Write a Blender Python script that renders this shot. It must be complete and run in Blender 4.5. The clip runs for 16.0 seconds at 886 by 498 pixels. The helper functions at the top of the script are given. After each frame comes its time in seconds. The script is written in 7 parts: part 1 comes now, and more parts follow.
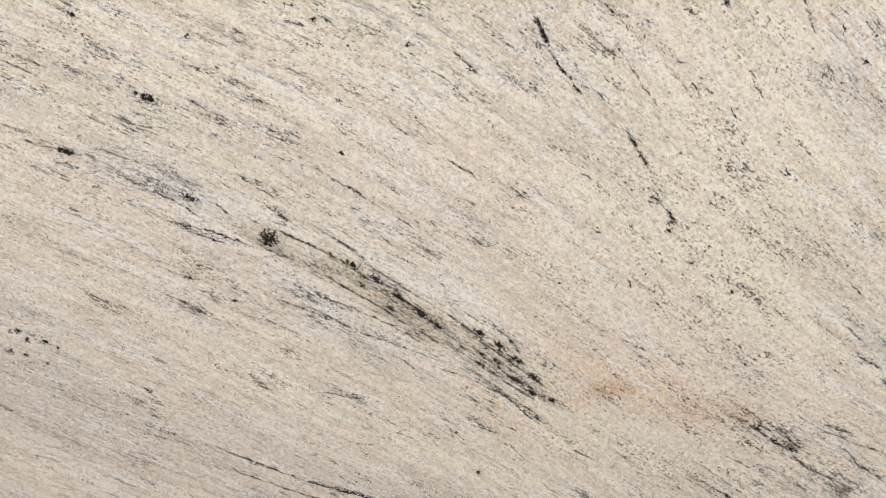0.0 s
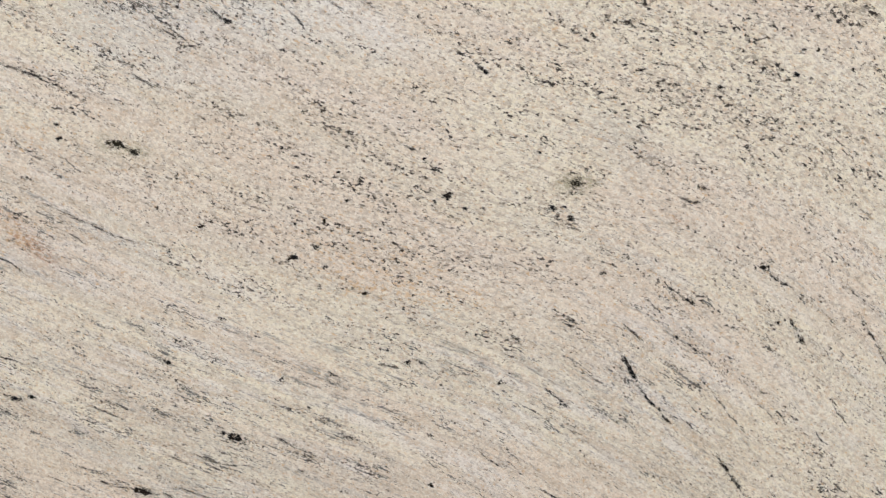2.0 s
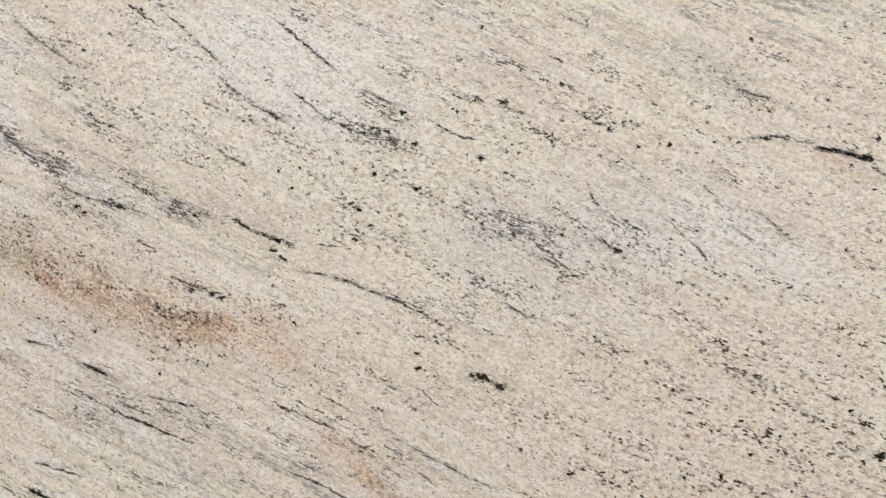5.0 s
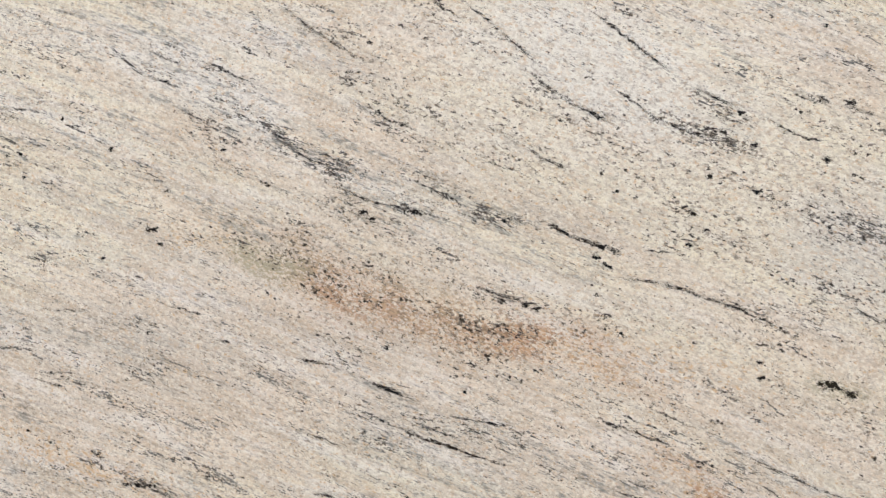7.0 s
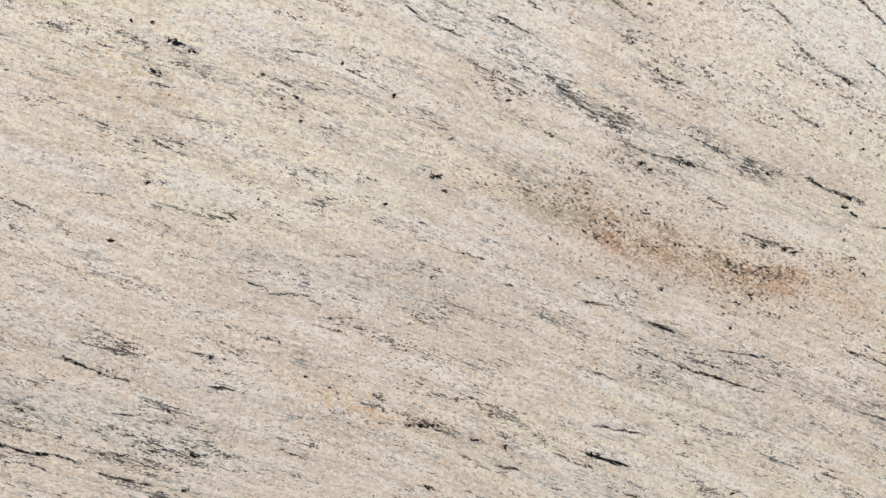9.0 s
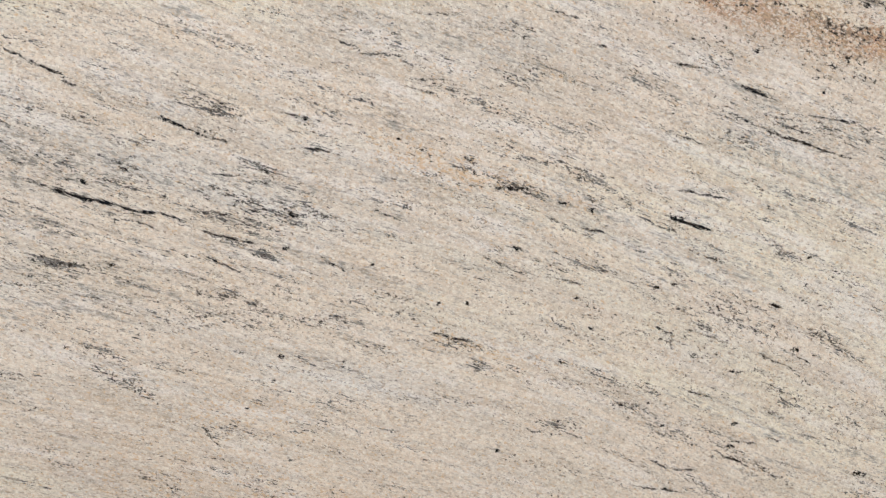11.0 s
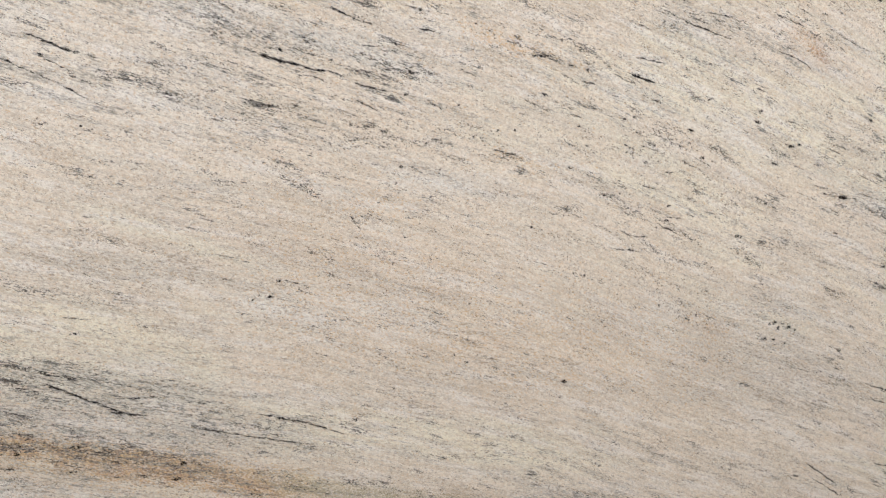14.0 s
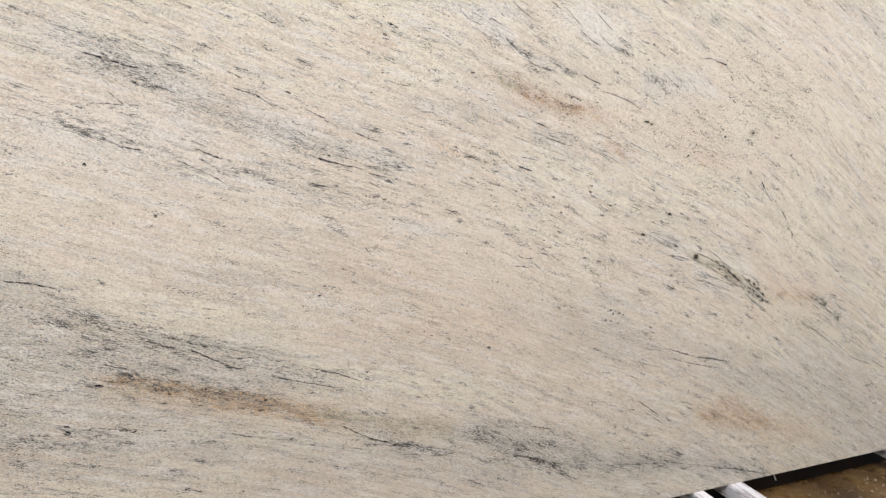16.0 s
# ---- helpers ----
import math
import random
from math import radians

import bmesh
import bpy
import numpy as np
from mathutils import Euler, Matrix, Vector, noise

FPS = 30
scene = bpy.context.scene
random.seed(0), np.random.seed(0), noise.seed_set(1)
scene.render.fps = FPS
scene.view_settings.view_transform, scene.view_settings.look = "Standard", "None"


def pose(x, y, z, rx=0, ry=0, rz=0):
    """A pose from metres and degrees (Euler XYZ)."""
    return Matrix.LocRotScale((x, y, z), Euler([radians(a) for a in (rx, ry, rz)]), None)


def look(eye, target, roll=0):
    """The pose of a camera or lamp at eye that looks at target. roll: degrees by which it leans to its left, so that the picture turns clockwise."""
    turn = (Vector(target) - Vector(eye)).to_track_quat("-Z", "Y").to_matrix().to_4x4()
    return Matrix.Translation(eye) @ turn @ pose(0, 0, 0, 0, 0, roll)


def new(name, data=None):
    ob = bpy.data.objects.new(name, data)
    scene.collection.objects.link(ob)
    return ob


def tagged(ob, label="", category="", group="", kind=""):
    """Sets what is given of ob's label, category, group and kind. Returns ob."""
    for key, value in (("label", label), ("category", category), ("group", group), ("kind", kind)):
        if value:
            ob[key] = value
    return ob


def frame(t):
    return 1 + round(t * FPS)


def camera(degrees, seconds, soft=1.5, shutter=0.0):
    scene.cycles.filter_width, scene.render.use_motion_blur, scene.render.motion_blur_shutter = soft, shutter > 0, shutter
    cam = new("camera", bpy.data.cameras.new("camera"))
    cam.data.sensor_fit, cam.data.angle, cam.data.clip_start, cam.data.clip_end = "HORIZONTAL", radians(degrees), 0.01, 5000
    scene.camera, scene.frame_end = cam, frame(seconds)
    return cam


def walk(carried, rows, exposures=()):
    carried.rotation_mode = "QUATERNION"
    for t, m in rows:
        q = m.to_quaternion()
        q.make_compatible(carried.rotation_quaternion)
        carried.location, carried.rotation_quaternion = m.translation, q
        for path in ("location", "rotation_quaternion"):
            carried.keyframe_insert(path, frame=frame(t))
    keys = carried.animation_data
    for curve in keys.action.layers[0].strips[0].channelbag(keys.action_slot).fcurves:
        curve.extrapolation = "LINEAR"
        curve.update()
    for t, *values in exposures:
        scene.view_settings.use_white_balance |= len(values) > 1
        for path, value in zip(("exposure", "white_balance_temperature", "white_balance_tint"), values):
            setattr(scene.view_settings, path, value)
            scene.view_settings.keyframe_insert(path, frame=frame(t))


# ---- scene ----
# The slab's face is the plane y = 0 of its own frame: x along its foot, z up from its bottom edge.
# It leans back a little on its rack, and the path is given in the same frame.
LEAN = Matrix.Translation((0, 0, 0.11)) @ Matrix.Rotation(radians(-3.0), 4, "X")


def seat(x, y, z, yaw, pitch, roll):
    return LEAN @ pose(x, y, z, 0, 0, yaw) @ pose(0, 0, 0, 90 + pitch) @ pose(0, 0, 0, 0, 0, roll)


cam = camera(64.84, 16.0, soft=1.3)
PATH = [
    (0.0, 0.2658, -0.6950, 1.2245, 5.795, -25.913, 1.770),
    (0.5, 0.2758, -0.6841, 1.2570, 7.436, -22.138, 0.841),
    (1.0, 0.2525, -0.6773, 1.2943, 6.819, -18.305, 0.956),
    (1.5, 0.2024, -0.6692, 1.3286, 4.952, -14.910, 0.598),
    (2.0, 0.1384, -0.6769, 1.3660, 3.574, -10.312, 0.062),
    (2.5, 0.0994, -0.6947, 1.3935, 2.752, -7.000, -0.737),
    (3.0, 0.0739, -0.6923, 1.4222, 3.760, -5.301, -1.144),
    (3.5, 0.0584, -0.6484, 1.4537, 7.776, -3.267, -1.595),
    (4.0, 0.0504, -0.5995, 1.4612, 12.056, -1.816, -1.240),
    (4.5, -0.0078, -0.5984, 1.4635, 13.337, -0.798, -0.109),
    (5.0, -0.1415, -0.6254, 1.4626, 11.120, -0.257, 0.651),
    (5.2, -0.1858, -0.6374, 1.4664, 10.458, -0.693, 0.544),
    (7.5, -0.5825, -0.6459, 1.4570, 4.640, 0.338, 0.228),
    (8.0, -0.6651, -0.6542, 1.4498, 3.774, 0.326, 0.699),
    (8.5, -0.7901, -0.6680, 1.4421, 0.006, -1.073, 0.558),
    (9.0, -0.8954, -0.6860, 1.4307, -4.248, -1.591, 0.373),
    (9.2, -0.9338, -0.6932, 1.4268, -5.051, -2.381, 0.339),
    (11.3, -0.9726, -0.7027, 1.3073, -1.986, -14.046, -0.181),
    (11.5, -0.9716, -0.7080, 1.2938, -1.007, -15.051, -0.044),
    (12.0, -0.9773, -0.7317, 1.2598, -0.788, -17.023, 0.794),
    (12.5, -1.0978, -0.7920, 1.2421, -6.378, -19.288, 2.938),
    (13.0, -1.2345, -0.8772, 1.2185, -12.965, -19.049, 3.053),
    (13.5, -1.2876, -0.9386, 1.2191, -14.093, -17.024, 1.190),
    (14.0, -1.2998, -1.1284, 1.2160, -13.286, -14.481, -0.137),
    (14.5, -1.3515, -1.3969, 1.2312, -14.664, -9.751, -0.424),
    (15.0, -1.4048, -1.6115, 1.2576, -16.676, -6.544, -0.488),
    (15.5, -1.5253, -1.7633, 1.2633, -18.435, -6.731, -0.099),
    (16.0, -1.6935, -1.9299, 1.2541, -21.042, -7.972, -0.487),
]
walk(cam, [(t, seat(*row)) for t, *row in PATH], exposures=[
    (0.0, 1.22), (1.5, 1.08), (2.0, 0.96), (2.5, 0.95), (3.5, 0.96), (5.0, 0.98), (9.0, 1.01), (11.5, 1.00), (12.5, 0.97), (13.0, 0.98), (13.5, 1.13), (14.0, 1.11), (15.0, 1.20), (16.0, 1.15),
])

# ---- light: a bright overcast sky over an open yard ----
world = bpy.data.worlds.new("overcast_sky")
scene.world = world
world.use_nodes = True
sky = world.node_tree.nodes.new("ShaderNodeTexSky")
sky.sky_type = "NISHITA"
sky.sun_disc = False
sky.sun_elevation, sky.sun_rotation = radians(52), radians(200)
sky.air_density, sky.dust_density, sky.ozone_density = 1.0, 3.0, 1.0
background = world.node_tree.nodes["Background"]
background.inputs["Strength"].default_value = 0.15
world.node_tree.links.new(sky.outputs[0], background.inputs["Color"])

sun = new("sun", bpy.data.lights.new("sun", "SUN"))
sun.data.energy, sun.data.angle, sun.data.color = 0.7, radians(25), (1.0, 0.975, 0.94)
sun.matrix_world = look((-2.2, -6.0, 8.2), (0, 0, 0))


# ---- node helpers ----
class Nodes:
    """A material's node tree, with short calls for the usual nodes."""

    def __init__(self, name, roughness=0.5):
        self.mat = bpy.data.materials.new(name)
        self.mat.use_nodes = True
        self.tree = self.mat.node_tree
        self.shader = self.tree.nodes["Principled BSDF"]
        self.shader.inputs["Roughness"].default_value = roughness

    def put(self, socket, value):
        if isinstance(value, bpy.types.NodeSocket):
            self.tree.links.new(value, socket)
        elif hasattr(value, "__len__") and len(value) == 3 and socket.type == "RGBA":
            socket.default_value = (*value, 1)
        else:
            socket.default_value = value

    def set(self, name, value):
        self.put(self.shader.inputs[name], value)

    def attribute(self, name):
        node = self.tree.nodes.new("ShaderNodeAttribute")
        node.attribute_name = name
        split = self.tree.nodes.new("ShaderNodeSeparateXYZ")
        self.tree.links.new(node.outputs["Vector"], split.inputs[0])
        return node.outputs["Vector"], split.outputs[0], split.outputs[1], split.outputs[2]

    def place(self):
        return self.tree.nodes.new("ShaderNodeTexCoord").outputs["Object"]

    def random(self):
        return self.tree.nodes.new("ShaderNodeObjectInfo").outputs["Random"]

    def island(self):
        return self.tree.nodes.new("ShaderNodeNewGeometry").outputs["Random Per Island"]

    def math(self, operation, a, b=0.0, clamp=False):
        node = self.tree.nodes.new("ShaderNodeMath")
        node.operation, node.use_clamp = operation, clamp
        self.put(node.inputs[0], a), self.put(node.inputs[1], b)
        return node.outputs[0]

    def scaled(self, vector, scale, shift=(0, 0, 0)):
        node = self.tree.nodes.new("ShaderNodeVectorMath")
        node.operation = "MULTIPLY_ADD"
        self.put(node.inputs[0], vector)
        node.inputs[1].default_value, node.inputs[2].default_value = scale, shift
        return node.outputs[0]

    def noise(self, vector, scale=1.0, detail=2.0, rough=0.5, distort=0.0):
        node = self.tree.nodes.new("ShaderNodeTexNoise")
        self.put(node.inputs["Vector"], vector)
        node.inputs["Scale"].default_value, node.inputs["Detail"].default_value = scale, detail
        node.inputs["Roughness"].default_value, node.inputs["Distortion"].default_value = rough, distort
        return node.outputs[0]

    def cells(self, vector, scale=1.0):
        node = self.tree.nodes.new("ShaderNodeTexVoronoi")
        self.put(node.inputs["Vector"], vector)
        node.inputs["Scale"].default_value = scale
        split = self.tree.nodes.new("ShaderNodeSeparateColor")
        self.tree.links.new(node.outputs["Color"], split.inputs[0])
        return split.outputs[0], split.outputs[1], node.outputs["Distance"]

    def ramp(self, value, low, high, to=1.0):
        """0 below low, `to` above high, smooth between."""
        node = self.tree.nodes.new("ShaderNodeMapRange")
        node.interpolation_type = "SMOOTHSTEP"
        self.put(node.inputs["Value"], value), self.put(node.inputs["From Min"], low), self.put(node.inputs["From Max"], high)
        self.put(node.inputs["To Max"], to)
        return node.outputs[0]

    def mix(self, factor, a, b, blend="MIX"):
        node = self.tree.nodes.new("ShaderNodeMix")
        node.data_type, node.blend_type = "RGBA", blend
        self.put(node.inputs[0], factor), self.put(node.inputs[6], a), self.put(node.inputs[7], b)
        return node.outputs[2]

    def bump(self, height, strength, distance):
        node = self.tree.nodes.new("ShaderNodeBump")
        node.inputs["Strength"].default_value, node.inputs["Distance"].default_value = strength, distance
        self.put(node.inputs["Height"], height)
        self.set("Normal", node.outputs[0])


# ---- materials ----
def granite():
    """Polished cream granite. The attributes hold how the minerals run and where they gather; the grain itself is noise."""
    n = Nodes("polished_granite", 0.2)
    run, _, _, dens = n.attribute("run")
    _, across, wide, spot = n.attribute("vein")
    _, rust, green, grey = n.attribute("tint_a")
    _, pink, pale, cream = n.attribute("tint_b")
    _, chunk, gold, calm = n.attribute("tint_c")

    def streak(along, cross, shift, detail=2.0, rough=0.5):
        return n.noise(n.scaled(run, (along, cross, 0), (shift, shift * 1.7, shift * 0.6)), 1.0, detail, rough, 0.0)

    lined = n.math("SUBTRACT", 1.0, n.math("MULTIPLY", chunk, 0.75), True)
    # broad bands of feldspar, with thin ashy and milky ones between
    band = streak(1.6, 11, 3.1, 4, 0.6)
    band_b = streak(2.5, 24, 9.4, 4, 0.6)
    thin = streak(8, 80, 14.2, 4, 0.65)
    milky = streak(6.5, 50, 17.9, 4, 0.65)
    colour = n.mix(n.ramp(n.math("ADD", band, n.math("MULTIPLY", n.math("SUBTRACT", pink, cream), 0.3)), 0.4, 0.6), CREAM, PINK)
    ashy = n.math("ADD", n.math("MULTIPLY", n.ramp(band_b, 0.5, 0.64, 0.34), lined), n.math("MULTIPLY", grey, 0.8), True)
    ashy = n.math("ADD", ashy, n.math("MULTIPLY", n.ramp(thin, 0.5, 0.61, 0.4), lined), True)
    colour = n.mix(n.math("MULTIPLY", ashy, 0.7), colour, ASH)
    colour = n.mix(n.math("MULTIPLY", n.ramp(milky, 0.5, 0.61, 0.6), lined), colour, PALE)
    seam = streak(5, 115, 51.3, 4, 0.65)
    colour = n.mix(n.math("MULTIPLY", n.ramp(seam, 0.52, 0.615, 0.32), lined), colour, SEAM)
    tan = streak(12, 70, 21.3, 5, 0.7)
    colour = n.mix(n.math("MULTIPLY", n.ramp(tan, 0.49, 0.62, 0.5), lined), colour, TAN)
    colour = n.mix(n.math("MULTIPLY", pale, 0.7, True), colour, MILK)
    # single crystals of two sizes
    tone, hue, rim = n.cells(n.scaled(run, (260, 370, 0)))
    tone_b, hue_b, rim_b = n.cells(n.scaled(run, (520, 700, 0), (4, 7, 0)))
    colour = n.mix(n.ramp(tone, 0.5, 0.95, 0.45), colour, QUARTZ)
    colour = n.mix(n.ramp(hue, 0.68, 0.98, 0.55), colour, BUFF)
    colour = n.mix(n.ramp(tone_b, 0.6, 1.0, 0.32), colour, SHADE)
    colour = n.mix(n.ramp(hue_b, 0.62, 1.0, 0.36), colour, QUARTZ)
    mottle = streak(150, 270, 12.5, 4, 0.7)
    colour = n.mix(n.ramp(mottle, 0.53, 0.67, 0.42), colour, SHADE)
    # grit: the dull seams between crystals, and the bright faces of a few
    grit = n.noise(n.scaled(run, (330, 430, 0), (5, 3, 1)), 1, 3, 0.7)
    colour = n.mix(n.ramp(grit, 0.56, 0.66, 0.5), colour, GRIT)
    clump = n.noise(n.scaled(run, (62, 190, 0), (2, 8, 4)), 1, 3, 0.65)
    colour = n.mix(n.math("MULTIPLY", n.ramp(clump, 0.53, 0.66, 0.5), n.ramp(grit, 0.36, 0.54)), colour, GRIT)
    glint = n.noise(n.scaled(run, (390, 520, 0), (9, 1, 6)), 1, 2, 0.6)
    colour = n.mix(n.ramp(glint, 0.56, 0.68, 0.55), colour, GLINT)
    # where the rock is freckled, blotches of darker feldspar between cream ones
    blotch = streak(150, 185, 33.3, 4, 0.68)
    colour = n.mix(n.math("MULTIPLY", n.ramp(blotch, 0.51, 0.62, 0.6), chunk), colour, FAWN)
    # golden and rusty stain, in patches and in scattered crystals
    fleck = streak(190, 290, 1.3, 3, 0.65)
    colour = n.mix(n.ramp(n.math("ADD", fleck, n.math("MULTIPLY", gold, 0.12)), 0.6, 0.69, 0.6), colour, OCHRE)
    soak = n.math("ADD", n.math("MULTIPLY", streak(24, 60, 6.6, 4, 0.7), 0.9), n.math("MULTIPLY", streak(240, 360, 16.6, 3, 0.75), 1.3))
    soak = n.math("SUBTRACT", soak, 1.1)
    rusty = n.mix(n.math("MULTIPLY", n.ramp(hue, 0.2, 0.6), n.math("ADD", n.math("MULTIPLY", gold, 0.9), 0.1)), RUST, OCHRE)
    rusty = n.mix(n.ramp(tone, 0.58, 0.75, 0.75), rusty, RUST_DARK)
    rusty = n.mix(n.ramp(tone_b, 0.75, 0.95, 0.5), rusty, RUST_DARK)
    for amount, stain in ((rust, rusty), (green, OLIVE)):
        wet = n.ramp(n.math("ADD", n.math("MULTIPLY", amount, 0.42), n.math("MULTIPLY", soak, 1.7)), 0.22, 0.6)
        colour = n.mix(n.math("MULTIPLY", n.math("ADD", n.math("MULTIPLY", wet, 0.88), 0.11), amount, True), colour, stain)
    # grey mica flecks
    mica = n.math("ADD", n.math("MULTIPLY", streak(130, 430, 2.2, 3, 0.62), lined), n.math("MULTIPLY", streak(270, 330, 35.0, 3, 0.62), n.math("SUBTRACT", 1.0, lined)))
    mica_cut = n.math("SUBTRACT", n.math("ADD", 0.616, n.math("MULTIPLY", calm, 0.012)), n.math("ADD", n.math("MULTIPLY", ashy, 0.085), n.math("MULTIPLY", dens, 0.08)))
    flake = n.mix(n.math("MULTIPLY", n.math("ADD", calm, pink), 0.45, True), MICA, BROWN)
    colour = n.mix(n.ramp(n.math("SUBTRACT", mica, mica_cut), 0.0, 0.1, 0.6), colour, flake)
    husk = streak(170, 300, 45.5, 3, 0.65)
    colour = n.mix(n.ramp(n.math("ADD", husk, n.math("MULTIPLY", n.math("SUBTRACT", streak(9, 30, 47.1, 3, 0.6), 0.5), 0.3)), 0.6, 0.68, 0.5), colour, HUSK)
    # grey threads that run on for a hand's width
    thread = n.math("ADD", streak(16, 130, 27.5, 4, 0.62), n.math("MULTIPLY", n.math("SUBTRACT", streak(2.2, 13, 31.0, 3), 0.5), 0.5))
    thread = n.math("SUBTRACT", n.math("ADD", thread, n.math("MULTIPLY", dens, 0.06)), n.math("ADD", n.math("MULTIPLY", chunk, 0.12), n.math("MULTIPLY", calm, 0.02)))
    colour = n.mix(n.math("MULTIPLY", n.ramp(thread, 0.585, 0.685), n.ramp(mica, 0.4, 0.6, 0.6)), colour, flake)
    # dark specks: long ones that follow the run, and chunky ones
    patch = streak(10, 38, 5.2, 4, 0.65)
    gather = n.math("ADD", n.math("MULTIPLY", dens, 0.135), n.math("ADD", n.math("MULTIPLY", n.math("SUBTRACT", patch, 0.5), 0.52), n.math("MULTIPLY", n.math("SUBTRACT", streak(26, 95, 37.7, 4, 0.65), 0.5), 0.45)))
    gather = n.math("SUBTRACT", gather, n.math("MULTIPLY", calm, 0.035))
    jag = n.math("MULTIPLY", n.math("SUBTRACT", streak(420, 620, 41.9, 2, 0.6), 0.5), 0.34)
    gather = n.math("ADD", gather, jag)
    long_speck = n.math("ADD", streak(115, 520, 7.7, 3, 0.6), n.math("SUBTRACT", gather, n.math("MULTIPLY", chunk, 0.06)))
    chunky = n.math("ADD", streak(230, 340, 8.8, 3, 0.6), n.math("ADD", n.math("MULTIPLY", gather, 0.8), n.math("SUBTRACT", n.math("ADD", n.math("MULTIPLY", chunk, 0.068), n.math("MULTIPLY", rust, 0.05)), 0.045)))
    dash = n.math("ADD", streak(44, 390, 23.1, 3, 0.6), n.math("SUBTRACT", gather, n.math("MULTIPLY", chunk, 0.12)))
    broad = n.math("ADD", streak(20, 165, 53.7, 4, 0.65), n.math("SUBTRACT", gather, n.math("MULTIPLY", chunk, 0.14)))
    slate = n.math("MAXIMUM", n.ramp(long_speck, 0.66, 0.735, 0.95), n.ramp(dash, 0.683, 0.76, 0.95))
    slate = n.math("MAXIMUM", slate, n.ramp(broad, 0.672, 0.75, 0.8))
    tint = n.mix(n.ramp(n.math("ADD", n.noise(run, 60, 3), n.math("MULTIPLY", dens, -0.06)), 0.34, 0.54), INK, SLATE)
    colour = n.mix(slate, colour, tint)
    colour = n.mix(n.ramp(chunky, 0.59, 0.65, 0.55), colour, UMBER)
    dark = n.math("MULTIPLY", n.ramp(chunky, 0.63, 0.695), n.ramp(n.noise(run, 110, 3), 0.4, 0.56, 0.92))
    # veins: broken dark lines with ragged sides
    wander = n.math("MULTIPLY", n.math("SUBTRACT", n.noise(run, 70, 3, 0.6), 0.5), 0.009)
    fray = n.math("MULTIPLY", n.math("SUBTRACT", n.noise(run, 420, 3, 0.7), 0.5), 0.0045)
    off = n.math("ABSOLUTE", n.math("ADD", across, n.math("ADD", wander, fray)))
    swell = n.math("MULTIPLY", wide, n.math("ADD", n.ramp(streak(70, 160, 4.4, 4, 0.7), 0.38, 0.58, 1.0), 0.42))
    vein = n.math("MULTIPLY", n.math("SUBTRACT", n.math("MULTIPLY", swell, 0.85), off), 1200, True)
    solid = n.math("ADD", n.ramp(n.noise(n.scaled(run, (210, 420, 0), (3, 5, 2)), 1, 3, 0.65), 0.38, 0.53, 0.6), n.math("ADD", 0.36, n.ramp(wide, 0.0014, 0.0022, 0.4)), True)
    vein = n.math("MULTIPLY", vein, solid)
    halo = n.math("MULTIPLY", n.math("SUBTRACT", n.math("MULTIPLY", wide, 3.0), off), 130, True)
    haze = n.math("MULTIPLY", halo, n.ramp(mica, 0.42, 0.58, 0.32))
    colour = n.mix(haze, colour, MICA)
    dark = n.math("MAXIMUM", dark, vein)
    # knots: clusters of dark grains with a dirty rim
    crumb = n.math("SUBTRACT", n.noise(n.scaled(run, (230, 330, 0)), 1, 4, 0.7), 0.5)
    ragged = n.math("ADD", spot, n.math("MULTIPLY", crumb, 2.4))
    colour = n.mix(n.math("MULTIPLY", n.ramp(spot, 0.0, 0.5, 0.3), n.ramp(crumb, -0.1, 0.1)), colour, SHADE)
    knot = n.math("MULTIPLY", n.ramp(ragged, 0.38, 0.68), n.ramp(spot, 0.02, 0.12))
    dark = n.math("MAXIMUM", dark, knot)
    ink = n.mix(n.ramp(n.noise(run, 40, 2), 0.45, 0.65), INK, INK_BROWN)
    colour = n.mix(dark, colour, n.mix(n.math("MULTIPLY", green, 0.6, True), ink, INK_GREEN))
    n.set("Base Color", colour)
    rough = n.math("ADD", n.math("MULTIPLY", n.noise(run, 18, 4), 0.12), n.math("MULTIPLY", dark, 0.08))
    n.set("Roughness", n.math("ADD", rough, 0.05))
    n.shader.inputs["Specular IOR Level"].default_value = 0.35
    return n.mat


# base colours of the minerals
CREAM, PINK, PALE, TAN = (0.81, 0.76, 0.595), (0.775, 0.69, 0.56), (0.82, 0.80, 0.75), (0.56, 0.46, 0.33)
ASH, QUARTZ, BUFF, SHADE = (0.475, 0.475, 0.435), (0.87, 0.845, 0.735), (0.62, 0.49, 0.34), (0.44, 0.38, 0.30)
OCHRE, RUST, RUST_DARK, OLIVE, MILK = (0.64, 0.43, 0.22), (0.46, 0.28, 0.18), (0.20, 0.125, 0.075), (0.42, 0.385, 0.27), (0.80, 0.80, 0.745)
BROWN, FAWN, UMBER, SLATE = (0.33, 0.25, 0.17), (0.44, 0.37, 0.285), (0.20, 0.165, 0.13), (0.135, 0.138, 0.135)
GRIT, GLINT, HUSK, SEAM = (0.36, 0.325, 0.265), (0.93, 0.915, 0.84), (0.22, 0.185, 0.15), (0.40, 0.335, 0.265)
MICA, INK, INK_BROWN, INK_GREEN = (0.19, 0.198, 0.19), (0.010, 0.010, 0.012), (0.022, 0.016, 0.012), (0.032, 0.028, 0.017)


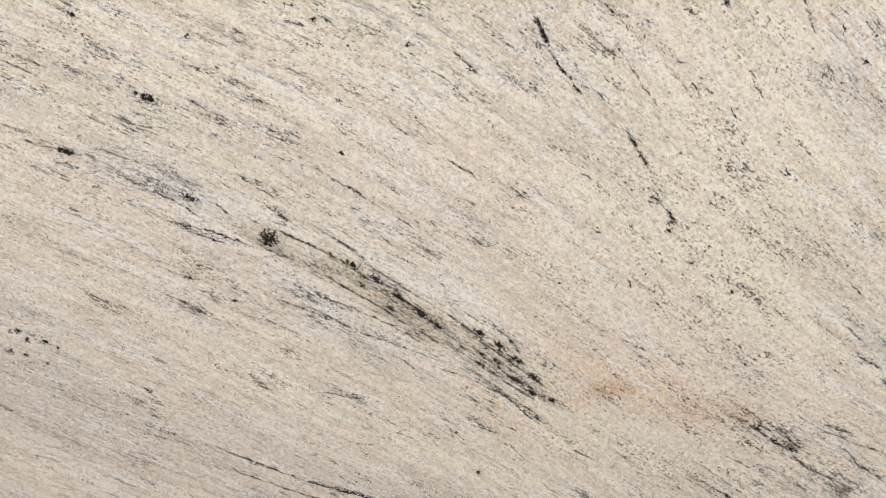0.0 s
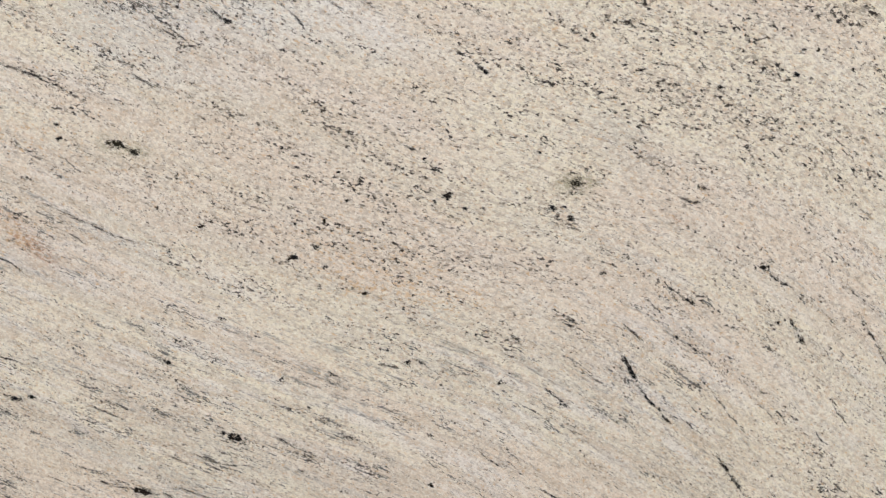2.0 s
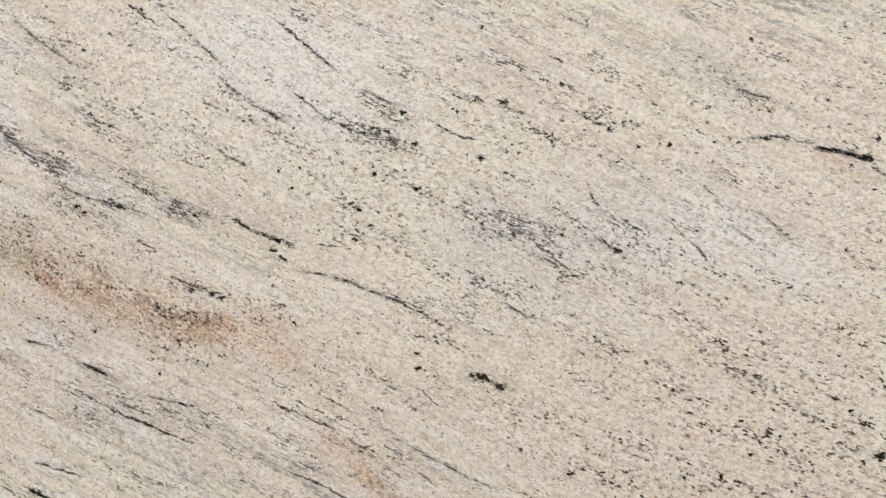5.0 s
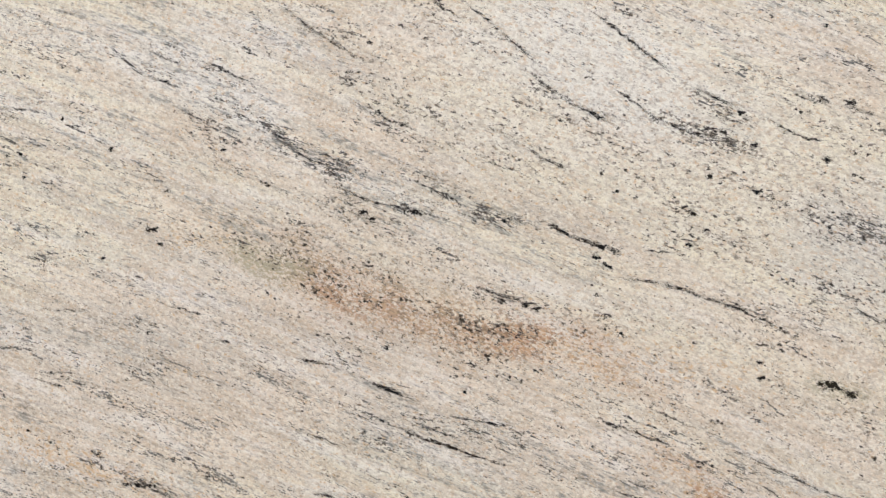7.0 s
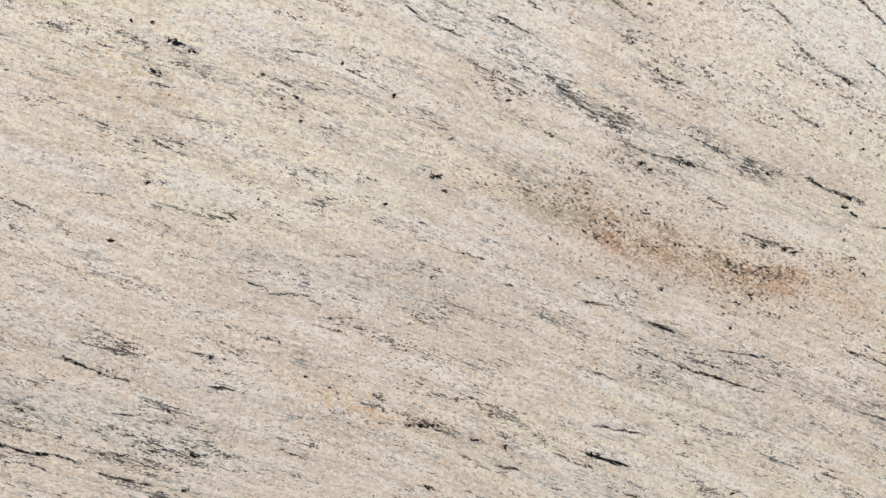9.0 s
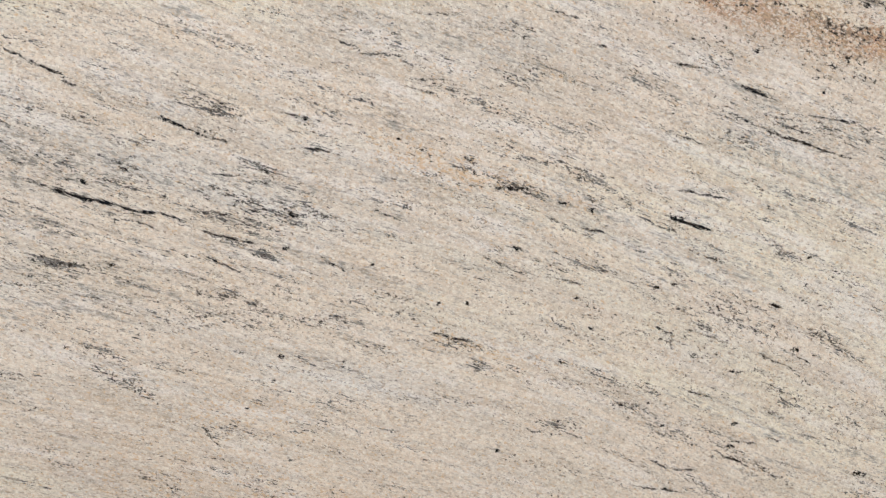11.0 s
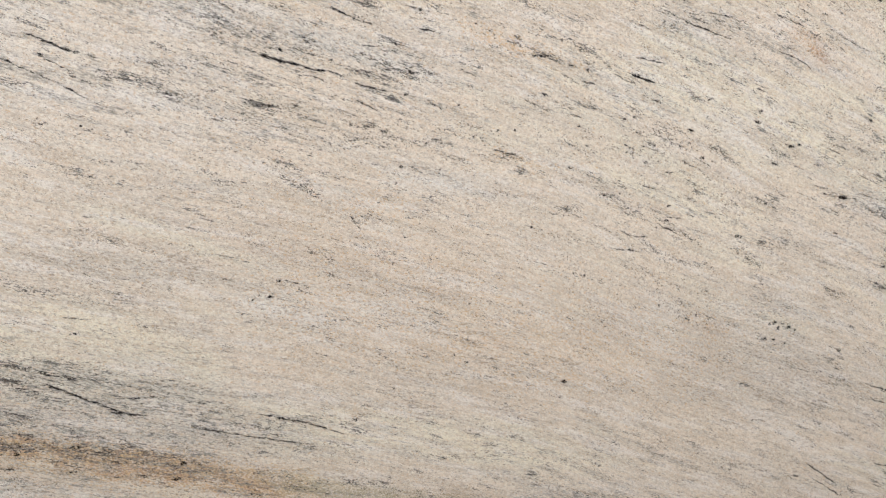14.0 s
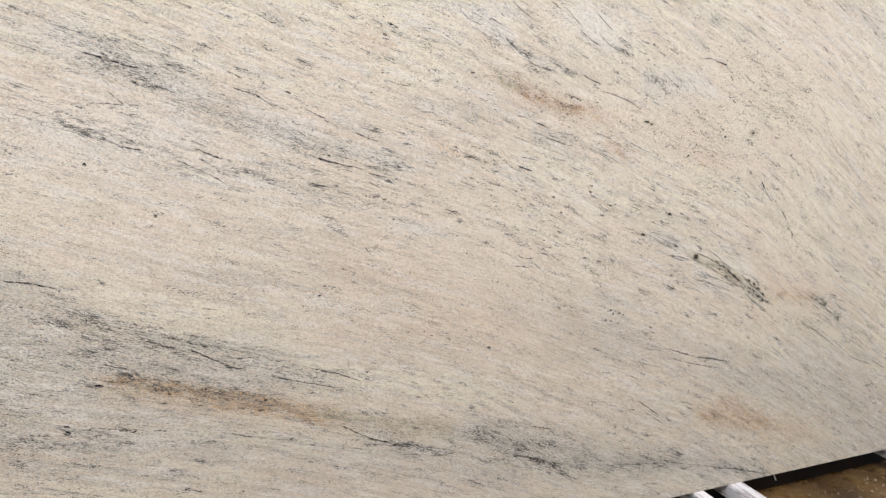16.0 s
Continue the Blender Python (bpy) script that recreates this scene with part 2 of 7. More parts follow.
def sawn_stone():
    n = Nodes("sawn_granite_edge", 0.75)
    p = n.place()
    n.set("Base Color", n.mix(n.ramp(n.noise(p, 90, 4, 0.7), 0.4, 0.65), (0.48, 0.42, 0.34), (0.30, 0.27, 0.24)))
    n.bump(n.noise(p, 400, 3), 0.4, 0.001)
    return n.mat


def wet_mud_floor():
    n = Nodes("wet_brown_floor", 0.4)
    p = n.place()
    big, fine = n.noise(p, 3.2, 5, 0.6), n.noise(p, 60, 5, 0.7)
    colour = n.mix(n.ramp(big, 0.35, 0.65), (0.055, 0.031, 0.011), (0.16, 0.094, 0.035))
    colour = n.mix(n.ramp(fine, 0.5, 0.75, 0.6), colour, (0.27, 0.18, 0.09))
    n.set("Base Color", colour)
    n.set("Roughness", n.math("ADD", n.ramp(n.noise(p, 9, 4), 0.35, 0.65, 0.4), 0.1))
    n.bump(n.math("ADD", n.noise(p, 14, 5, 0.65), n.math("MULTIPLY", fine, 0.4)), 0.6, 0.012)
    return n.mat


def worn_paint():
    n = Nodes("worn_white_paint", 0.35)
    p = n.place()
    scuff = n.noise(n.scaled(p, (30, 6, 30)), 1, 5, 0.7)
    n.set("Base Color", n.mix(n.ramp(scuff, 0.5, 0.62), (0.80, 0.78, 0.76), (0.34, 0.31, 0.31)))
    n.set("Roughness", n.ramp(scuff, 0.3, 0.8, 0.6))
    return n.mat


def dark_steel():
    n = Nodes("dark_primed_steel", 0.55)
    p = n.place()
    # nearly black, so that the strip under the slab reads as deep shade
    n.set("Base Color", n.mix(n.ramp(n.noise(p, 25, 5, 0.7), 0.45, 0.65), (0.008, 0.008, 0.008), (0.02, 0.013, 0.009)))
    return n.mat


def chip_stone():
    n = Nodes("stone_chip", 0.5)
    n.set("Base Color", n.mix(n.island(), (0.62, 0.50, 0.36), (0.24, 0.17, 0.10)))
    return n.mat


def white_plastic():
    n = Nodes("white_plastic", 0.3)
    n.set("Base Color", (0.85, 0.85, 0.83))
    return n.mat


GRANITE, SAWN, MUD, PAINT, STEEL, CHIP, PLASTIC = granite(), sawn_stone(), wet_mud_floor(), worn_paint(), dark_steel(), chip_stone(), white_plastic()


def part(name, bm, material, parent=None, label=""):
    mesh = bpy.data.meshes.new(name)
    bm.to_mesh(mesh)
    bm.free()
    mesh.materials.append(material)
    ob = new(name, mesh)
    ob.parent = parent
    return tagged(ob, label)


def block(bm, low, high, bevel=0.0, m=None):
    """A box from corner to corner, its edges rounded off."""
    made = bmesh.ops.create_cube(bm, size=1.0)["verts"]
    low, high = Vector(low), Vector(high)
    for v in made:
        v.co = Vector((low[k] + (v.co[k] + 0.5) * (high[k] - low[k])) for k in range(3))
    if bevel:
        edges = list({e for v in made for e in v.link_edges})
        made = list({v for f in bmesh.ops.bevel(bm, geom=edges, offset=bevel, segments=2, affect="EDGES", profile=0.5)["faces"] for v in f.verts} | {v for v in made if v.is_valid})
    if m:
        bmesh.ops.transform(bm, matrix=m, verts=made)
    return bm


# ---- ground ----
def ground_sheet():
    bm = bmesh.new()
    near = [-12 + k * 0.25 for k in range(97)]
    lines = [-900, -200, -60, -25] + near + [25, 60, 200, 900]
    grid = [[bm.verts.new((x, y, (noise.noise((x * 1.3, y * 1.3, 2)) * 0.008 if abs(x) < 12 and abs(y) < 12 else 0))) for x in lines] for y in lines]
    for a in range(len(lines) - 1):
        for b in range(len(lines) - 1):
            bm.faces.new((grid[a][b], grid[a][b + 1], grid[a + 1][b + 1], grid[a + 1][b]))
    for f in bm.faces:
        f.smooth = True
    ob = part("ground", bm, MUD)
    return tagged(ob, "wet brown muddy yard floor with grit", "ground", kind="structure")


ground_sheet()


def blocker_walls():
    """Unseen walls, added to block light low on the slab and behind the rack."""
    n = Nodes("grey_plaster", 0.85)
    p = n.place()
    n.set("Base Color", n.mix(n.ramp(n.noise(p, 1.5, 6, 0.65), 0.35, 0.65), (0.30, 0.28, 0.26), (0.40, 0.38, 0.35)))
    # added out of view: hides low sky so the slab dims downwards
    ob = part("blocker_wall_south", block(bmesh.new(), (-14, -3.35, -0.05), (14, -3.1, 3.8), 0.01), n.mat)
    tagged(ob, "unseen grey wall added to block sky light low on the slab", "wall", kind="structure")
    # also added and unseen: keeps sky light from the floor under the slab
    back = part("blocker_wall_north", block(bmesh.new(), (-14, 0.95, -0.05), (14, 1.2, 3.2), 0.01), n.mat)
    return tagged(back, "unseen grey wall added to keep light off the floor behind the rack", "wall", kind="structure")


blocker_walls()

# ---- the slab ----
X0, X1, Z1, STEP, THICK = -2.22, 1.14, 1.92, 0.0023, 0.03
NX, NZ = round((X1 - X0) / STEP) + 1, round(Z1 / STEP) + 1
GX, GZ = np.linspace(X0, X1, NX), np.linspace(0, Z1, NZ)
FIELD = {name: np.zeros((NZ, NX), np.float32) for name in ("dens", "across", "wide", "spot", "rust", "green", "grey", "pink", "pale", "cream", "chunk", "gold", "calm")}
NEAR = np.full((NZ, NX), 9.0, np.float32)
RUNS = []


def run(x, z, x1, z1):
    """How the minerals run about a place: from x, z towards x1, z1."""
    RUNS.append(((x + x1) / 2, (z + z1) / 2, math.atan2(z1 - z, x1 - x)))


def window(x_low, x_high, z_low, z_high):
    a, b = np.searchsorted(GX, (x_low, x_high))
    c, d = np.searchsorted(GZ, (z_low, z_high))
    return (slice(c, d), slice(a, b)), GX[None, a:b], GZ[c:d, None]


def cloud(kind, amount, wide, *way):
    """A soft-edged gathering of one mineral along a line of points, `wide` across."""
    xs, zs, pad = way[0::2], way[1::2], wide * 1.3
    at, x, z = window(min(xs) - pad, max(xs) + pad, min(zs) - pad, max(zs) + pad)
    best = np.full(np.broadcast(x, z).shape, 9.0)
    for ax, az, bx, bz in zip(xs, zs, xs[1:], zs[1:]):
        long = max((bx - ax) ** 2 + (bz - az) ** 2, 1e-9)
        k = np.clip(((x - ax) * (bx - ax) + (z - az) * (bz - az)) / long, 0, 1)
        best = np.minimum(best, np.hypot(x - ax - k * (bx - ax), z - az - k * (bz - az)))
    soft = amount * np.exp(-((best / (wide * 0.5)) ** 2))
    FIELD[kind][at] += soft * np.clip(1 - FIELD[kind][at], 0, 1)


def vein(wide, *way):
    """A dark broken line through a row of points, `wide` millimetres at its middle, thinning to its ends."""
    half, xs, zs = wide * 0.0005, way[0::2], way[1::2]
    at, x, z = window(min(xs) - 0.02, max(xs) + 0.02, min(zs) - 0.02, max(zs) + 0.02)
    legs = [(ax, az, bx, bz, math.hypot(bx - ax, bz - az)) for ax, az, bx, bz in zip(xs, zs, xs[1:], zs[1:])]
    total, gone = sum(leg[4] for leg in legs), 0.0
    for ax, az, bx, bz, long in legs:
        ux, uz = (bx - ax) / long, (bz - az) / long
        k = (x - ax) * ux + (z - az) * uz
        side = (x - ax) * -uz + (z - az) * ux
        held = np.clip(k, 0, long)
        far = np.hypot(k - held, side)
        s = (gone + held) / total
        better = far < NEAR[at]
        NEAR[at] = np.where(better, far, NEAR[at])
        FIELD["across"][at] = np.where(better, np.where(k == held, side, np.copysign(far, side)), FIELD["across"][at])
        fade = half * np.clip(np.minimum(s, 1 - s) * 5 + 0.35, 0, 1) * np.clip((0.017 - far) / 0.006, 0, 1)
        FIELD["wide"][at] = np.where(better, fade, FIELD["wide"][at])
        gone += long


def knot(x, z, long, wide, tilt=-15.0, amount=1.0):
    """A dark blotch, long and wide in millimetres."""
    a, b, turn = max(long * 0.0009, 0.0036), max(wide * 0.0009, 0.0034), radians(tilt)
    at, gx, gz = window(x - a * 1.2, x + a * 1.2, z - a * 1.2, z + a * 1.2)
    u = (gx - x) * math.cos(turn) + (gz - z) * math.sin(turn)
    w = (gz - z) * math.cos(turn) - (gx - x) * math.sin(turn)
    FIELD["spot"][at] = np.maximum(FIELD["spot"][at], amount * np.clip(1 - np.hypot(u / a, w / b), 0, 1))


# how the minerals run
run(-0.274, 0.970, -0.082, 0.926)
run(0.070, 0.673, 0.135, 0.662)
run(-0.401, 0.623, -0.299, 0.606)
run(0.377, 1.033, 0.433, 0.961)
run(0.284, 1.137, 0.309, 1.091)
run(0.096, 1.039, 0.161, 1.013)
run(0.197, 0.991, 0.240, 0.966)
run(0.556, 0.942, 0.635, 0.855)
run(0.633, 0.819, 0.697, 0.780)
run(0.570, 0.693, 0.703, 0.604)
run(0.103, 0.842, 0.190, 0.785)
run(0.229, 0.789, 0.343, 0.700)
run(0.444, 1.081, 0.476, 1.053)
run(-0.196, 0.646, -0.009, 0.594)
run(0.031, 1.126, 0.097, 1.093)
run(-0.381, 1.433, -0.272, 1.397)
run(-0.123, 1.367, 0.019, 1.359)
run(0.132, 1.297, 0.233, 1.276)
run(0.313, 1.417, 0.367, 1.403)
run(0.011, 1.487, 0.055, 1.448)
run(-0.203, 1.486, -0.159, 1.466)
run(0.176, 1.508, 0.219, 1.481)
run(0.308, 1.209, 0.347, 1.189)
run(0.437, 1.174, 0.455, 1.154)
run(-0.287, 1.276, -0.206, 1.243)
run(0.284, 1.136, 0.305, 1.097)
run(-0.065, 1.240, -0.007, 1.222)
run(0.218, 1.192, 0.252, 1.162)
run(0.015, 1.132, 0.061, 1.114)
run(0.174, 1.509, 0.223, 1.482)
run(0.008, 1.557, 0.090, 1.538)
run(0.246, 1.235, 0.280, 1.228)
run(-0.410, 1.660, -0.295, 1.582)
run(0.307, 1.610, 0.339, 1.594)
run(0.182, 1.300, 0.232, 1.295)
run(0.289, 1.218, 0.337, 1.194)
run(0.116, 1.577, 0.160, 1.565)
run(-0.542, 1.669, -0.422, 1.580)
run(-0.434, 1.680, -0.294, 1.582)
run(-0.737, 1.569, -0.669, 1.542)
run(-0.669, 1.519, -0.591, 1.496)
run(-0.647, 1.340, -0.592, 1.320)
run(-0.523, 1.574, -0.445, 1.534)
run(-0.468, 1.482, -0.420, 1.461)
run(-0.397, 1.440, -0.255, 1.396)
run(-0.478, 1.383, -0.385, 1.378)
run(-0.307, 1.281, -0.212, 1.247)
run(-0.736, 1.431, -0.603, 1.405)
run(-1.068, 1.387, -0.998, 1.371)
run(-0.982, 1.601, -0.914, 1.579)
run(-1.039, 1.315, -0.924, 1.302)
run(-0.842, 1.637, -0.754, 1.593)
run(-0.831, 1.589, -0.732, 1.524)
run(-1.262, 1.356, -1.149, 1.321)
run(-1.264, 1.259, -1.186, 1.231)
run(-1.209, 1.543, -1.158, 1.528)
run(-1.053, 1.438, -0.778, 1.378)
run(-1.244, 1.610, -1.105, 1.577)
run(-0.878, 1.240, -0.718, 1.195)
run(-1.340, 1.248, -1.217, 1.212)
run(-1.351, 1.172, -1.242, 1.130)
run(-1.433, 1.019, -1.258, 0.977)
run(-0.710, 1.132, -0.532, 1.087)
run(-0.711, 1.003, -0.635, 0.958)
run(-1.070, 1.067, -0.887, 0.999)
run(-1.622, 0.982, -1.282, 0.902)
run(-1.641, 0.846, -1.207, 0.758)
run(-1.660, 0.721, -1.294, 0.622)
run(-1.123, 0.693, -0.840, 0.622)
run(-0.546, 0.770, -0.331, 0.710)
run(-2.046, 1.557, -1.687, 1.462)
run(-2.067, 1.300, -1.703, 1.172)
run(-2.095, 0.952, -1.584, 0.774)
run(-1.905, 0.696, -1.282, 0.489)
run(-0.852, 0.369, -0.521, 0.207)
run(0.275, 1.184, 0.454, 0.972)
run(0.720, 1.069, 0.933, 0.894)
run(-0.522, 0.257, 0.216, 0.065)
run(-2.123, 0.616, -1.598, 0.480)
run(-1.272, 0.857, -0.734, 0.686)
run(-0.529, 0.646, 0.196, 0.376)
run(0.179, 0.655, 0.973, 0.296)
run(0.067, 0.351, 0.489, 0.178)
run(-2.097, 0.480, -1.452, 0.296)
run(-0.225, 1.511, -0.184, 1.481)
run(-0.115, 1.481, -0.073, 1.450)
run(-0.175, 1.531, -0.135, 1.500)
run(0.009, 1.496, 0.053, 1.459)
run(-0.431, 1.677, -0.361, 1.625)
run(-0.361, 1.625, -0.298, 1.583)
run(-0.533, 1.679, -0.492, 1.642)
run(-0.492, 1.642, -0.431, 1.590)
run(-0.733, 1.683, -0.637, 1.639)
run(-0.898, 1.665, -0.820, 1.621)
run(-0.820, 1.621, -0.732, 1.572)
run(-0.522, 1.575, -0.471, 1.546)
run(-0.471, 1.546, -0.405, 1.518)
run(-0.647, 1.597, -0.584, 1.565)
run(-0.678, 1.519, -0.583, 1.495)
run(-0.481, 1.485, -0.420, 1.457)
run(-0.395, 1.442, -0.273, 1.397)
run(-0.667, 1.345, -0.588, 1.320)
run(-0.551, 1.308, -0.490, 1.296)
run(-0.419, 1.308, -0.360, 1.287)
run(-0.321, 1.286, -0.253, 1.257)
run(-0.236, 1.517, -0.193, 1.483)
run(-0.131, 1.485, -0.086, 1.455)
run(-0.020, 1.517, 0.048, 1.469)
run(-0.067, 1.465, -0.039, 1.441)
run(-0.091, 1.654, -0.002, 1.592)
run(0.282, 1.143, 0.301, 1.109)
run(0.301, 1.103, 0.332, 1.065)
run(0.332, 1.065, 0.386, 1.015)
run(0.386, 1.015, 0.434, 0.961)
run(0.434, 1.176, 0.456, 1.152)
run(0.495, 1.184, 0.527, 1.146)
run(0.476, 1.093, 0.501, 1.070)
run(0.465, 1.056, 0.490, 1.027)
run(0.523, 0.985, 0.563, 0.943)
run(0.200, 1.105, 0.235, 1.076)
run(0.120, 1.034, 0.156, 1.013)
run(0.192, 0.992, 0.240, 0.966)
run(0.033, 1.129, 0.056, 1.115)
run(0.154, 1.174, 0.194, 1.134)
run(0.208, 1.220, 0.258, 1.177)
run(0.049, 1.074, 0.096, 1.052)
run(0.059, 0.965, 0.096, 0.954)
run(-0.157, 0.946, -0.082, 0.916)
run(-0.058, 0.882, -0.020, 0.863)
run(0.395, 1.147, 0.438, 1.097)
run(0.272, 1.028, 0.320, 0.993)
run(-0.151, 1.014, -0.095, 1.000)
run(-0.220, 1.455, -0.182, 1.427)
run(-0.182, 1.505, -0.146, 1.478)
run(-0.091, 1.509, -0.053, 1.479)
run(-0.053, 1.484, -0.015, 1.455)
run(-0.043, 1.622, 0.003, 1.591)
run(-0.162, 1.475, -0.121, 1.448)

# the great dark streak and what lies about it
cloud("dens", 0.17, 0.033, 0.070, 0.854, 0.143, 0.808, 0.197, 0.778)
cloud("dens", 0.25, 0.044, 0.231, 0.758, 0.280, 0.731, 0.341, 0.690)
cloud("dens", 0.17, 0.049, -0.122, 0.923, -0.042, 0.873, 0.048, 0.814)
cloud("dens", 0.14, 0.041, -0.176, 0.960, -0.083, 0.923)
cloud("dens", 0.11, 0.031, -0.006, 0.817, 0.074, 0.786, 0.142, 0.753)
cloud("green", 0.39, 0.043, -0.040, 0.895, 0.077, 0.854, 0.169, 0.787)
cloud("green", 0.29, 0.055, 0.210, 0.776, 0.336, 0.708)
cloud("grey", 0.5, 0.041, -0.193, 0.972, -0.088, 0.933)
cloud("grey", 0.4, 0.039, -0.006, 0.817, 0.142, 0.761)
cloud("pale", 0.6, 0.033, 0.110, 0.868, 0.229, 0.805)
cloud("pale", 0.6, 0.034, -0.011, 0.839, 0.068, 0.793)
cloud("rust", 0.7, 0.031, 0.136, 0.803, 0.176, 0.780)
cloud("rust", 0.7, 0.025, 0.382, 0.713, 0.422, 0.718)
cloud("rust", 0.6, 0.042, 0.484, 0.700, 0.550, 0.695)
cloud("gold", 0.6, 0.067, 0.382, 0.713, 0.550, 0.695)
cloud("grey", 0.5, 0.066, 0.588, 0.925, 0.694, 0.788)
cloud("grey", 0.6, 0.048, 0.559, 1.098, 0.615, 1.058)
cloud("dens", 0.2, 0.032, 0.566, 1.093, 0.615, 1.058)
cloud("dens", 0.33, 0.051, 0.565, 0.688, 0.624, 0.657)
vein(2.5, 0.642, 0.689, 0.685, 0.673, 0.726, 0.661)
vein(3.0, 0.678, 0.664, 0.715, 0.633, 0.743, 0.615)
cloud("dens", 0.3, 0.062, 0.626, 0.648, 0.729, 0.608)
cloud("dens", 0.19, 0.049, 0.365, 0.744, 0.421, 0.726)
cloud("dens", 0.11, 0.035, 0.241, 0.679, 0.284, 0.667)
cloud("grey", 0.4, 0.069, -0.359, 0.776, -0.182, 0.727)
cloud("grey", 0.5, 0.091, -0.401, 0.623, -0.206, 0.589, -0.011, 0.564)
cloud("grey", 0.4, 0.081, 0.065, 0.545, 0.219, 0.526)
cloud("cream", 0.7, 0.243, 0.460, 0.997, 0.461, 0.997)
cloud("pink", 0.6, 0.157, -0.334, 0.871, -0.145, 0.731)
cloud("pink", 0.4, 0.125, 0.021, 1.005, 0.262, 0.983)
cloud("pink", 0.4, 0.228, -0.392, 0.493, 0.064, 0.525)

# the freckled middle
cloud("green", 0.35, 0.034, -0.191, 1.391, -0.060, 1.367, 0.008, 1.360)
cloud("dens", 0.11, 0.020, -0.129, 1.365, -0.037, 1.364, 0.019, 1.354)
cloud("green", 0.6, 0.020, -0.247, 1.346, -0.206, 1.334)
cloud("rust", 0.6, 0.024, -0.334, 1.250, -0.308, 1.228)
cloud("rust", 0.4, 0.030, -0.377, 1.271, -0.342, 1.264)
cloud("green", 0.9, 0.024, 0.213, 1.309, 0.236, 1.308)
cloud("gold", 0.5, 0.088, -0.012, 1.239, 0.051, 1.216)
vein(1.5, 0.498, 1.186, 0.508, 1.171)
cloud("dens", 0.07, 0.038, -0.158, 1.479, -0.091, 1.464)
cloud("grey", 0.55, 0.072, -0.232, 1.486, -0.102, 1.462)
cloud("pale", 0.5, 0.049, -0.079, 1.473, -0.035, 1.461)
cloud("dens", 0.08, 0.032, 0.017, 1.493, 0.055, 1.448)
cloud("dens", 0.08, 0.045, -0.208, 1.414, -0.151, 1.399)
cloud("green", 0.5, 0.016, 0.362, 1.384, 0.363, 1.384)
knot(0.460, 1.459, 4.2, 4.7, -20)
knot(0.475, 1.520, 7.8, 3.1, -20)
knot(0.471, 1.414, 3.7, 2.7, -20)
cloud("dens", 0.12, 0.108, 0.323, 1.439, 0.459, 1.394)
cloud("grey", 0.4, 0.033, 0.248, 1.369, 0.288, 1.335)
cloud("dens", 0.08, 0.023, 0.327, 1.298, 0.349, 1.292)
cloud("rust", 0.5, 0.014, 0.322, 1.277, 0.323, 1.277)
knot(-0.363, 1.074, 18.6, 5.0, -10)
knot(-0.344, 1.076, 9.9, 5.6, -20)
cloud("chunk", 0.9, 0.229, 0.323, 1.412, 0.324, 1.412)
cloud("chunk", 0.8, 0.150, 0.074, 1.286, 0.076, 1.286)

# the bright upper part
cloud("dens", 0.11, 0.012, 0.093, 1.535, 0.108, 1.522, 0.120, 1.491)
cloud("green", 0.6, 0.013, 0.093, 1.535, 0.108, 1.522, 0.120, 1.491)
cloud("gold", 0.7, 0.026, 0.060, 1.537, 0.080, 1.526)
cloud("green", 0.4, 0.020, 0.105, 1.517, 0.120, 1.491)
cloud("pale", 0.8, 0.061, -0.461, 1.641, -0.384, 1.598)
cloud("grey", 0.4, 0.033, -0.355, 1.580, -0.296, 1.566)
cloud("dens", 0.14, 0.022, -0.336, 1.590, -0.295, 1.577)
cloud("dens", 0.11, 0.017, -0.343, 1.574, -0.296, 1.563)
cloud("grey", 0.45, 0.031, -0.053, 1.627, -0.017, 1.597)
cloud("dens", 0.08, 0.021, -0.017, 1.594, 0.014, 1.589)
cloud("rust", 0.6, 0.010, 0.218, 1.441, 0.232, 1.440)
cloud("rust", 0.5, 0.010, 0.166, 1.441, 0.167, 1.441)
knot(0.325, 1.600, 13.7, 5.0, 0)
knot(0.312, 1.589, 6.9, 3.2, 0)
knot(0.325, 1.620, 6.8, 3.2, -20)
knot(0.305, 1.612, 5.1, 2.3, -20)
knot(0.180, 1.589, 4.4, 3.9, -20)
knot(0.199, 1.600, 4.3, 2.9, -20)
knot(0.270, 1.622, 7.0, 2.3, -20)
cloud("dens", 0.11, 0.026, 0.007, 1.495, 0.053, 1.457)
cloud("pale", 0.5, 0.042, -0.042, 1.465, 0.032, 1.437)
cloud("chunk", 0.8, 0.148, 0.208, 1.572, 0.209, 1.572)
cloud("cream", 0.6, 0.155, 0.182, 1.331, 0.183, 1.331)
cloud("cream", 0.5, 0.104, -0.070, 1.618, -0.069, 1.618)
cloud("grey", 0.4, 0.041, 0.256, 1.351, 0.280, 1.330)

# streaks towards the upper edge
cloud("pale", 0.9, 0.060, -0.482, 1.688, -0.388, 1.630)
cloud("pale", 0.6, 0.055, -0.463, 1.649, -0.365, 1.586)
cloud("grey", 0.5, 0.047, -0.724, 1.678, -0.670, 1.641)
cloud("dens", 0.14, 0.023, -0.672, 1.516, -0.604, 1.499)
cloud("dens", 0.08, 0.028, -0.540, 1.496, -0.498, 1.490)
cloud("rust", 0.49, 0.032, -0.695, 1.431, -0.603, 1.416, -0.539, 1.390, -0.437, 1.382)
cloud("rust", 0.38, 0.034, -0.583, 1.399, -0.515, 1.379)
cloud("green", 0.45, 0.059, -0.716, 1.460, -0.571, 1.422)
cloud("gold", 0.5, 0.044, -0.449, 1.370, -0.307, 1.350)
cloud("rust", 0.45, 0.019, -0.345, 1.252, -0.317, 1.233)
cloud("gold", 0.6, 0.027, -0.384, 1.282, -0.339, 1.248)
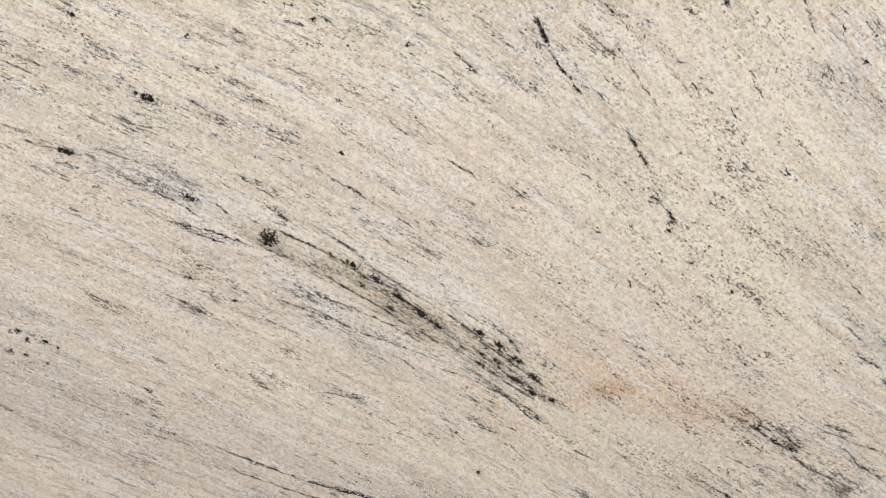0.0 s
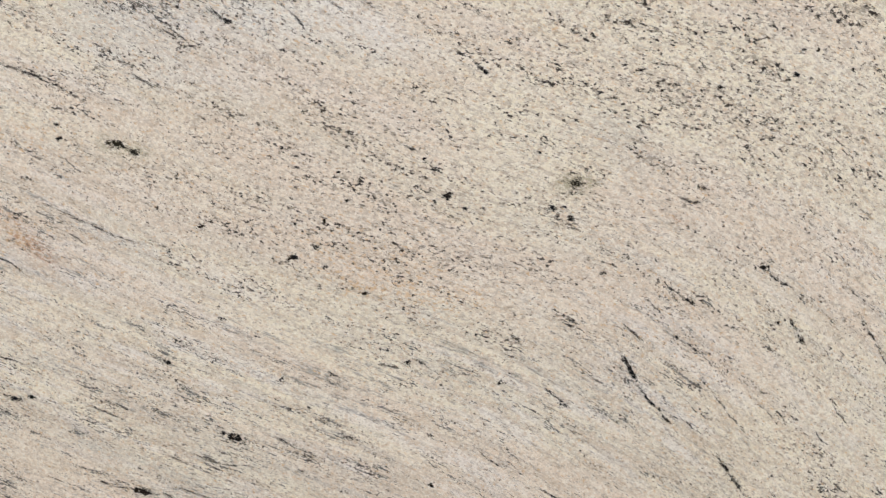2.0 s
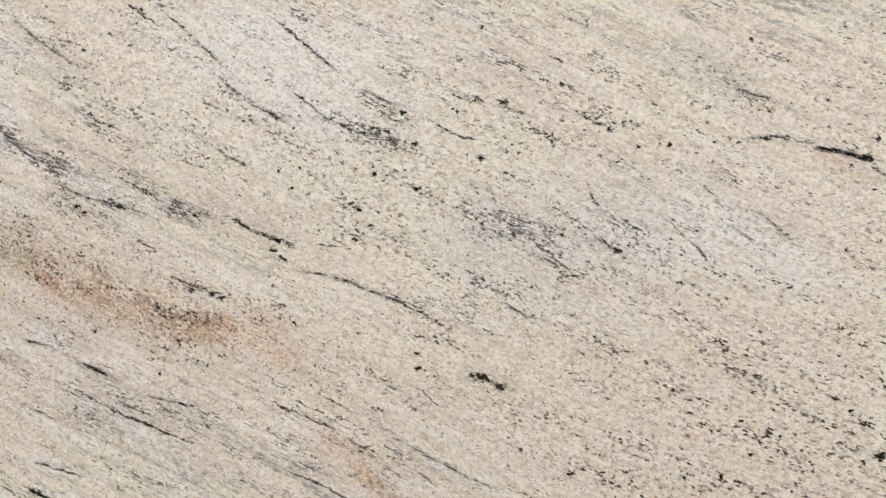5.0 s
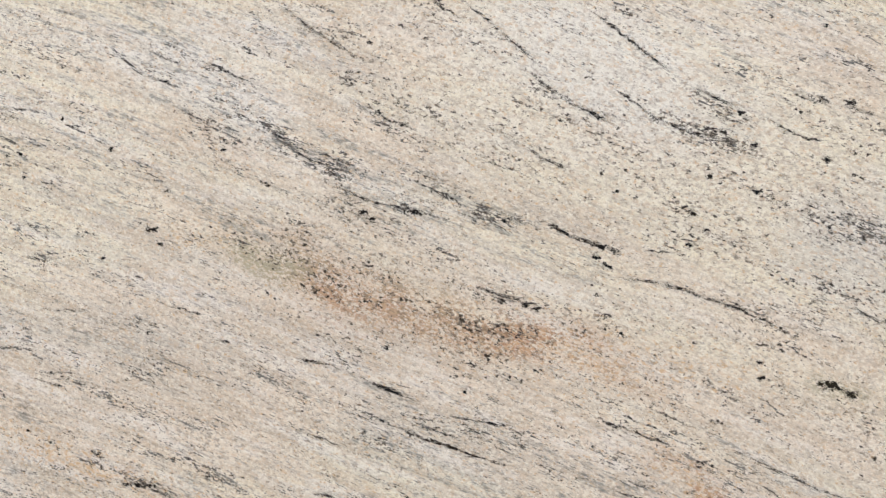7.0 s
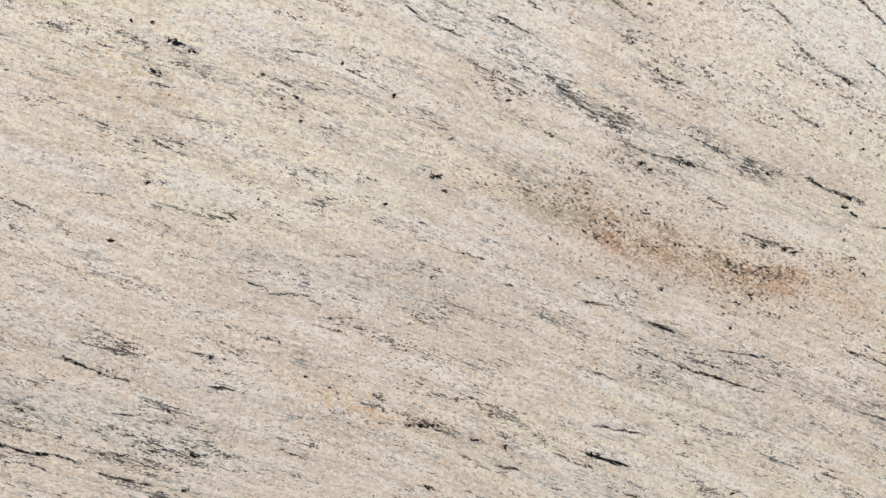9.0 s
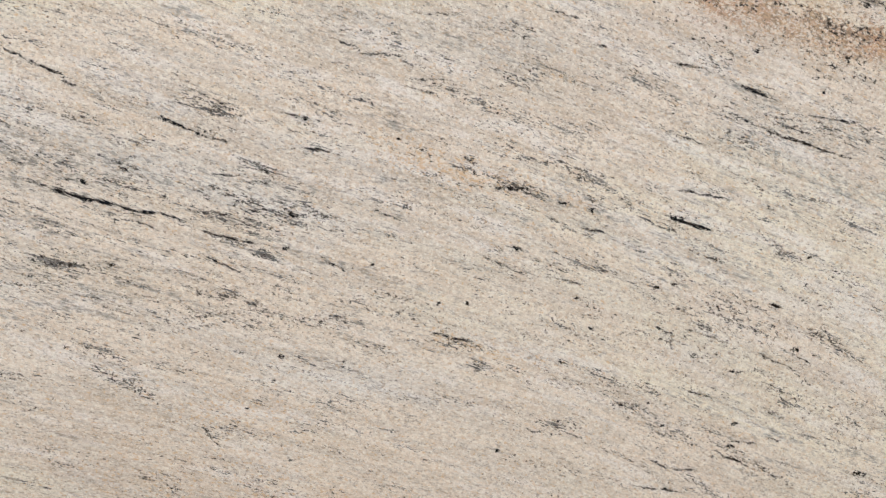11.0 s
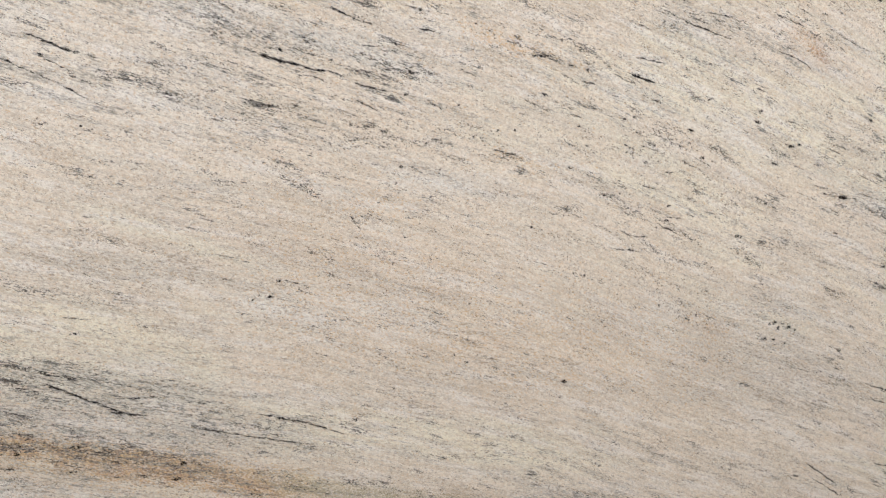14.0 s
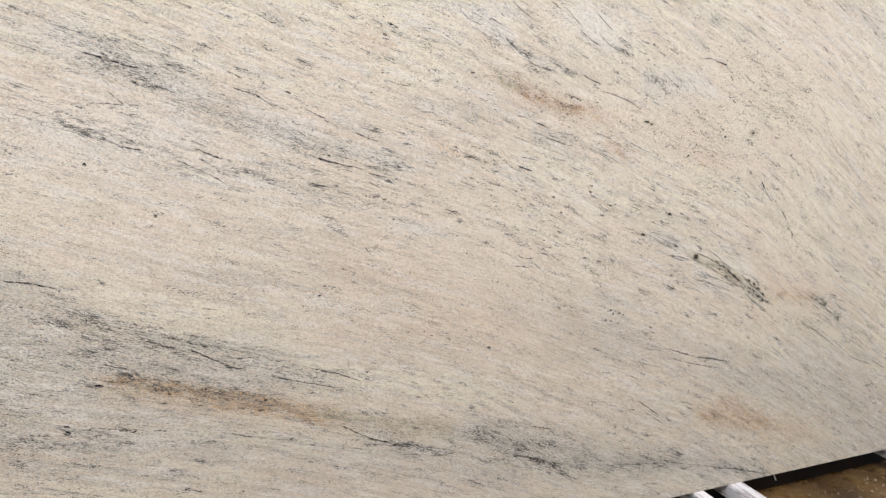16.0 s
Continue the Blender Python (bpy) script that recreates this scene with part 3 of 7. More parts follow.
cloud("grey", 0.6, 0.058, -0.634, 1.295, -0.538, 1.289)
cloud("grey", 0.4, 0.057, -0.569, 1.247, -0.477, 1.232)
cloud("rust", 0.38, 0.010, -0.232, 1.659, -0.231, 1.659)
cloud("grey", 0.5, 0.029, -0.056, 1.631, -0.002, 1.596)
cloud("dens", 0.11, 0.024, -0.047, 1.665, -0.029, 1.654)
cloud("dens", 0.07, 0.033, -1.046, 1.583, -1.005, 1.563)
cloud("dens", 0.11, 0.033, -0.903, 1.665, -0.831, 1.626)
cloud("grey", 0.4, 0.043, -0.898, 1.671, -0.798, 1.626, -0.765, 1.599)
cloud("dens", 0.11, 0.021, -0.814, 1.586, -0.732, 1.551)
cloud("rust", 0.22, 0.021, -0.814, 1.586, -0.732, 1.556)
cloud("dens", 0.08, 0.027, -0.711, 1.672, -0.668, 1.650)
cloud("grey", 0.4, 0.032, -0.657, 1.529, -0.573, 1.513)
cloud("dens", 0.08, 0.031, -0.522, 1.492, -0.481, 1.482)
cloud("gold", 0.5, 0.032, -0.830, 1.473, -0.764, 1.473)
cloud("green", 0.8, 0.037, -0.764, 1.465, -0.721, 1.444)
cloud("rust", 0.30, 0.026, -0.710, 1.450, -0.646, 1.429)
cloud("dens", 0.08, 0.048, -0.705, 1.466, -0.625, 1.440)
cloud("pale", 0.6, 0.016, -0.813, 1.460, -0.731, 1.431)
cloud("grey", 0.4, 0.066, -1.068, 1.392, -0.840, 1.363, -0.625, 1.356)
cloud("pink", 0.6, 0.137, -1.010, 1.371, -0.731, 1.322)
cloud("gold", 0.6, 0.022, -0.963, 1.268, -0.868, 1.243)
cloud("cream", 0.6, 0.164, -0.954, 1.519, -0.953, 1.519)
cloud("cream", 0.6, 0.129, -0.522, 1.586, -0.521, 1.586)
cloud("cream", 0.6, 0.101, -0.323, 1.634, -0.322, 1.634)

# the paler far end
knot(-1.216, 1.622, 6.1, 2.6, -40)
vein(1.5, -1.229, 1.637, -1.213, 1.632)
cloud("rust", 0.25, 0.064, -1.183, 1.575, -1.105, 1.556)
cloud("gold", 0.5, 0.079, -1.183, 1.580, -1.105, 1.550)
vein(2, -1.212, 1.544, -1.158, 1.525)
cloud("dens", 0.07, 0.022, -0.956, 1.411, -0.845, 1.389)
cloud("dens", 0.08, 0.035, -0.615, 1.309, -0.543, 1.291)
cloud("grey", 0.4, 0.046, -0.632, 1.309, -0.513, 1.297)
cloud("dens", 0.2, 0.027, -1.252, 1.353, -1.149, 1.321)
cloud("grey", 0.5, 0.043, -1.263, 1.340, -1.185, 1.329)
cloud("dens", 0.06, 0.032, -1.264, 1.262, -1.196, 1.248, -1.117, 1.252)
cloud("grey", 0.28, 0.049, -1.263, 1.270, -1.186, 1.247, -1.096, 1.219)
cloud("dens", 0.04, 0.027, -1.212, 1.237, -1.107, 1.219)
cloud("pale", 0.5, 0.028, -1.091, 1.207, -1.043, 1.190)
cloud("gold", 0.5, 0.028, -0.956, 1.267, -0.889, 1.243)
cloud("dens", 0.11, 0.017, -0.878, 1.240, -0.776, 1.219)
cloud("rust", 0.3, 0.022, -0.900, 1.246, -0.776, 1.216)
cloud("grey", 0.5, 0.035, -0.689, 1.183, -0.648, 1.165)
cloud("rust", 0.7, 0.008, -1.098, 1.254, -1.097, 1.254)
cloud("dens", 0.08, 0.027, -1.325, 1.272, -1.230, 1.253)
cloud("rust", 0.8, 0.008, -1.099, 1.254, -1.098, 1.254)
cloud("dens", 0.08, 0.042, -1.298, 1.148, -1.214, 1.124, -1.140, 1.099)
cloud("green", 0.35, 0.047, -1.352, 1.166, -1.242, 1.130)
cloud("dens", 0.07, 0.037, -1.128, 1.105, -1.040, 1.095)
cloud("dens", 0.07, 0.038, -1.040, 1.092, -0.950, 1.128)
cloud("gold", 0.7, 0.025, -0.944, 1.078, -0.876, 1.058)
cloud("dens", 0.08, 0.022, -0.938, 1.078, -0.876, 1.061)
cloud("dens", 0.08, 0.020, -0.858, 1.051, -0.796, 1.048)
cloud("gold", 0.5, 0.020, -0.852, 1.051, -0.789, 1.047)
cloud("dens", 0.08, 0.031, -0.920, 1.122, -0.854, 1.102)
cloud("dens", 0.09, 0.057, -0.646, 1.101, -0.570, 1.094)
cloud("dens", 0.08, 0.050, -0.770, 1.127, -0.660, 1.120)
cloud("dens", 0.09, 0.039, -0.571, 1.100, -0.525, 1.080)
cloud("dens", 0.07, 0.051, -0.736, 1.082, -0.643, 1.075)
cloud("pale", 0.35, 0.039, -1.120, 1.041, -0.974, 1.027)
cloud("pink", 0.5, 0.210, -1.138, 0.934, -0.884, 0.894)
cloud("calm", 1, 0.211, -1.264, 0.922, -0.818, 0.871)
vein(2.5, -1.588, 1.211, -1.555, 1.196)
vein(2, -1.529, 1.206, -1.499, 1.200)
cloud("dens", 0.2, 0.039, -1.495, 1.232, -1.402, 1.215)
cloud("grey", 0.5, 0.045, -1.488, 1.239, -1.402, 1.215)
vein(2.5, -1.446, 1.227, -1.421, 1.218)
knot(-1.578, 1.136, 5.5, 3.1, -20)
cloud("grey", 0.45, 0.076, -1.629, 0.930, -1.499, 0.907)
vein(2, -1.567, 0.904, -1.534, 0.898)
vein(1.5, -1.584, 0.976, -1.534, 0.959)
vein(2.5, -1.642, 0.844, -1.603, 0.837)
cloud("grey", 0.4, 0.071, -1.613, 1.038, -1.488, 1.013)
cloud("cream", 0.5, 0.049, -1.648, 0.799, -1.443, 0.745)
cloud("dens", 0.15, 0.051, -1.660, 0.716, -1.523, 0.683)
cloud("grey", 0.8, 0.093, -1.659, 0.725, -1.488, 0.660, -1.296, 0.588)
vein(2, -1.524, 0.674, -1.375, 0.627)
cloud("pale", 0.4, 0.027, -1.423, 0.716, -1.356, 0.672)
cloud("pale", 0.5, 0.021, -1.368, 0.850, -1.286, 0.814)
knot(-0.799, 0.643, 11.3, 6.2, -20)
knot(-1.193, 0.614, 14.0, 7.9, 0, 0.7)
cloud("gold", 0.5, 0.030, -1.194, 0.614, -1.192, 0.614)
vein(2, -0.522, 0.758, -0.486, 0.739)
cloud("gold", 0.4, 0.032, -0.531, 0.748, -0.460, 0.721)
cloud("calm", 0.8, 0.189, -1.363, 0.807, -0.644, 0.706)
cloud("grey", 0.3, 0.087, -0.854, 0.803, -0.411, 0.640)
cloud("grey", 0.25, 0.073, -1.289, 0.729, -0.836, 0.568)

# the low end
cloud("dens", 0.25, 0.091, -1.980, 1.523, -1.875, 1.502)
vein(2.5, -1.931, 1.558, -1.872, 1.541)
vein(2.5, -2.049, 1.519, -1.924, 1.486)
cloud("grey", 0.5, 0.141, -2.000, 1.560, -1.814, 1.477)
cloud("dens", 0.3, 0.081, -1.814, 1.491, -1.687, 1.455)
cloud("grey", 0.5, 0.108, -1.814, 1.477, -1.688, 1.441)
vein(2.5, -1.790, 1.458, -1.753, 1.446)
cloud("grey", 0.4, 0.113, -1.663, 1.414, -1.412, 1.316)
vein(2, -1.810, 1.545, -1.579, 1.444)
vein(2, -1.579, 1.444, -1.381, 1.361)
vein(2, -1.747, 1.548, -1.644, 1.512)
knot(-1.894, 1.230, 11.2, 8.7, -20)
cloud("dens", 0.15, 0.067, -1.971, 1.340, -1.888, 1.314)
vein(2, -1.953, 1.340, -1.876, 1.307)
cloud("dens", 0.15, 0.056, -1.801, 1.300, -1.724, 1.279)
vein(2, -2.045, 1.430, -1.977, 1.406)
knot(-1.741, 1.096, 9.4, 8.0, -20)
cloud("grey", 0.9, 0.180, -2.100, 0.897, -1.962, 0.798, -1.798, 0.720)
cloud("grey", 0.8, 0.169, -2.109, 0.785, -1.868, 0.668, -1.514, 0.687)
cloud("dens", 0.12, 0.213, -2.047, 0.807, -1.798, 0.720)
cloud("dens", 0.1, 0.059, -1.859, 0.802, -1.557, 0.723)
vein(2.5, -1.981, 0.879, -1.858, 0.817)
vein(2.5, -1.921, 0.837, -1.726, 0.773, -1.498, 0.701)
cloud("rust", 0.4, 0.045, -1.880, 0.678, -1.734, 0.635, -1.563, 0.588, -1.299, 0.500)
cloud("dens", 0.2, 0.039, -1.868, 0.668, -1.734, 0.632, -1.299, 0.506)
cloud("green", 0.6, 0.077, -1.282, 0.489, -0.966, 0.396)
cloud("gold", 0.6, 0.060, -1.894, 0.672, -1.282, 0.498)
knot(-1.901, 0.665, 27.4, 7.8, -10)
cloud("grey", 0.7, 0.143, -2.122, 0.630, -1.879, 0.502)
cloud("grey", 0.6, 0.183, -1.878, 0.518, -1.285, 0.386, -0.732, 0.235)
vein(2.5, -2.122, 0.623, -2.063, 0.604)
knot(-1.980, 0.552, 16.6, 7.7, -20)
vein(2.5, -2.004, 0.568, -1.967, 0.544)
vein(2.5, -1.928, 0.556, -1.809, 0.530)
vein(2, -1.523, 0.468, -1.383, 0.428)
vein(2.5, -1.112, 0.384, -0.929, 0.326)
cloud("dens", 0.2, 0.044, -1.200, 0.407, -0.929, 0.335)
cloud("dens", 0.25, 0.066, -0.832, 0.366, -0.691, 0.276)
vein(3.0, -0.832, 0.375, -0.732, 0.312)
cloud("grey", 0.9, 0.075, -0.832, 0.356, -0.608, 0.271)
vein(2.5, -0.732, 0.283, -0.521, 0.207)
cloud("grey", 0.7, 0.066, -0.891, 0.301, -0.521, 0.207)
cloud("dens", 0.2, 0.058, -0.732, 0.264, -0.409, 0.187)
vein(2.5, -0.565, 0.294, -0.456, 0.246)
cloud("grey", 0.5, 0.079, -0.565, 0.284, -0.433, 0.242)
vein(2.5, -0.317, 0.171, -0.100, 0.138)
vein(2.5, -0.100, 0.143, 0.216, 0.060)
cloud("dens", 0.2, 0.052, -0.294, 0.166, 0.272, 0.043)
cloud("grey", 0.6, 0.083, -0.340, 0.175, 0.329, 0.022)
cloud("rust", 0.7, 0.039, 0.065, 0.291, 0.136, 0.276)
cloud("rust", 0.6, 0.055, 0.172, 0.336, 0.230, 0.273, 0.343, 0.223)
cloud("gold", 0.5, 0.108, 0.069, 0.308, 0.644, 0.106)
vein(2, 0.375, 0.173, 0.556, 0.074)
cloud("rust", 0.3, 0.029, -2.131, 0.512, -2.047, 0.493)
cloud("pink", 0.6, 0.102, -1.451, 0.330, -0.930, 0.214)
vein(2, -2.065, 0.421, -1.940, 0.374)
cloud("cream", 0.5, 0.073, -1.882, 0.848, -1.436, 0.710)
vein(2.5, 0.696, 1.755, 0.842, 1.713)
cloud("grey", 0.5, 0.159, 0.665, 1.773, 0.845, 1.683)
vein(2.5, 0.511, 0.624, 0.667, 0.519, 0.765, 0.451)
vein(2, 0.760, 0.510, 0.991, 0.366)
cloud("chunk", 0.6, 0.174, -0.097, 1.304, 0.188, 1.302)
cloud("chunk", 0.6, 0.211, 0.401, 1.491, 0.411, 1.272)
cloud("chunk", 0.6, 0.158, 0.465, 1.109, 0.514, 0.872)
cloud("chunk", 0.5, 0.133, 0.355, 0.658, 0.562, 0.640)
cloud("dens", 0.3, 0.038, -0.476, 0.986, -0.377, 0.978)
cloud("rust", 0.34, 0.058, -0.721, 1.455, -0.625, 1.424, -0.547, 1.394, -0.445, 1.369)
cloud("gold", 0.2, 0.069, -0.721, 1.455, -0.625, 1.424, -0.547, 1.394, -0.395, 1.355)
cloud("grey", 1.0, 0.236, -2.102, 0.869, -2.101, 0.583)
cloud("green", 0.5, 0.045, -1.828, 0.659, -1.563, 0.588, -1.282, 0.493)
cloud("rust", 0.25, 0.039, -1.828, 0.659, -1.563, 0.588, -1.282, 0.493)
cloud("gold", 1.0, 0.054, -1.868, 0.668, -1.563, 0.588, -1.282, 0.493)
cloud("chunk", 1.0, 0.187, -0.123, 1.373, 0.188, 1.319, 0.434, 1.356)
cloud("chunk", 1.0, 0.161, 0.187, 1.484, 0.491, 1.463)
cloud("chunk", 0.7, 0.131, -0.065, 1.216, 0.132, 1.204)
cloud("chunk", 0.7, 0.110, -0.269, 1.526, -0.017, 1.589)
cloud("chunk", 1.0, 0.151, 0.135, 1.536, 0.357, 1.478)
cloud("chunk", 0.7, 0.173, 0.417, 0.918, 0.522, 0.769)
cloud("chunk", 0.5, 0.085, -0.364, 1.533, -0.155, 1.581)
cloud("dens", 0.2, 0.236, -2.102, 0.869, -2.104, 0.554)
cloud("pale", 0.5, 0.077, -0.230, 1.481, -0.036, 1.468)
cloud("grey", 0.4, 0.056, -0.230, 1.471, -0.082, 1.462)
cloud("dens", 0.03, 0.051, -0.230, 1.491, -0.082, 1.457)
cloud("calm", 1.0, 0.268, -1.907, 1.037, -1.274, 0.791, -0.418, 0.557)
cloud("pink", 0.6, 0.247, -1.778, 1.030, -1.273, 0.824, -0.418, 0.557)
cloud("rust", 0.35, 0.045, -1.880, 0.678, -1.734, 0.635, -1.563, 0.588, -1.299, 0.500)
cloud("grey", 0.35, 0.090, -1.647, 0.948, -1.188, 0.900)
cloud("grey", 0.3, 0.069, -1.107, 0.707, -0.418, 0.557)
cloud("rust", 0.17, 0.042, -0.705, 1.439, -0.646, 1.413, -0.573, 1.398, -0.526, 1.384)
cloud("rust", 0.19, 0.036, -0.526, 1.378, -0.395, 1.350)
cloud("rust", 0.24, 0.016, -0.786, 1.477, -0.678, 1.445)
cloud("green", 0.6, 0.043, -0.764, 1.465, -0.710, 1.439)
cloud("rust", 0.31, 0.026, -0.399, 1.288, -0.330, 1.250)
cloud("pale", 0.8, 0.038, -0.847, 1.643, -0.776, 1.610, -0.738, 1.582)
cloud("pale", 0.5, 0.086, -0.798, 1.663, -0.754, 1.609)
cloud("pale", 0.5, 0.033, -1.012, 1.684, -0.898, 1.654)
cloud("pale", 0.8, 0.041, -0.477, 1.668, -0.406, 1.615, -0.376, 1.594)
cloud("grey", 0.4, 0.021, -0.492, 1.642, -0.421, 1.585)
cloud("grey", 0.25, 0.037, -0.668, 1.529, -0.594, 1.497)
cloud("dens", 0.02, 0.021, -0.678, 1.524, -0.578, 1.492)
cloud("dens", 0.07, 0.016, -0.647, 1.597, -0.610, 1.586)
cloud("dens", 0.09, 0.025, -0.337, 1.599, -0.303, 1.568)
cloud("dens", 0.06, 0.030, -0.356, 1.579, -0.288, 1.563)
cloud("green", 0.3, 0.030, -0.332, 1.594, -0.298, 1.573)
cloud("chunk", 0.8, 0.136, -0.600, 1.649, -0.522, 1.586, -0.371, 1.533, -0.297, 1.472)
cloud("chunk", 0.6, 0.102, -0.420, 1.400, -0.297, 1.362)
cloud("chunk", 0.7, 0.106, -0.705, 1.455, -0.547, 1.399)
cloud("calm", 0.5, 0.078, -0.600, 1.649, -0.548, 1.560)
cloud("dens", 0.08, 0.013, -0.471, 1.482, -0.420, 1.457)
cloud("dens", 0.07, 0.021, -0.531, 1.430, -0.485, 1.410)
cloud("dens", 0.07, 0.015, -0.420, 1.395, -0.400, 1.385)
cloud("dens", 0.06, 0.021, -0.625, 1.450, -0.501, 1.492)
cloud("dens", 0.04, 0.061, -0.347, 1.655, -0.245, 1.603)
cloud("grey", 0.4, 0.066, -1.039, 1.392, -0.785, 1.364)
cloud("gold", 0.5, 0.033, -0.998, 1.278, -0.896, 1.248, -0.785, 1.225)
cloud("dens", 0.06, 0.016, -0.952, 1.263, -0.829, 1.234)
cloud("pale", 0.6, 0.071, -1.942, 1.539, -1.759, 1.475, -1.608, 1.404)
cloud("pale", 0.6, 0.067, -1.485, 1.347, -1.367, 1.308)
cloud("pale", 0.5, 0.110, -1.957, 1.310, -1.674, 1.299)
cloud("pale", 0.5, 0.152, -0.498, 1.662, -0.332, 1.594)
cloud("grey", 0.5, 0.036, -1.941, 1.551, -1.878, 1.536, -1.759, 1.475, -1.608, 1.404, -1.459, 1.341, -1.216, 1.259)
cloud("dens", 0.20, 0.021, -1.941, 1.557, -1.878, 1.530)
cloud("dens", 0.25, 0.034, -1.836, 1.502, -1.743, 1.450)
cloud("dens", 0.17, 0.038, -1.719, 1.470, -1.618, 1.455)
cloud("dens", 0.17, 0.025, -1.603, 1.525, -1.456, 1.421)
cloud("dens", 0.20, 0.027, -1.956, 1.335, -1.848, 1.309)
cloud("dens", 0.20, 0.023, -1.792, 1.293, -1.722, 1.280)
cloud("dens", 0.15, 0.039, -1.609, 1.391, -1.459, 1.341)
cloud("dens", 0.15, 0.032, -1.486, 1.327, -1.368, 1.304)
cloud("dens", 0.11, 0.036, -1.355, 1.273, -1.216, 1.238)
cloud("dens", 0.15, 0.018, -1.615, 1.254, -1.559, 1.240)
cloud("dens", 0.15, 0.022, -1.515, 1.233, -1.411, 1.216)
cloud("dens", 0.08, 0.020, -1.217, 1.217, -1.085, 1.171)
cloud("dens", 0.08, 0.028, -1.200, 1.337, -1.142, 1.313)
cloud("dens", 0.09, 0.022, -0.751, 1.219, -0.648, 1.179)
cloud("dens", 0.08, 0.018, -0.898, 1.251, -0.784, 1.220)
cloud("dens", 0.08, 0.035, -0.523, 1.177, -0.373, 1.117)
cloud("dens", 0.15, 0.043, -0.465, 1.046, -0.368, 0.975)
cloud("dens", 0.08, 0.030, -0.686, 1.517, -0.583, 1.490)
cloud("dens", 0.08, 0.031, -0.476, 1.494, -0.383, 1.434)
cloud("dens", 0.08, 0.032, -1.131, 1.121, -0.931, 1.085)
cloud("dens", 0.08, 0.037, -0.784, 1.127, -0.557, 1.081)
cloud("dens", 0.07, 0.032, -0.749, 1.001, -0.573, 0.952)
vein(2.5, -1.804, 1.485, -1.754, 1.450)
vein(2, -1.718, 1.476, -1.684, 1.459)
vein(2, -1.628, 1.493, -1.605, 1.474)
vein(2, -1.892, 1.317, -1.842, 1.309)
vein(2, -0.083, 1.720, -0.019, 1.659)
cloud("green", 0.5, 0.054, -0.020, 0.888, 0.257, 0.741)
cloud("rust", 0.81, 0.027, -1.850, 0.674, -1.731, 0.638)
cloud("rust", 0.85, 0.028, -1.731, 0.638, -1.656, 0.617, -1.513, 0.572)
cloud("rust", 0.81, 0.029, -1.513, 0.572, -1.419, 0.530, -1.313, 0.492)
cloud("gold", 0.8, 0.033, -1.850, 0.674, -1.656, 0.617, -1.513, 0.572, -1.313, 0.492)
cloud("dens", 0.23, 0.022, -1.767, 0.645, -1.473, 0.555)
cloud("dens", 0.10, 0.021, -1.473, 0.555, -1.291, 0.485)
cloud("green", 0.7, 0.046, -1.320, 0.493, -0.916, 0.395)
cloud("rust", 0.36, 0.062, -1.291, 0.489, -0.916, 0.398)
cloud("dens", 0.07, 0.047, -1.232, 0.473, -0.916, 0.395)
cloud("rust", 0.63, 0.031, 0.055, 0.296, 0.159, 0.270)
cloud("rust", 0.45, 0.078, 0.121, 0.337, 0.545, 0.152)
cloud("gold", 0.6, 0.116, 0.053, 0.327, 0.598, 0.138)
cloud("grey", 0.6, 0.116, 0.183, 0.444, 0.480, 0.329)
cloud("dens", 0.17, 0.050, -0.882, 0.390, -0.406, 0.256)
cloud("grey", 0.6, 0.083, -0.882, 0.390, -0.406, 0.256)
cloud("grey", 0.8, 0.181, -1.989, 0.833, -1.932, 0.668)
cloud("dens", 0.15, 0.155, -1.987, 0.859, -1.930, 0.695)
cloud("dens", 0.10, 0.053, -1.855, 0.794, -1.613, 0.728)
cloud("grey", 0.5, 0.055, -1.765, 0.689, -1.485, 0.613)
cloud("rust", 0.54, 0.039, -0.728, 1.440, -0.642, 1.420)
cloud("rust", 0.36, 0.046, -0.599, 1.401, -0.455, 1.381)
cloud("pale", 0.4, 0.058, -1.367, 0.838, -1.043, 0.778)
cloud("gold", 0.4, 0.297, -1.223, 0.883, -0.568, 0.669)
cloud("dens", 0.07, 0.016, -2.006, 0.564, -1.939, 0.547)
vein(2.5, -1.989, 0.571, -1.961, 0.557)
vein(2.5, -0.831, 0.382, -0.743, 0.331)
vein(2.5, -1.203, 0.393, -1.079, 0.364)
vein(2.5, 0.549, 0.571, 0.693, 0.486)
cloud("pale", 0.5, 0.031, -1.341, 0.840, -1.240, 0.801)
cloud("pale", 0.5, 0.034, -1.108, 1.045, -1.001, 1.020)
cloud("gold", 0.5, 0.042, -1.186, 1.003, -1.107, 0.997)
cloud("gold", 0.4, 0.037, -0.920, 0.653, -0.776, 0.641)
cloud("dens", 0.08, 0.028, -0.597, 1.114, -0.539, 1.081)
cloud("dens", 0.12, 0.085, -1.560, 0.697, -1.357, 0.633)
cloud("grey", 0.5, 0.085, -1.561, 0.688, -1.394, 0.625)
knot(-0.800, 0.644, 9.7, 7.3, -20)
cloud("chunk", 0.4, 0.072, -0.973, 1.109, -0.803, 1.087, -0.537, 1.102)
cloud("chunk", 0.3, 0.079, -0.691, 1.049, -0.493, 0.987)
cloud("chunk", 0.4, 0.051, -1.196, 1.108, -1.070, 1.099)
cloud("chunk", 0.35, 0.192, -0.853, 0.921, -0.518, 0.757)
cloud("chunk", 0.4, 0.134, 0.111, 1.608, 0.153, 1.385)
cloud("chunk", 0.8, 0.112, -0.193, 1.288, 0.113, 1.293)
cloud("pale", 0.5, 0.053, -0.043, 1.508, 0.039, 1.451)
cloud("pale", 0.5, 0.036, -0.220, 1.429, -0.091, 1.397)
cloud("dens", 0.02, 0.082, -0.220, 1.486, -0.091, 1.460)
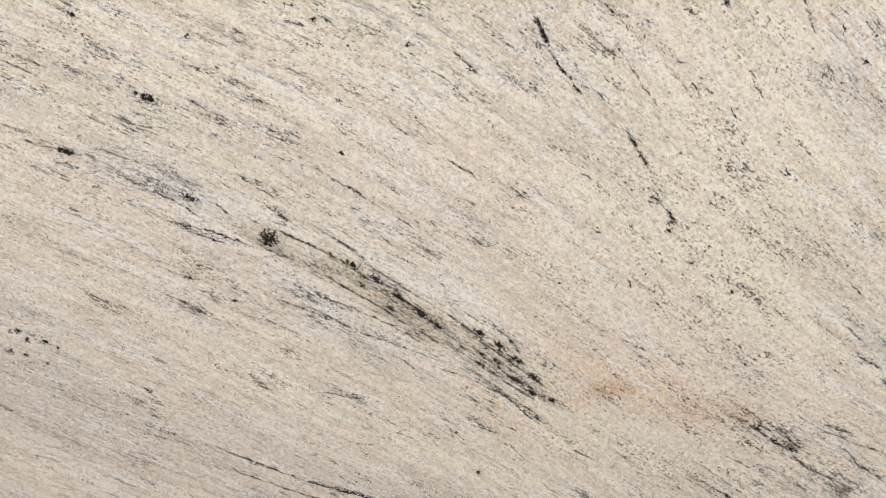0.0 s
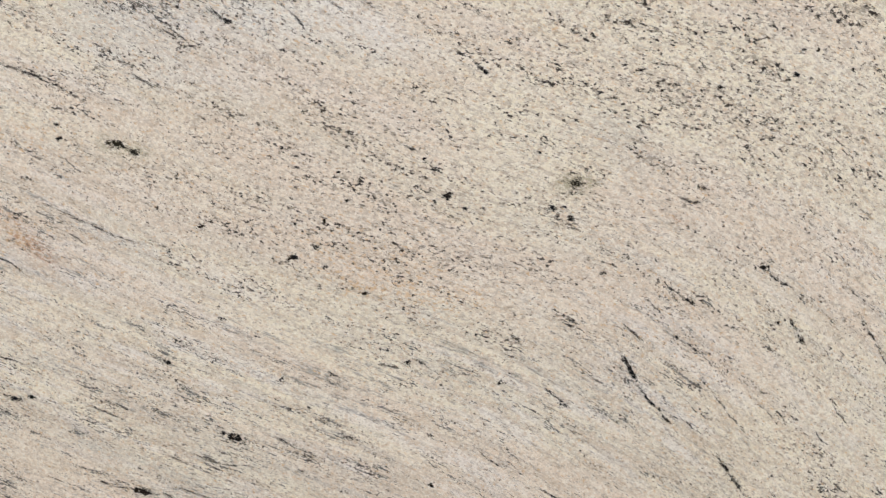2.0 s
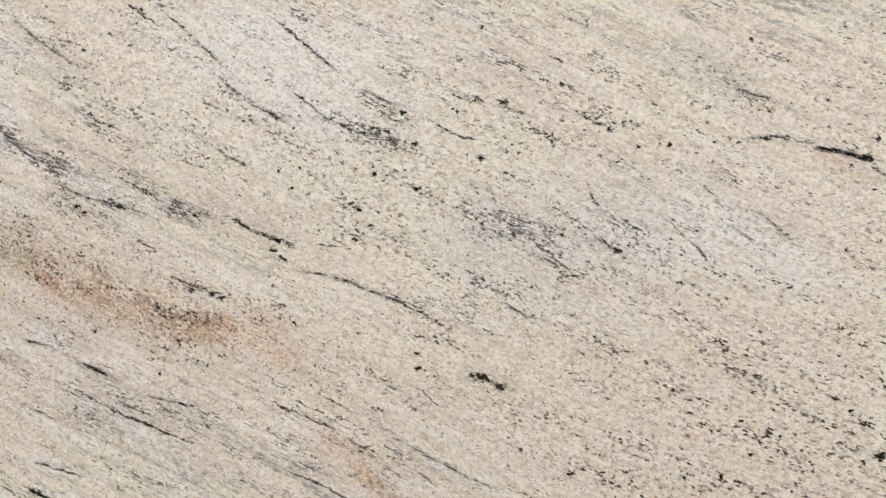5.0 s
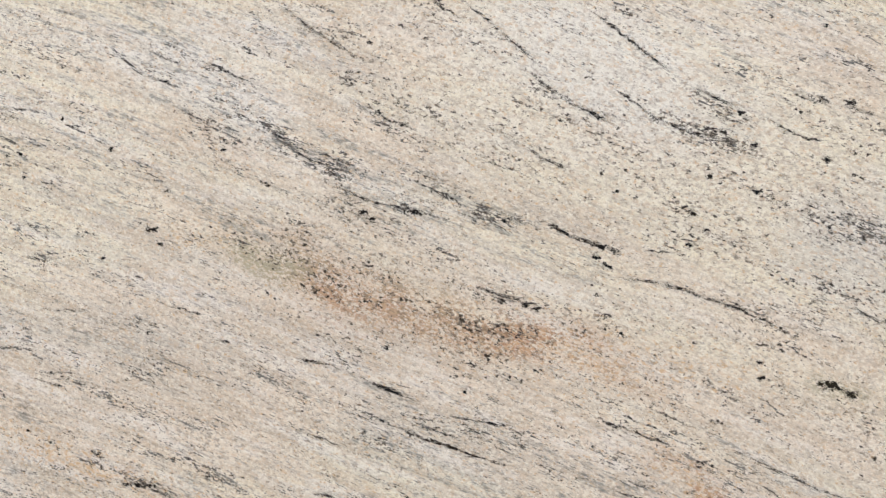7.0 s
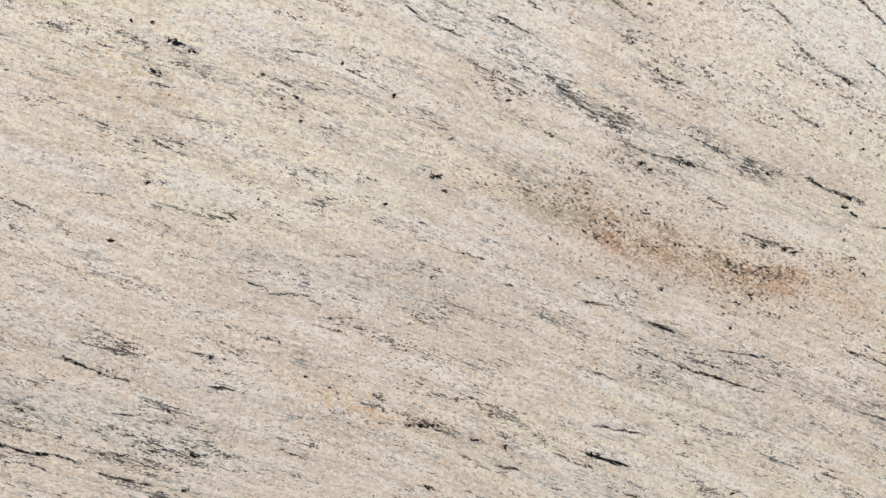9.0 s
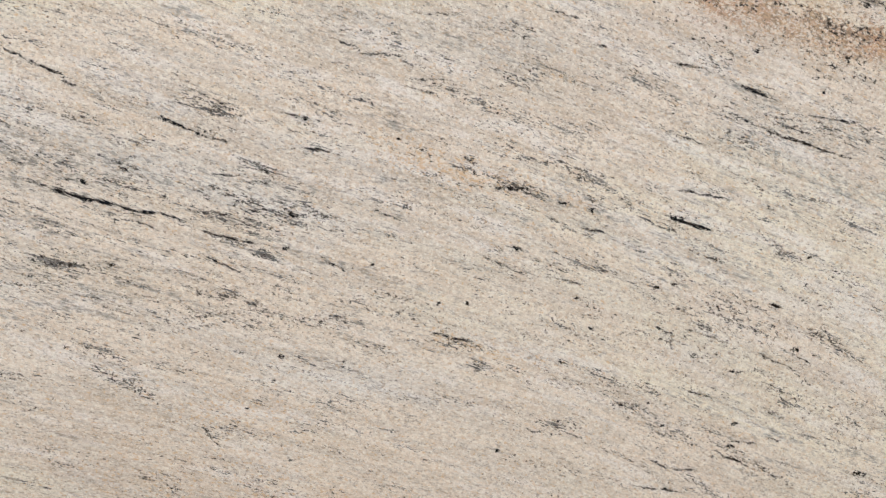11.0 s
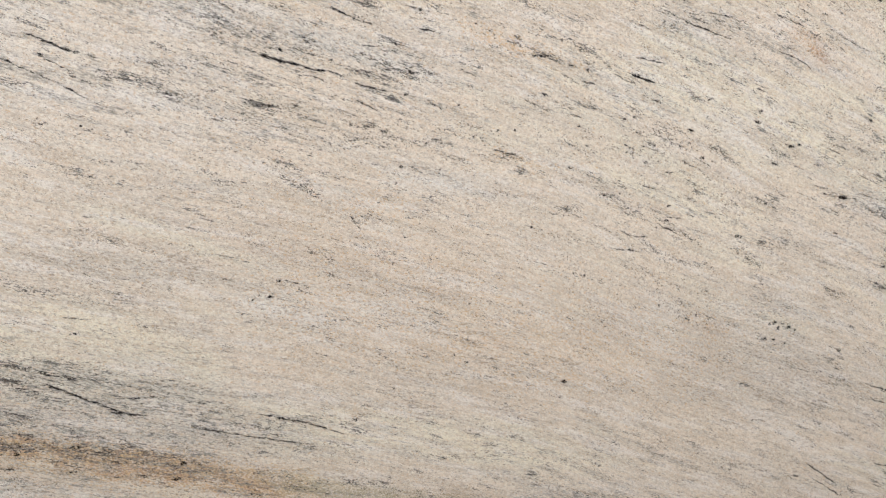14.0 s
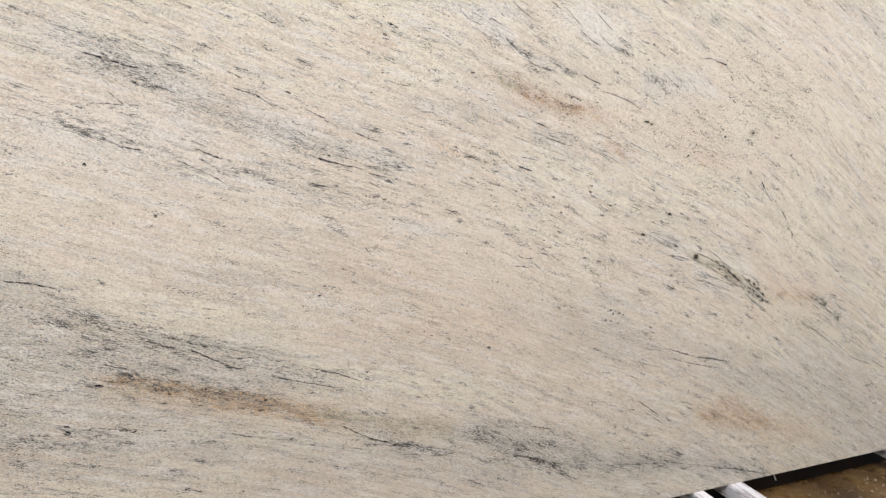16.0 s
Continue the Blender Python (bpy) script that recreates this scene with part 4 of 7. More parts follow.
cloud("rust", 0.30, 0.016, -0.344, 1.251, -0.304, 1.222)
cloud("grey", 0.4, 0.034, -0.291, 1.268, -0.199, 1.243)
cloud("dens", 0.07, 0.022, -0.054, 1.247, -0.016, 1.203)
cloud("gold", 0.6, 0.034, 0.007, 1.209, 0.131, 1.190)
cloud("rust", 0.3, 0.034, 0.007, 1.209, 0.052, 1.199)
vein(2.5, 0.495, 1.184, 0.527, 1.146)
cloud("dens", 0.04, 0.035, -0.131, 0.948, -0.075, 0.916)
cloud("grey", 0.2, 0.048, -0.155, 0.967, -0.075, 0.923)
cloud("dens", 0.11, 0.036, -0.136, 0.891, -0.084, 0.880)
cloud("green", 0.7, 0.029, -0.006, 0.885, 0.003, 0.882)
cloud("grey", 0.4, 0.034, 0.264, 1.166, 0.347, 1.146)
cloud("rust", 0.7, 0.009, 0.320, 1.278, 0.322, 1.271)
cloud("dens", 0.07, 0.098, -0.117, 1.042, 0.156, 1.029)
cloud("dens", 0.06, 0.084, 0.208, 1.203, 0.425, 1.171)
cloud("rust", 0.35, 0.034, -0.698, 1.429, -0.557, 1.395, -0.437, 1.372)
cloud("rust", 0.3, 0.037, -1.229, 1.574, -1.105, 1.550)
cloud("dens", 0.06, 0.033, -0.813, 1.589, -0.745, 1.563)
cloud("rust", 0.25, 0.028, -0.813, 1.589, -0.745, 1.557)
cloud("pale", 0.6, 0.033, -0.869, 1.642, -0.746, 1.585)
cloud("pale", 0.5, 0.043, -1.263, 1.270, -1.107, 1.224)
cloud("dens", 0.07, 0.028, -0.665, 1.514, -0.583, 1.495)
cloud("pale", 0.5, 0.022, -1.107, 1.287, -1.010, 1.267)
cloud("gold", 0.4, 0.028, -0.977, 1.272, -0.889, 1.243)
cloud("dens", 0.04, 0.109, -1.106, 1.388, -0.833, 1.310)
cloud("dens", 0.12, 0.078, -1.966, 0.831, -1.882, 0.716)
cloud("dens", 0.12, 0.048, -1.079, 0.371, -0.560, 0.285)
cloud("gold", 0.8, 0.097, 0.346, 0.742, 0.449, 0.712)
cloud("rust", 0.7, 0.018, 0.405, 0.716, 0.419, 0.713)
cloud("rust", 0.6, 0.016, 0.467, 0.743, 0.477, 0.739)
cloud("rust", 0.35, 0.042, 0.503, 0.702, 0.570, 0.693)
cloud("green", 0.3, 0.050, 0.503, 0.702, 0.570, 0.693)
cloud("gold", 0.6, 0.090, 0.286, 0.640, 0.359, 0.613)
cloud("pale", 0.6, 0.034, -0.169, 0.960, -0.038, 0.909)
cloud("pale", 0.5, 0.048, 0.047, 0.783, 0.198, 0.734)
cloud("pale", 0.5, 0.029, 0.194, 0.857, 0.262, 0.804)
cloud("rust", 0.5, 0.019, -0.026, 0.899, -0.007, 0.890)
cloud("green", 0.5, 0.018, 0.089, 0.833, 0.183, 0.781)
cloud("gold", 0.6, 0.023, 0.089, 0.833, 0.183, 0.781)
cloud("dens", 0.06, 0.127, 0.410, 0.962, 0.618, 0.810)
cloud("dens", 0.2, 0.021, -1.828, 0.659, -1.563, 0.588, -1.411, 0.539)
cloud("green", 0.4, 0.044, -1.348, 0.516, -1.076, 0.423)
# grey stone low on the right, spread wider to paint in that corner's dimness
cloud("grey", 0.6, 0.368, 0.585, 0.438, 1.027, 0.044)
cloud("pink", 0.5, 0.268, -1.946, 1.354, -1.098, 1.157)
cloud("pale", 0.35, 0.213, -2.010, 1.287, -1.418, 1.165)
cloud("dens", 0.1, 0.040, -1.469, 1.187, -1.326, 1.162)
cloud("dens", 0.08, 0.035, -1.339, 1.169, -1.228, 1.134)
cloud("dens", 0.08, 0.037, -1.199, 1.119, -1.107, 1.103)
cloud("dens", 0.07, 0.030, -0.886, 1.241, -0.773, 1.221)
cloud("dens", 0.1, 0.152, -1.563, 0.942, -1.123, 0.893)
cloud("dens", 0.1, 0.133, -1.287, 0.783, -0.943, 0.714)
cloud("dens", 0.15, 0.051, -1.660, 0.716, -1.452, 0.647)
cloud("dens", 0.12, 0.073, -1.451, 0.656, -1.211, 0.576)
cloud("rust", 0.6, 0.032, -1.675, 0.615, -1.512, 0.575)
cloud("dens", 0.3, 0.032, -1.675, 0.615, -1.512, 0.575)
cloud("rust", 0.2, 0.155, -1.425, 0.958, -1.039, 0.888)
cloud("rust", 0.15, 0.175, -1.286, 0.801, -0.527, 0.652)
cloud("gold", 0.3, 0.175, -1.286, 0.801, -0.527, 0.652)
cloud("pale", 0.4, 0.034, -1.346, 0.844, -1.270, 0.817)
cloud("dens", 0.1, 0.158, -1.411, 0.809, -0.913, 0.759)
cloud("dens", 0.1, 0.128, -0.848, 0.874, -0.530, 0.809)
cloud("gold", 0.6, 0.030, 0.090, 0.848, 0.279, 0.743)
cloud("rust", 0.3, 0.023, 0.103, 0.834, 0.251, 0.756)
cloud("green", 0.55, 0.018, -0.239, 1.347, -0.201, 1.333)
cloud("green", 0.6, 0.013, 0.218, 1.308, 0.233, 1.306)
cloud("cream", 0.5, 0.045, -1.867, 0.674, -1.563, 0.596, -1.282, 0.503)
cloud("rust", 0.5, 0.025, -1.734, 0.635, -1.503, 0.569, -1.411, 0.539)

# finer streaks, grains and stains
vein(3.3, 0.006, 0.892, 0.026, 0.885, 0.045, 0.877, 0.065, 0.868)
vein(3.5, 0.052, 0.874, 0.071, 0.865, 0.097, 0.849, 0.123, 0.829)
vein(3.7, 0.123, 0.829, 0.150, 0.816, 0.180, 0.796)
vein(3.5, 0.057, 0.842, 0.083, 0.825, 0.103, 0.815, 0.130, 0.799, 0.157, 0.782)
vein(3.2, 0.047, 0.903, 0.079, 0.884, 0.111, 0.861)
vein(3.2, 0.104, 0.861, 0.137, 0.841, 0.163, 0.825, 0.197, 0.805)
vein(3.3, 0.190, 0.809, 0.217, 0.792, 0.244, 0.771, 0.272, 0.754, 0.299, 0.737)
vein(3.5, 0.237, 0.771, 0.265, 0.754, 0.293, 0.732, 0.328, 0.708)
vein(3.5, 0.231, 0.762, 0.252, 0.744, 0.280, 0.723, 0.322, 0.699)
vein(3.5, 0.204, 0.759, 0.239, 0.739, 0.274, 0.714, 0.316, 0.689)
vein(3.2, 0.191, 0.725, 0.226, 0.716, 0.275, 0.693, 0.297, 0.678)
vein(3, 0.136, 0.792, 0.163, 0.779, 0.198, 0.758)
vein(3, 0.005, 0.833, 0.042, 0.813, 0.082, 0.802, 0.136, 0.780, 0.177, 0.756)
vein(2.8, -0.001, 0.802, 0.027, 0.793, 0.068, 0.777)
knot(0.334, 0.692, 10.8, 8.1, -20, 1)
knot(0.248, 0.760, 9.4, 5.3, -30, 0.9)
knot(0.184, 0.789, 13.4, 5.4, -35, 0.9)
knot(0.065, 0.868, 9.4, 5.4, -30, 0.9)
knot(0.096, 0.788, 6.9, 4.8, -30, 0.6)
cloud("rust", 0.4, 0.013, 0.397, 0.716, 0.414, 0.714)
cloud("gold", 0.36, 0.027, 0.071, 0.854, 0.204, 0.767)
cloud("rust", 0.25, 0.016, 0.014, 0.911, 0.040, 0.898)
vein(2.8, 0.358, 0.810, 0.385, 0.794)
vein(2.5, 0.406, 0.983, 0.423, 0.965)
knot(0.410, 0.957, 5.7, 5.7, 0, 0.9)
knot(0.431, 0.946, 5.1, 17.1, 0, 0.6)
knot(0.465, 0.892, 7.0, 5.8, 0, 0.9)
cloud("rust", 0.45, 0.009, 0.464, 0.894, 0.467, 0.890)
vein(4.8, 0.275, 1.139, 0.282, 1.126, 0.291, 1.111)
vein(3.7, 0.291, 1.108, 0.300, 1.096, 0.309, 1.084, 0.328, 1.066)
knot(-0.798, 1.579, 14.6, 5.0, -30, 0.7)
vein(3, -0.798, 1.643, -0.776, 1.632, -0.753, 1.622)
cloud("dens", 0.38, 0.022, -0.814, 1.590, -0.769, 1.569)
cloud("dens", 0.48, 0.023, -0.724, 1.570, -0.666, 1.532)
cloud("rust", 0.3, 0.017, -0.751, 1.486, -0.746, 1.474)
cloud("rust", 0.25, 0.034, -0.723, 1.480, -0.616, 1.436)
knot(0.278, 1.132, 10.6, 4.8, -62, 0.9)
knot(0.285, 1.121, 11.8, 4.8, -62, 1)
knot(0.291, 1.111, 8.6, 4.3, -60, 0.9)
knot(0.385, 1.020, 11.1, 5.5, -58, 0.9)
knot(0.394, 1.007, 11.1, 4.5, -60, 0.9)
knot(0.092, 0.856, 19.9, 8.0, -34, 1)
knot(0.119, 0.840, 19.9, 7.3, -34, 1)
knot(0.145, 0.820, 21.4, 8.0, -36, 1)
knot(0.172, 0.799, 22.8, 9.4, -34, 1)
knot(0.192, 0.783, 20.2, 8.1, -34, 1)
knot(0.102, 0.831, 17.5, 6.0, -34, 0.9)
knot(0.135, 0.803, 17.6, 6.1, -36, 0.9)
knot(0.242, 0.779, 21.3, 8.0, -30, 1)
knot(0.266, 0.764, 21.3, 8.0, -36, 1)
knot(0.288, 0.746, 22.7, 8.0, -40, 1)
knot(0.310, 0.723, 22.9, 8.1, -40, 1)
knot(0.245, 0.735, 20.4, 7.5, -35, 0.9)
knot(0.265, 0.741, 17.5, 6.7, -35, 0.9)
knot(0.286, 0.718, 23.1, 6.8, -30, 0.9)
knot(0.308, 0.701, 23.2, 7.5, -28, 1)
knot(0.223, 0.757, 17.6, 6.1, -30, 0.8)
knot(0.602, 0.662, 19.2, 7.7, -35, 0.9)
knot(0.623, 0.653, 19.2, 7.7, -30, 0.9)
knot(0.578, 0.679, 16.6, 5.8, -35, 0.8)
knot(0.656, 0.626, 16.7, 5.8, -30, 0.8)
cloud("dens", 0.48, 0.033, 0.070, 0.865, 0.142, 0.816, 0.198, 0.779)
cloud("dens", 0.48, 0.040, 0.216, 0.769, 0.272, 0.734, 0.337, 0.689)
cloud("dens", 0.48, 0.032, 0.556, 0.692, 0.631, 0.650, 0.701, 0.605)
vein(3, -0.283, 1.069, -0.266, 1.061, -0.242, 1.052)
vein(2.2, -0.266, 1.074, -0.251, 1.071, -0.236, 1.064)
vein(2.2, -0.252, 1.035, -0.238, 1.031, -0.218, 1.026)
cloud("dens", 0.17, 0.019, -0.172, 1.057, -0.151, 1.049, -0.134, 1.041)
knot(-0.124, 1.036, 25.4, 10.1, -20, 1)
knot(-0.137, 1.041, 11.4, 7.6, -20, 0.8)
vein(2, -0.200, 1.013, -0.176, 1.004)
vein(2.5, -0.168, 1.012, -0.143, 1.006, -0.105, 1.003)
cloud("grey", 0.11, 0.026, -0.168, 1.009, -0.106, 1.000)
cloud("dens", 0.17, 0.020, -0.165, 1.009, -0.105, 1.002)
cloud("dens", 0.19, 0.022, -0.077, 1.002, -0.043, 0.993)
vein(2.8, -0.081, 1.038, -0.064, 1.030, -0.037, 1.017)
cloud("grey", 0.1, 0.019, -0.076, 1.004, -0.040, 0.991)
vein(2.5, -0.280, 0.981, -0.261, 0.976, -0.244, 0.974)
knot(-0.232, 0.971, 23.1, 8.1, -15, 1)
cloud("dens", 0.29, 0.011, -0.244, 0.974, -0.216, 0.967)
vein(3.5, -0.241, 0.973, -0.225, 0.970, -0.213, 0.967)
vein(3.2, -0.209, 0.970, -0.190, 0.962, -0.178, 0.955)
vein(3.2, -0.179, 0.952, -0.158, 0.940, -0.133, 0.929, -0.105, 0.916, -0.083, 0.902, -0.074, 0.894)
vein(2.8, -0.204, 0.977, -0.187, 0.976, -0.169, 0.970, -0.147, 0.963, -0.118, 0.959)
cloud("dens", 0.24, 0.015, -0.201, 0.974, -0.150, 0.965)
cloud("grey", 0.12, 0.040, -0.196, 0.969, -0.120, 0.951, -0.083, 0.930)
knot(-0.093, 0.925, 26.8, 9.4, -20, 0.9)
cloud("dens", 0.29, 0.017, -0.115, 0.937, -0.081, 0.923)
vein(2.5, -0.112, 0.958, -0.094, 0.946, -0.078, 0.940)
vein(2.5, -0.034, 0.956, -0.016, 0.945, 0.009, 0.932)
vein(2.5, -0.025, 0.954, -0.003, 0.949, 0.018, 0.932)
cloud("grey", 0.11, 0.022, -0.035, 0.951, 0.015, 0.933)
vein(3.2, -0.064, 0.921, -0.049, 0.908)
vein(3.5, -0.125, 0.895, -0.102, 0.890, -0.075, 0.886, -0.043, 0.877, -0.023, 0.868)
vein(3, -0.115, 0.889, -0.089, 0.880, -0.057, 0.871)
vein(2.5, -0.033, 0.909, -0.014, 0.900)
knot(-0.005, 0.882, 22.8, 24.2, -30, 1)
cloud("green", 0.48, 0.027, -0.009, 0.883, 0.004, 0.877)
vein(2.8, 0.029, 1.123, 0.052, 1.117)
knot(0.060, 1.124, 11.4, 8.0, -15, 0.7)
vein(2.5, 0.064, 1.130, 0.080, 1.120, 0.094, 1.110)
knot(0.155, 1.105, 12.3, 6.7, -10, 0.8)
knot(-0.072, 1.102, 14.4, 7.2, 35, 0.7)
vein(2.2, -0.024, 1.112, -0.013, 1.108)
knot(-0.044, 1.073, 6.1, 5.5, 0, 0.8)
knot(-0.191, 1.119, 11.1, 7.4, 0, 0.8)
vein(2.5, 0.084, 1.062, 0.101, 1.051)
vein(2.8, 0.130, 1.032, 0.142, 1.021, 0.159, 1.011)
vein(2.5, 0.052, 0.972, 0.074, 0.959, 0.104, 0.943, 0.129, 0.927)
cloud("dens", 0.19, 0.019, 0.007, 0.998, 0.031, 0.983, 0.055, 0.969)
knot(0.084, 0.990, 7.4, 7.4, -30, 0.9)
knot(0.001, 1.040, 12.2, 7.3, -20, 0.7)
vein(2.2, 0.114, 0.975, 0.128, 0.966)
cloud("rust", 0.25, 0.017, 0.026, 0.910, 0.052, 0.899)
cloud("dens", 0.19, 0.026, 0.116, 0.907, 0.142, 0.881)
vein(2.2, 0.104, 0.906, 0.129, 0.891, 0.145, 0.881)
vein(2.5, 0.142, 0.919, 0.161, 0.909)
vein(2.8, 0.003, 0.913, 0.026, 0.907)
knot(-0.351, 0.722, 9.6, 8.0, 0, 1)
knot(-0.316, 0.709, 9.6, 7.2, -20, 1)
knot(-0.301, 0.702, 7.2, 5.6, 0, 1)
knot(-0.362, 0.721, 7.2, 7.2, 0, 0.8)
knot(-0.055, 0.795, 10.0, 6.4, 0, 0.9)
vein(2.8, -0.205, 0.775, -0.193, 0.769)
vein(2, -0.246, 0.791, -0.226, 0.781)
vein(2.2, 0.001, 0.740, 0.014, 0.730)
knot(-0.186, 0.646, 9.6, 7.2, -20, 0.9)
vein(2.5, -0.215, 0.658, -0.188, 0.648)
vein(3, 0.051, 0.671, 0.069, 0.669, 0.098, 0.665)
vein(2.5, -0.107, 0.563, -0.088, 0.555)
vein(2.8, -0.062, 0.541, -0.031, 0.533, -0.004, 0.524)
vein(2.2, -0.239, 0.612, -0.221, 0.602)
vein(2.8, 0.063, 0.513, 0.094, 0.504, 0.114, 0.500)
vein(2.2, 0.074, 0.596, 0.096, 0.591, 0.119, 0.597)
vein(2.2, 0.141, 0.618, 0.167, 0.610)
vein(2.5, 0.145, 0.735, 0.169, 0.719)
cloud("rust", 0.15, 0.049, -0.263, 0.630, -0.197, 0.600)
cloud("dens", 0.22, 0.026, -0.037, 0.799, 0.004, 0.779)
cloud("grey", 0.12, 0.035, -0.037, 0.799, 0.031, 0.774)
cloud("dens", 0.26, 0.021, -0.007, 0.825, 0.020, 0.816)
vein(2.8, 0.033, 0.798, 0.066, 0.781, 0.100, 0.765, 0.141, 0.753, 0.199, 0.734)
cloud("dens", 0.24, 0.021, 0.100, 0.765, 0.155, 0.754, 0.199, 0.739)
cloud("dens", 0.22, 0.021, -0.121, 0.852, -0.096, 0.832)
knot(-0.108, 0.822, 15.7, 6.4, 0, 0.8)
knot(-0.095, 0.839, 9.9, 5.6, -20, 0.8)
cloud("green", 0.3, 0.040, 0.050, 0.874, 0.128, 0.822, 0.199, 0.767)
cloud("dens", 0.34, 0.027, 0.069, 0.854, 0.142, 0.816, 0.196, 0.778)
cloud("gold", 0.2, 0.027, 0.069, 0.846, 0.142, 0.804)
vein(2.5, 0.135, 0.874, 0.168, 0.862)
cloud("pale", 0.2, 0.026, 0.090, 0.877, 0.197, 0.828)
vein(3.5, 0.276, 0.775, 0.290, 0.756)
knot(0.284, 0.698, 11.0, 6.2, 0, 0.4)
cloud("dens", 0.24, 0.011, 0.275, 1.136, 0.292, 1.108)
vein(2.5, 0.332, 1.078, 0.341, 1.068, 0.352, 1.060)
vein(3.7, 0.376, 1.032, 0.383, 1.021, 0.394, 1.007, 0.404, 0.993)
cloud("dens", 0.34, 0.014, 0.373, 1.035, 0.390, 1.016, 0.404, 0.993)
knot(0.434, 0.935, 10.3, 8.0, 0, 0.8)
knot(0.434, 0.926, 9.3, 5.2, 0, 0.9)
vein(3.2, 0.192, 0.991, 0.208, 0.983, 0.229, 0.971)
knot(0.218, 1.083, 11.2, 7.8, -40, 0.8)
vein(2.8, 0.198, 1.100, 0.212, 1.090, 0.227, 1.080)
knot(0.275, 0.955, 7.1, 4.2, -35, 0.9)
vein(2, 0.357, 1.114, 0.380, 1.083, 0.403, 1.057)
knot(0.382, 1.137, 6.2, 5.1, 0, 0.9)
vein(2.5, 0.430, 1.083, 0.441, 1.070)
vein(2.2, 0.484, 1.090, 0.499, 1.070)
vein(2.2, 0.469, 1.061, 0.480, 1.047)
knot(0.435, 1.012, 12.1, 4.4, 0, 0.7)
vein(2.5, 0.516, 1.159, 0.529, 1.137, 0.535, 1.131)
vein(2.5, 0.552, 1.143, 0.563, 1.121)
cloud("grey", 0.15, 0.045, 0.549, 1.097, 0.613, 1.063)
cloud("dens", 0.22, 0.030, 0.549, 1.097, 0.594, 1.078)
knot(0.583, 1.109, 10.8, 5.9, -20, 0.8)
cloud("rust", 0.3, 0.009, 0.579, 1.036, 0.582, 1.039)
cloud("grey", 0.1, 0.032, 0.568, 0.980, 0.643, 0.961)
cloud("dens", 0.17, 0.027, 0.573, 0.980, 0.642, 0.948)
vein(2.2, 0.487, 1.010, 0.517, 0.988)
vein(2.2, 0.527, 0.965, 0.554, 0.945)
knot(0.481, 0.967, 5.0, 5.0, 0, 0.8)
vein(2.2, 0.334, 0.985, 0.348, 0.977)
cloud("rust", 0.35, 0.013, 0.462, 0.896, 0.468, 0.891)
cloud("dens", 0.24, 0.015, 0.360, 0.806, 0.384, 0.793)
vein(2.5, 0.404, 0.789, 0.425, 0.778)
vein(2.8, 0.424, 0.782, 0.432, 0.774)
cloud("dens", 0.24, 0.020, 0.363, 0.752, 0.399, 0.732)
cloud("dens", 0.38, 0.034, 0.216, 0.761, 0.265, 0.733, 0.329, 0.695)
cloud("dens", 0.34, 0.027, 0.279, 0.727, 0.340, 0.690)
knot(0.318, 0.663, 18.0, 6.9, -40, 0.8)
vein(3.2, 0.289, 0.681, 0.315, 0.658)
cloud("dens", 0.22, 0.021, 0.240, 0.680, 0.262, 0.669)
cloud("green", 0.3, 0.047, 0.209, 0.768, 0.279, 0.727, 0.346, 0.666)
cloud("gold", 0.24, 0.040, 0.278, 0.735, 0.358, 0.677, 0.388, 0.714)
cloud("rust", 0.3, 0.020, 0.387, 0.718, 0.418, 0.709)
cloud("rust", 0.25, 0.019, 0.501, 0.706, 0.548, 0.699)
cloud("rust", 0.17, 0.015, 0.462, 0.747, 0.500, 0.731)
cloud("grey", 0.11, 0.040, 0.416, 0.701, 0.491, 0.649)
vein(2.8, 0.420, 0.622, 0.435, 0.613)
vein(2.8, 0.364, 0.619, 0.398, 0.605)
cloud("dens", 0.29, 0.026, 0.548, 0.699, 0.593, 0.671, 0.623, 0.653)
vein(3.5, 0.549, 0.695, 0.571, 0.681, 0.601, 0.663, 0.624, 0.649)
vein(3.2, 0.612, 0.673, 0.629, 0.658, 0.639, 0.655)
vein(3, 0.621, 0.648, 0.650, 0.625, 0.686, 0.612, 0.710, 0.597)
cloud("dens", 0.29, 0.032, 0.624, 0.649, 0.701, 0.605)
vein(3, 0.638, 0.698, 0.666, 0.690, 0.687, 0.683)
vein(3, 0.672, 0.668, 0.696, 0.649, 0.715, 0.625)
vein(3, 0.642, 0.827, 0.664, 0.811)
vein(3, 0.655, 0.799, 0.670, 0.789, 0.692, 0.776)
vein(2.8, 0.630, 0.882, 0.649, 0.863)
vein(2.8, 0.592, 0.906, 0.601, 0.896)
vein(2.5, 0.603, 0.838, 0.611, 0.831)
vein(2.5, 0.548, 0.634, 0.585, 0.617)
vein(2.5, 0.590, 0.626, 0.626, 0.613)
knot(0.513, 0.859, 5.3, 8.2, 0, 0.9)
vein(2.5, 0.400, 0.865, 0.405, 0.853)
vein(2.2, 0.433, 0.864, 0.442, 0.847)
knot(0.401, 0.858, 6.1, 4.9, 0, 0.8)
cloud("dens", 0.19, 0.023, 0.522, 0.858, 0.570, 0.827)
cloud("grey", 0.09, 0.029, 0.522, 0.858, 0.570, 0.827)
vein(2.5, 0.500, 0.596, 0.531, 0.581, 0.555, 0.565)
cloud("dens", 0.22, 0.035, 0.431, 0.596, 0.561, 0.566)
cloud("green", 0.18, 0.039, 0.560, 0.675, 0.610, 0.656)
vein(3, -0.414, 1.608, -0.397, 1.596, -0.380, 1.583, -0.357, 1.572, -0.323, 1.562)
cloud("dens", 0.24, 0.024, -0.363, 1.578, -0.311, 1.565)
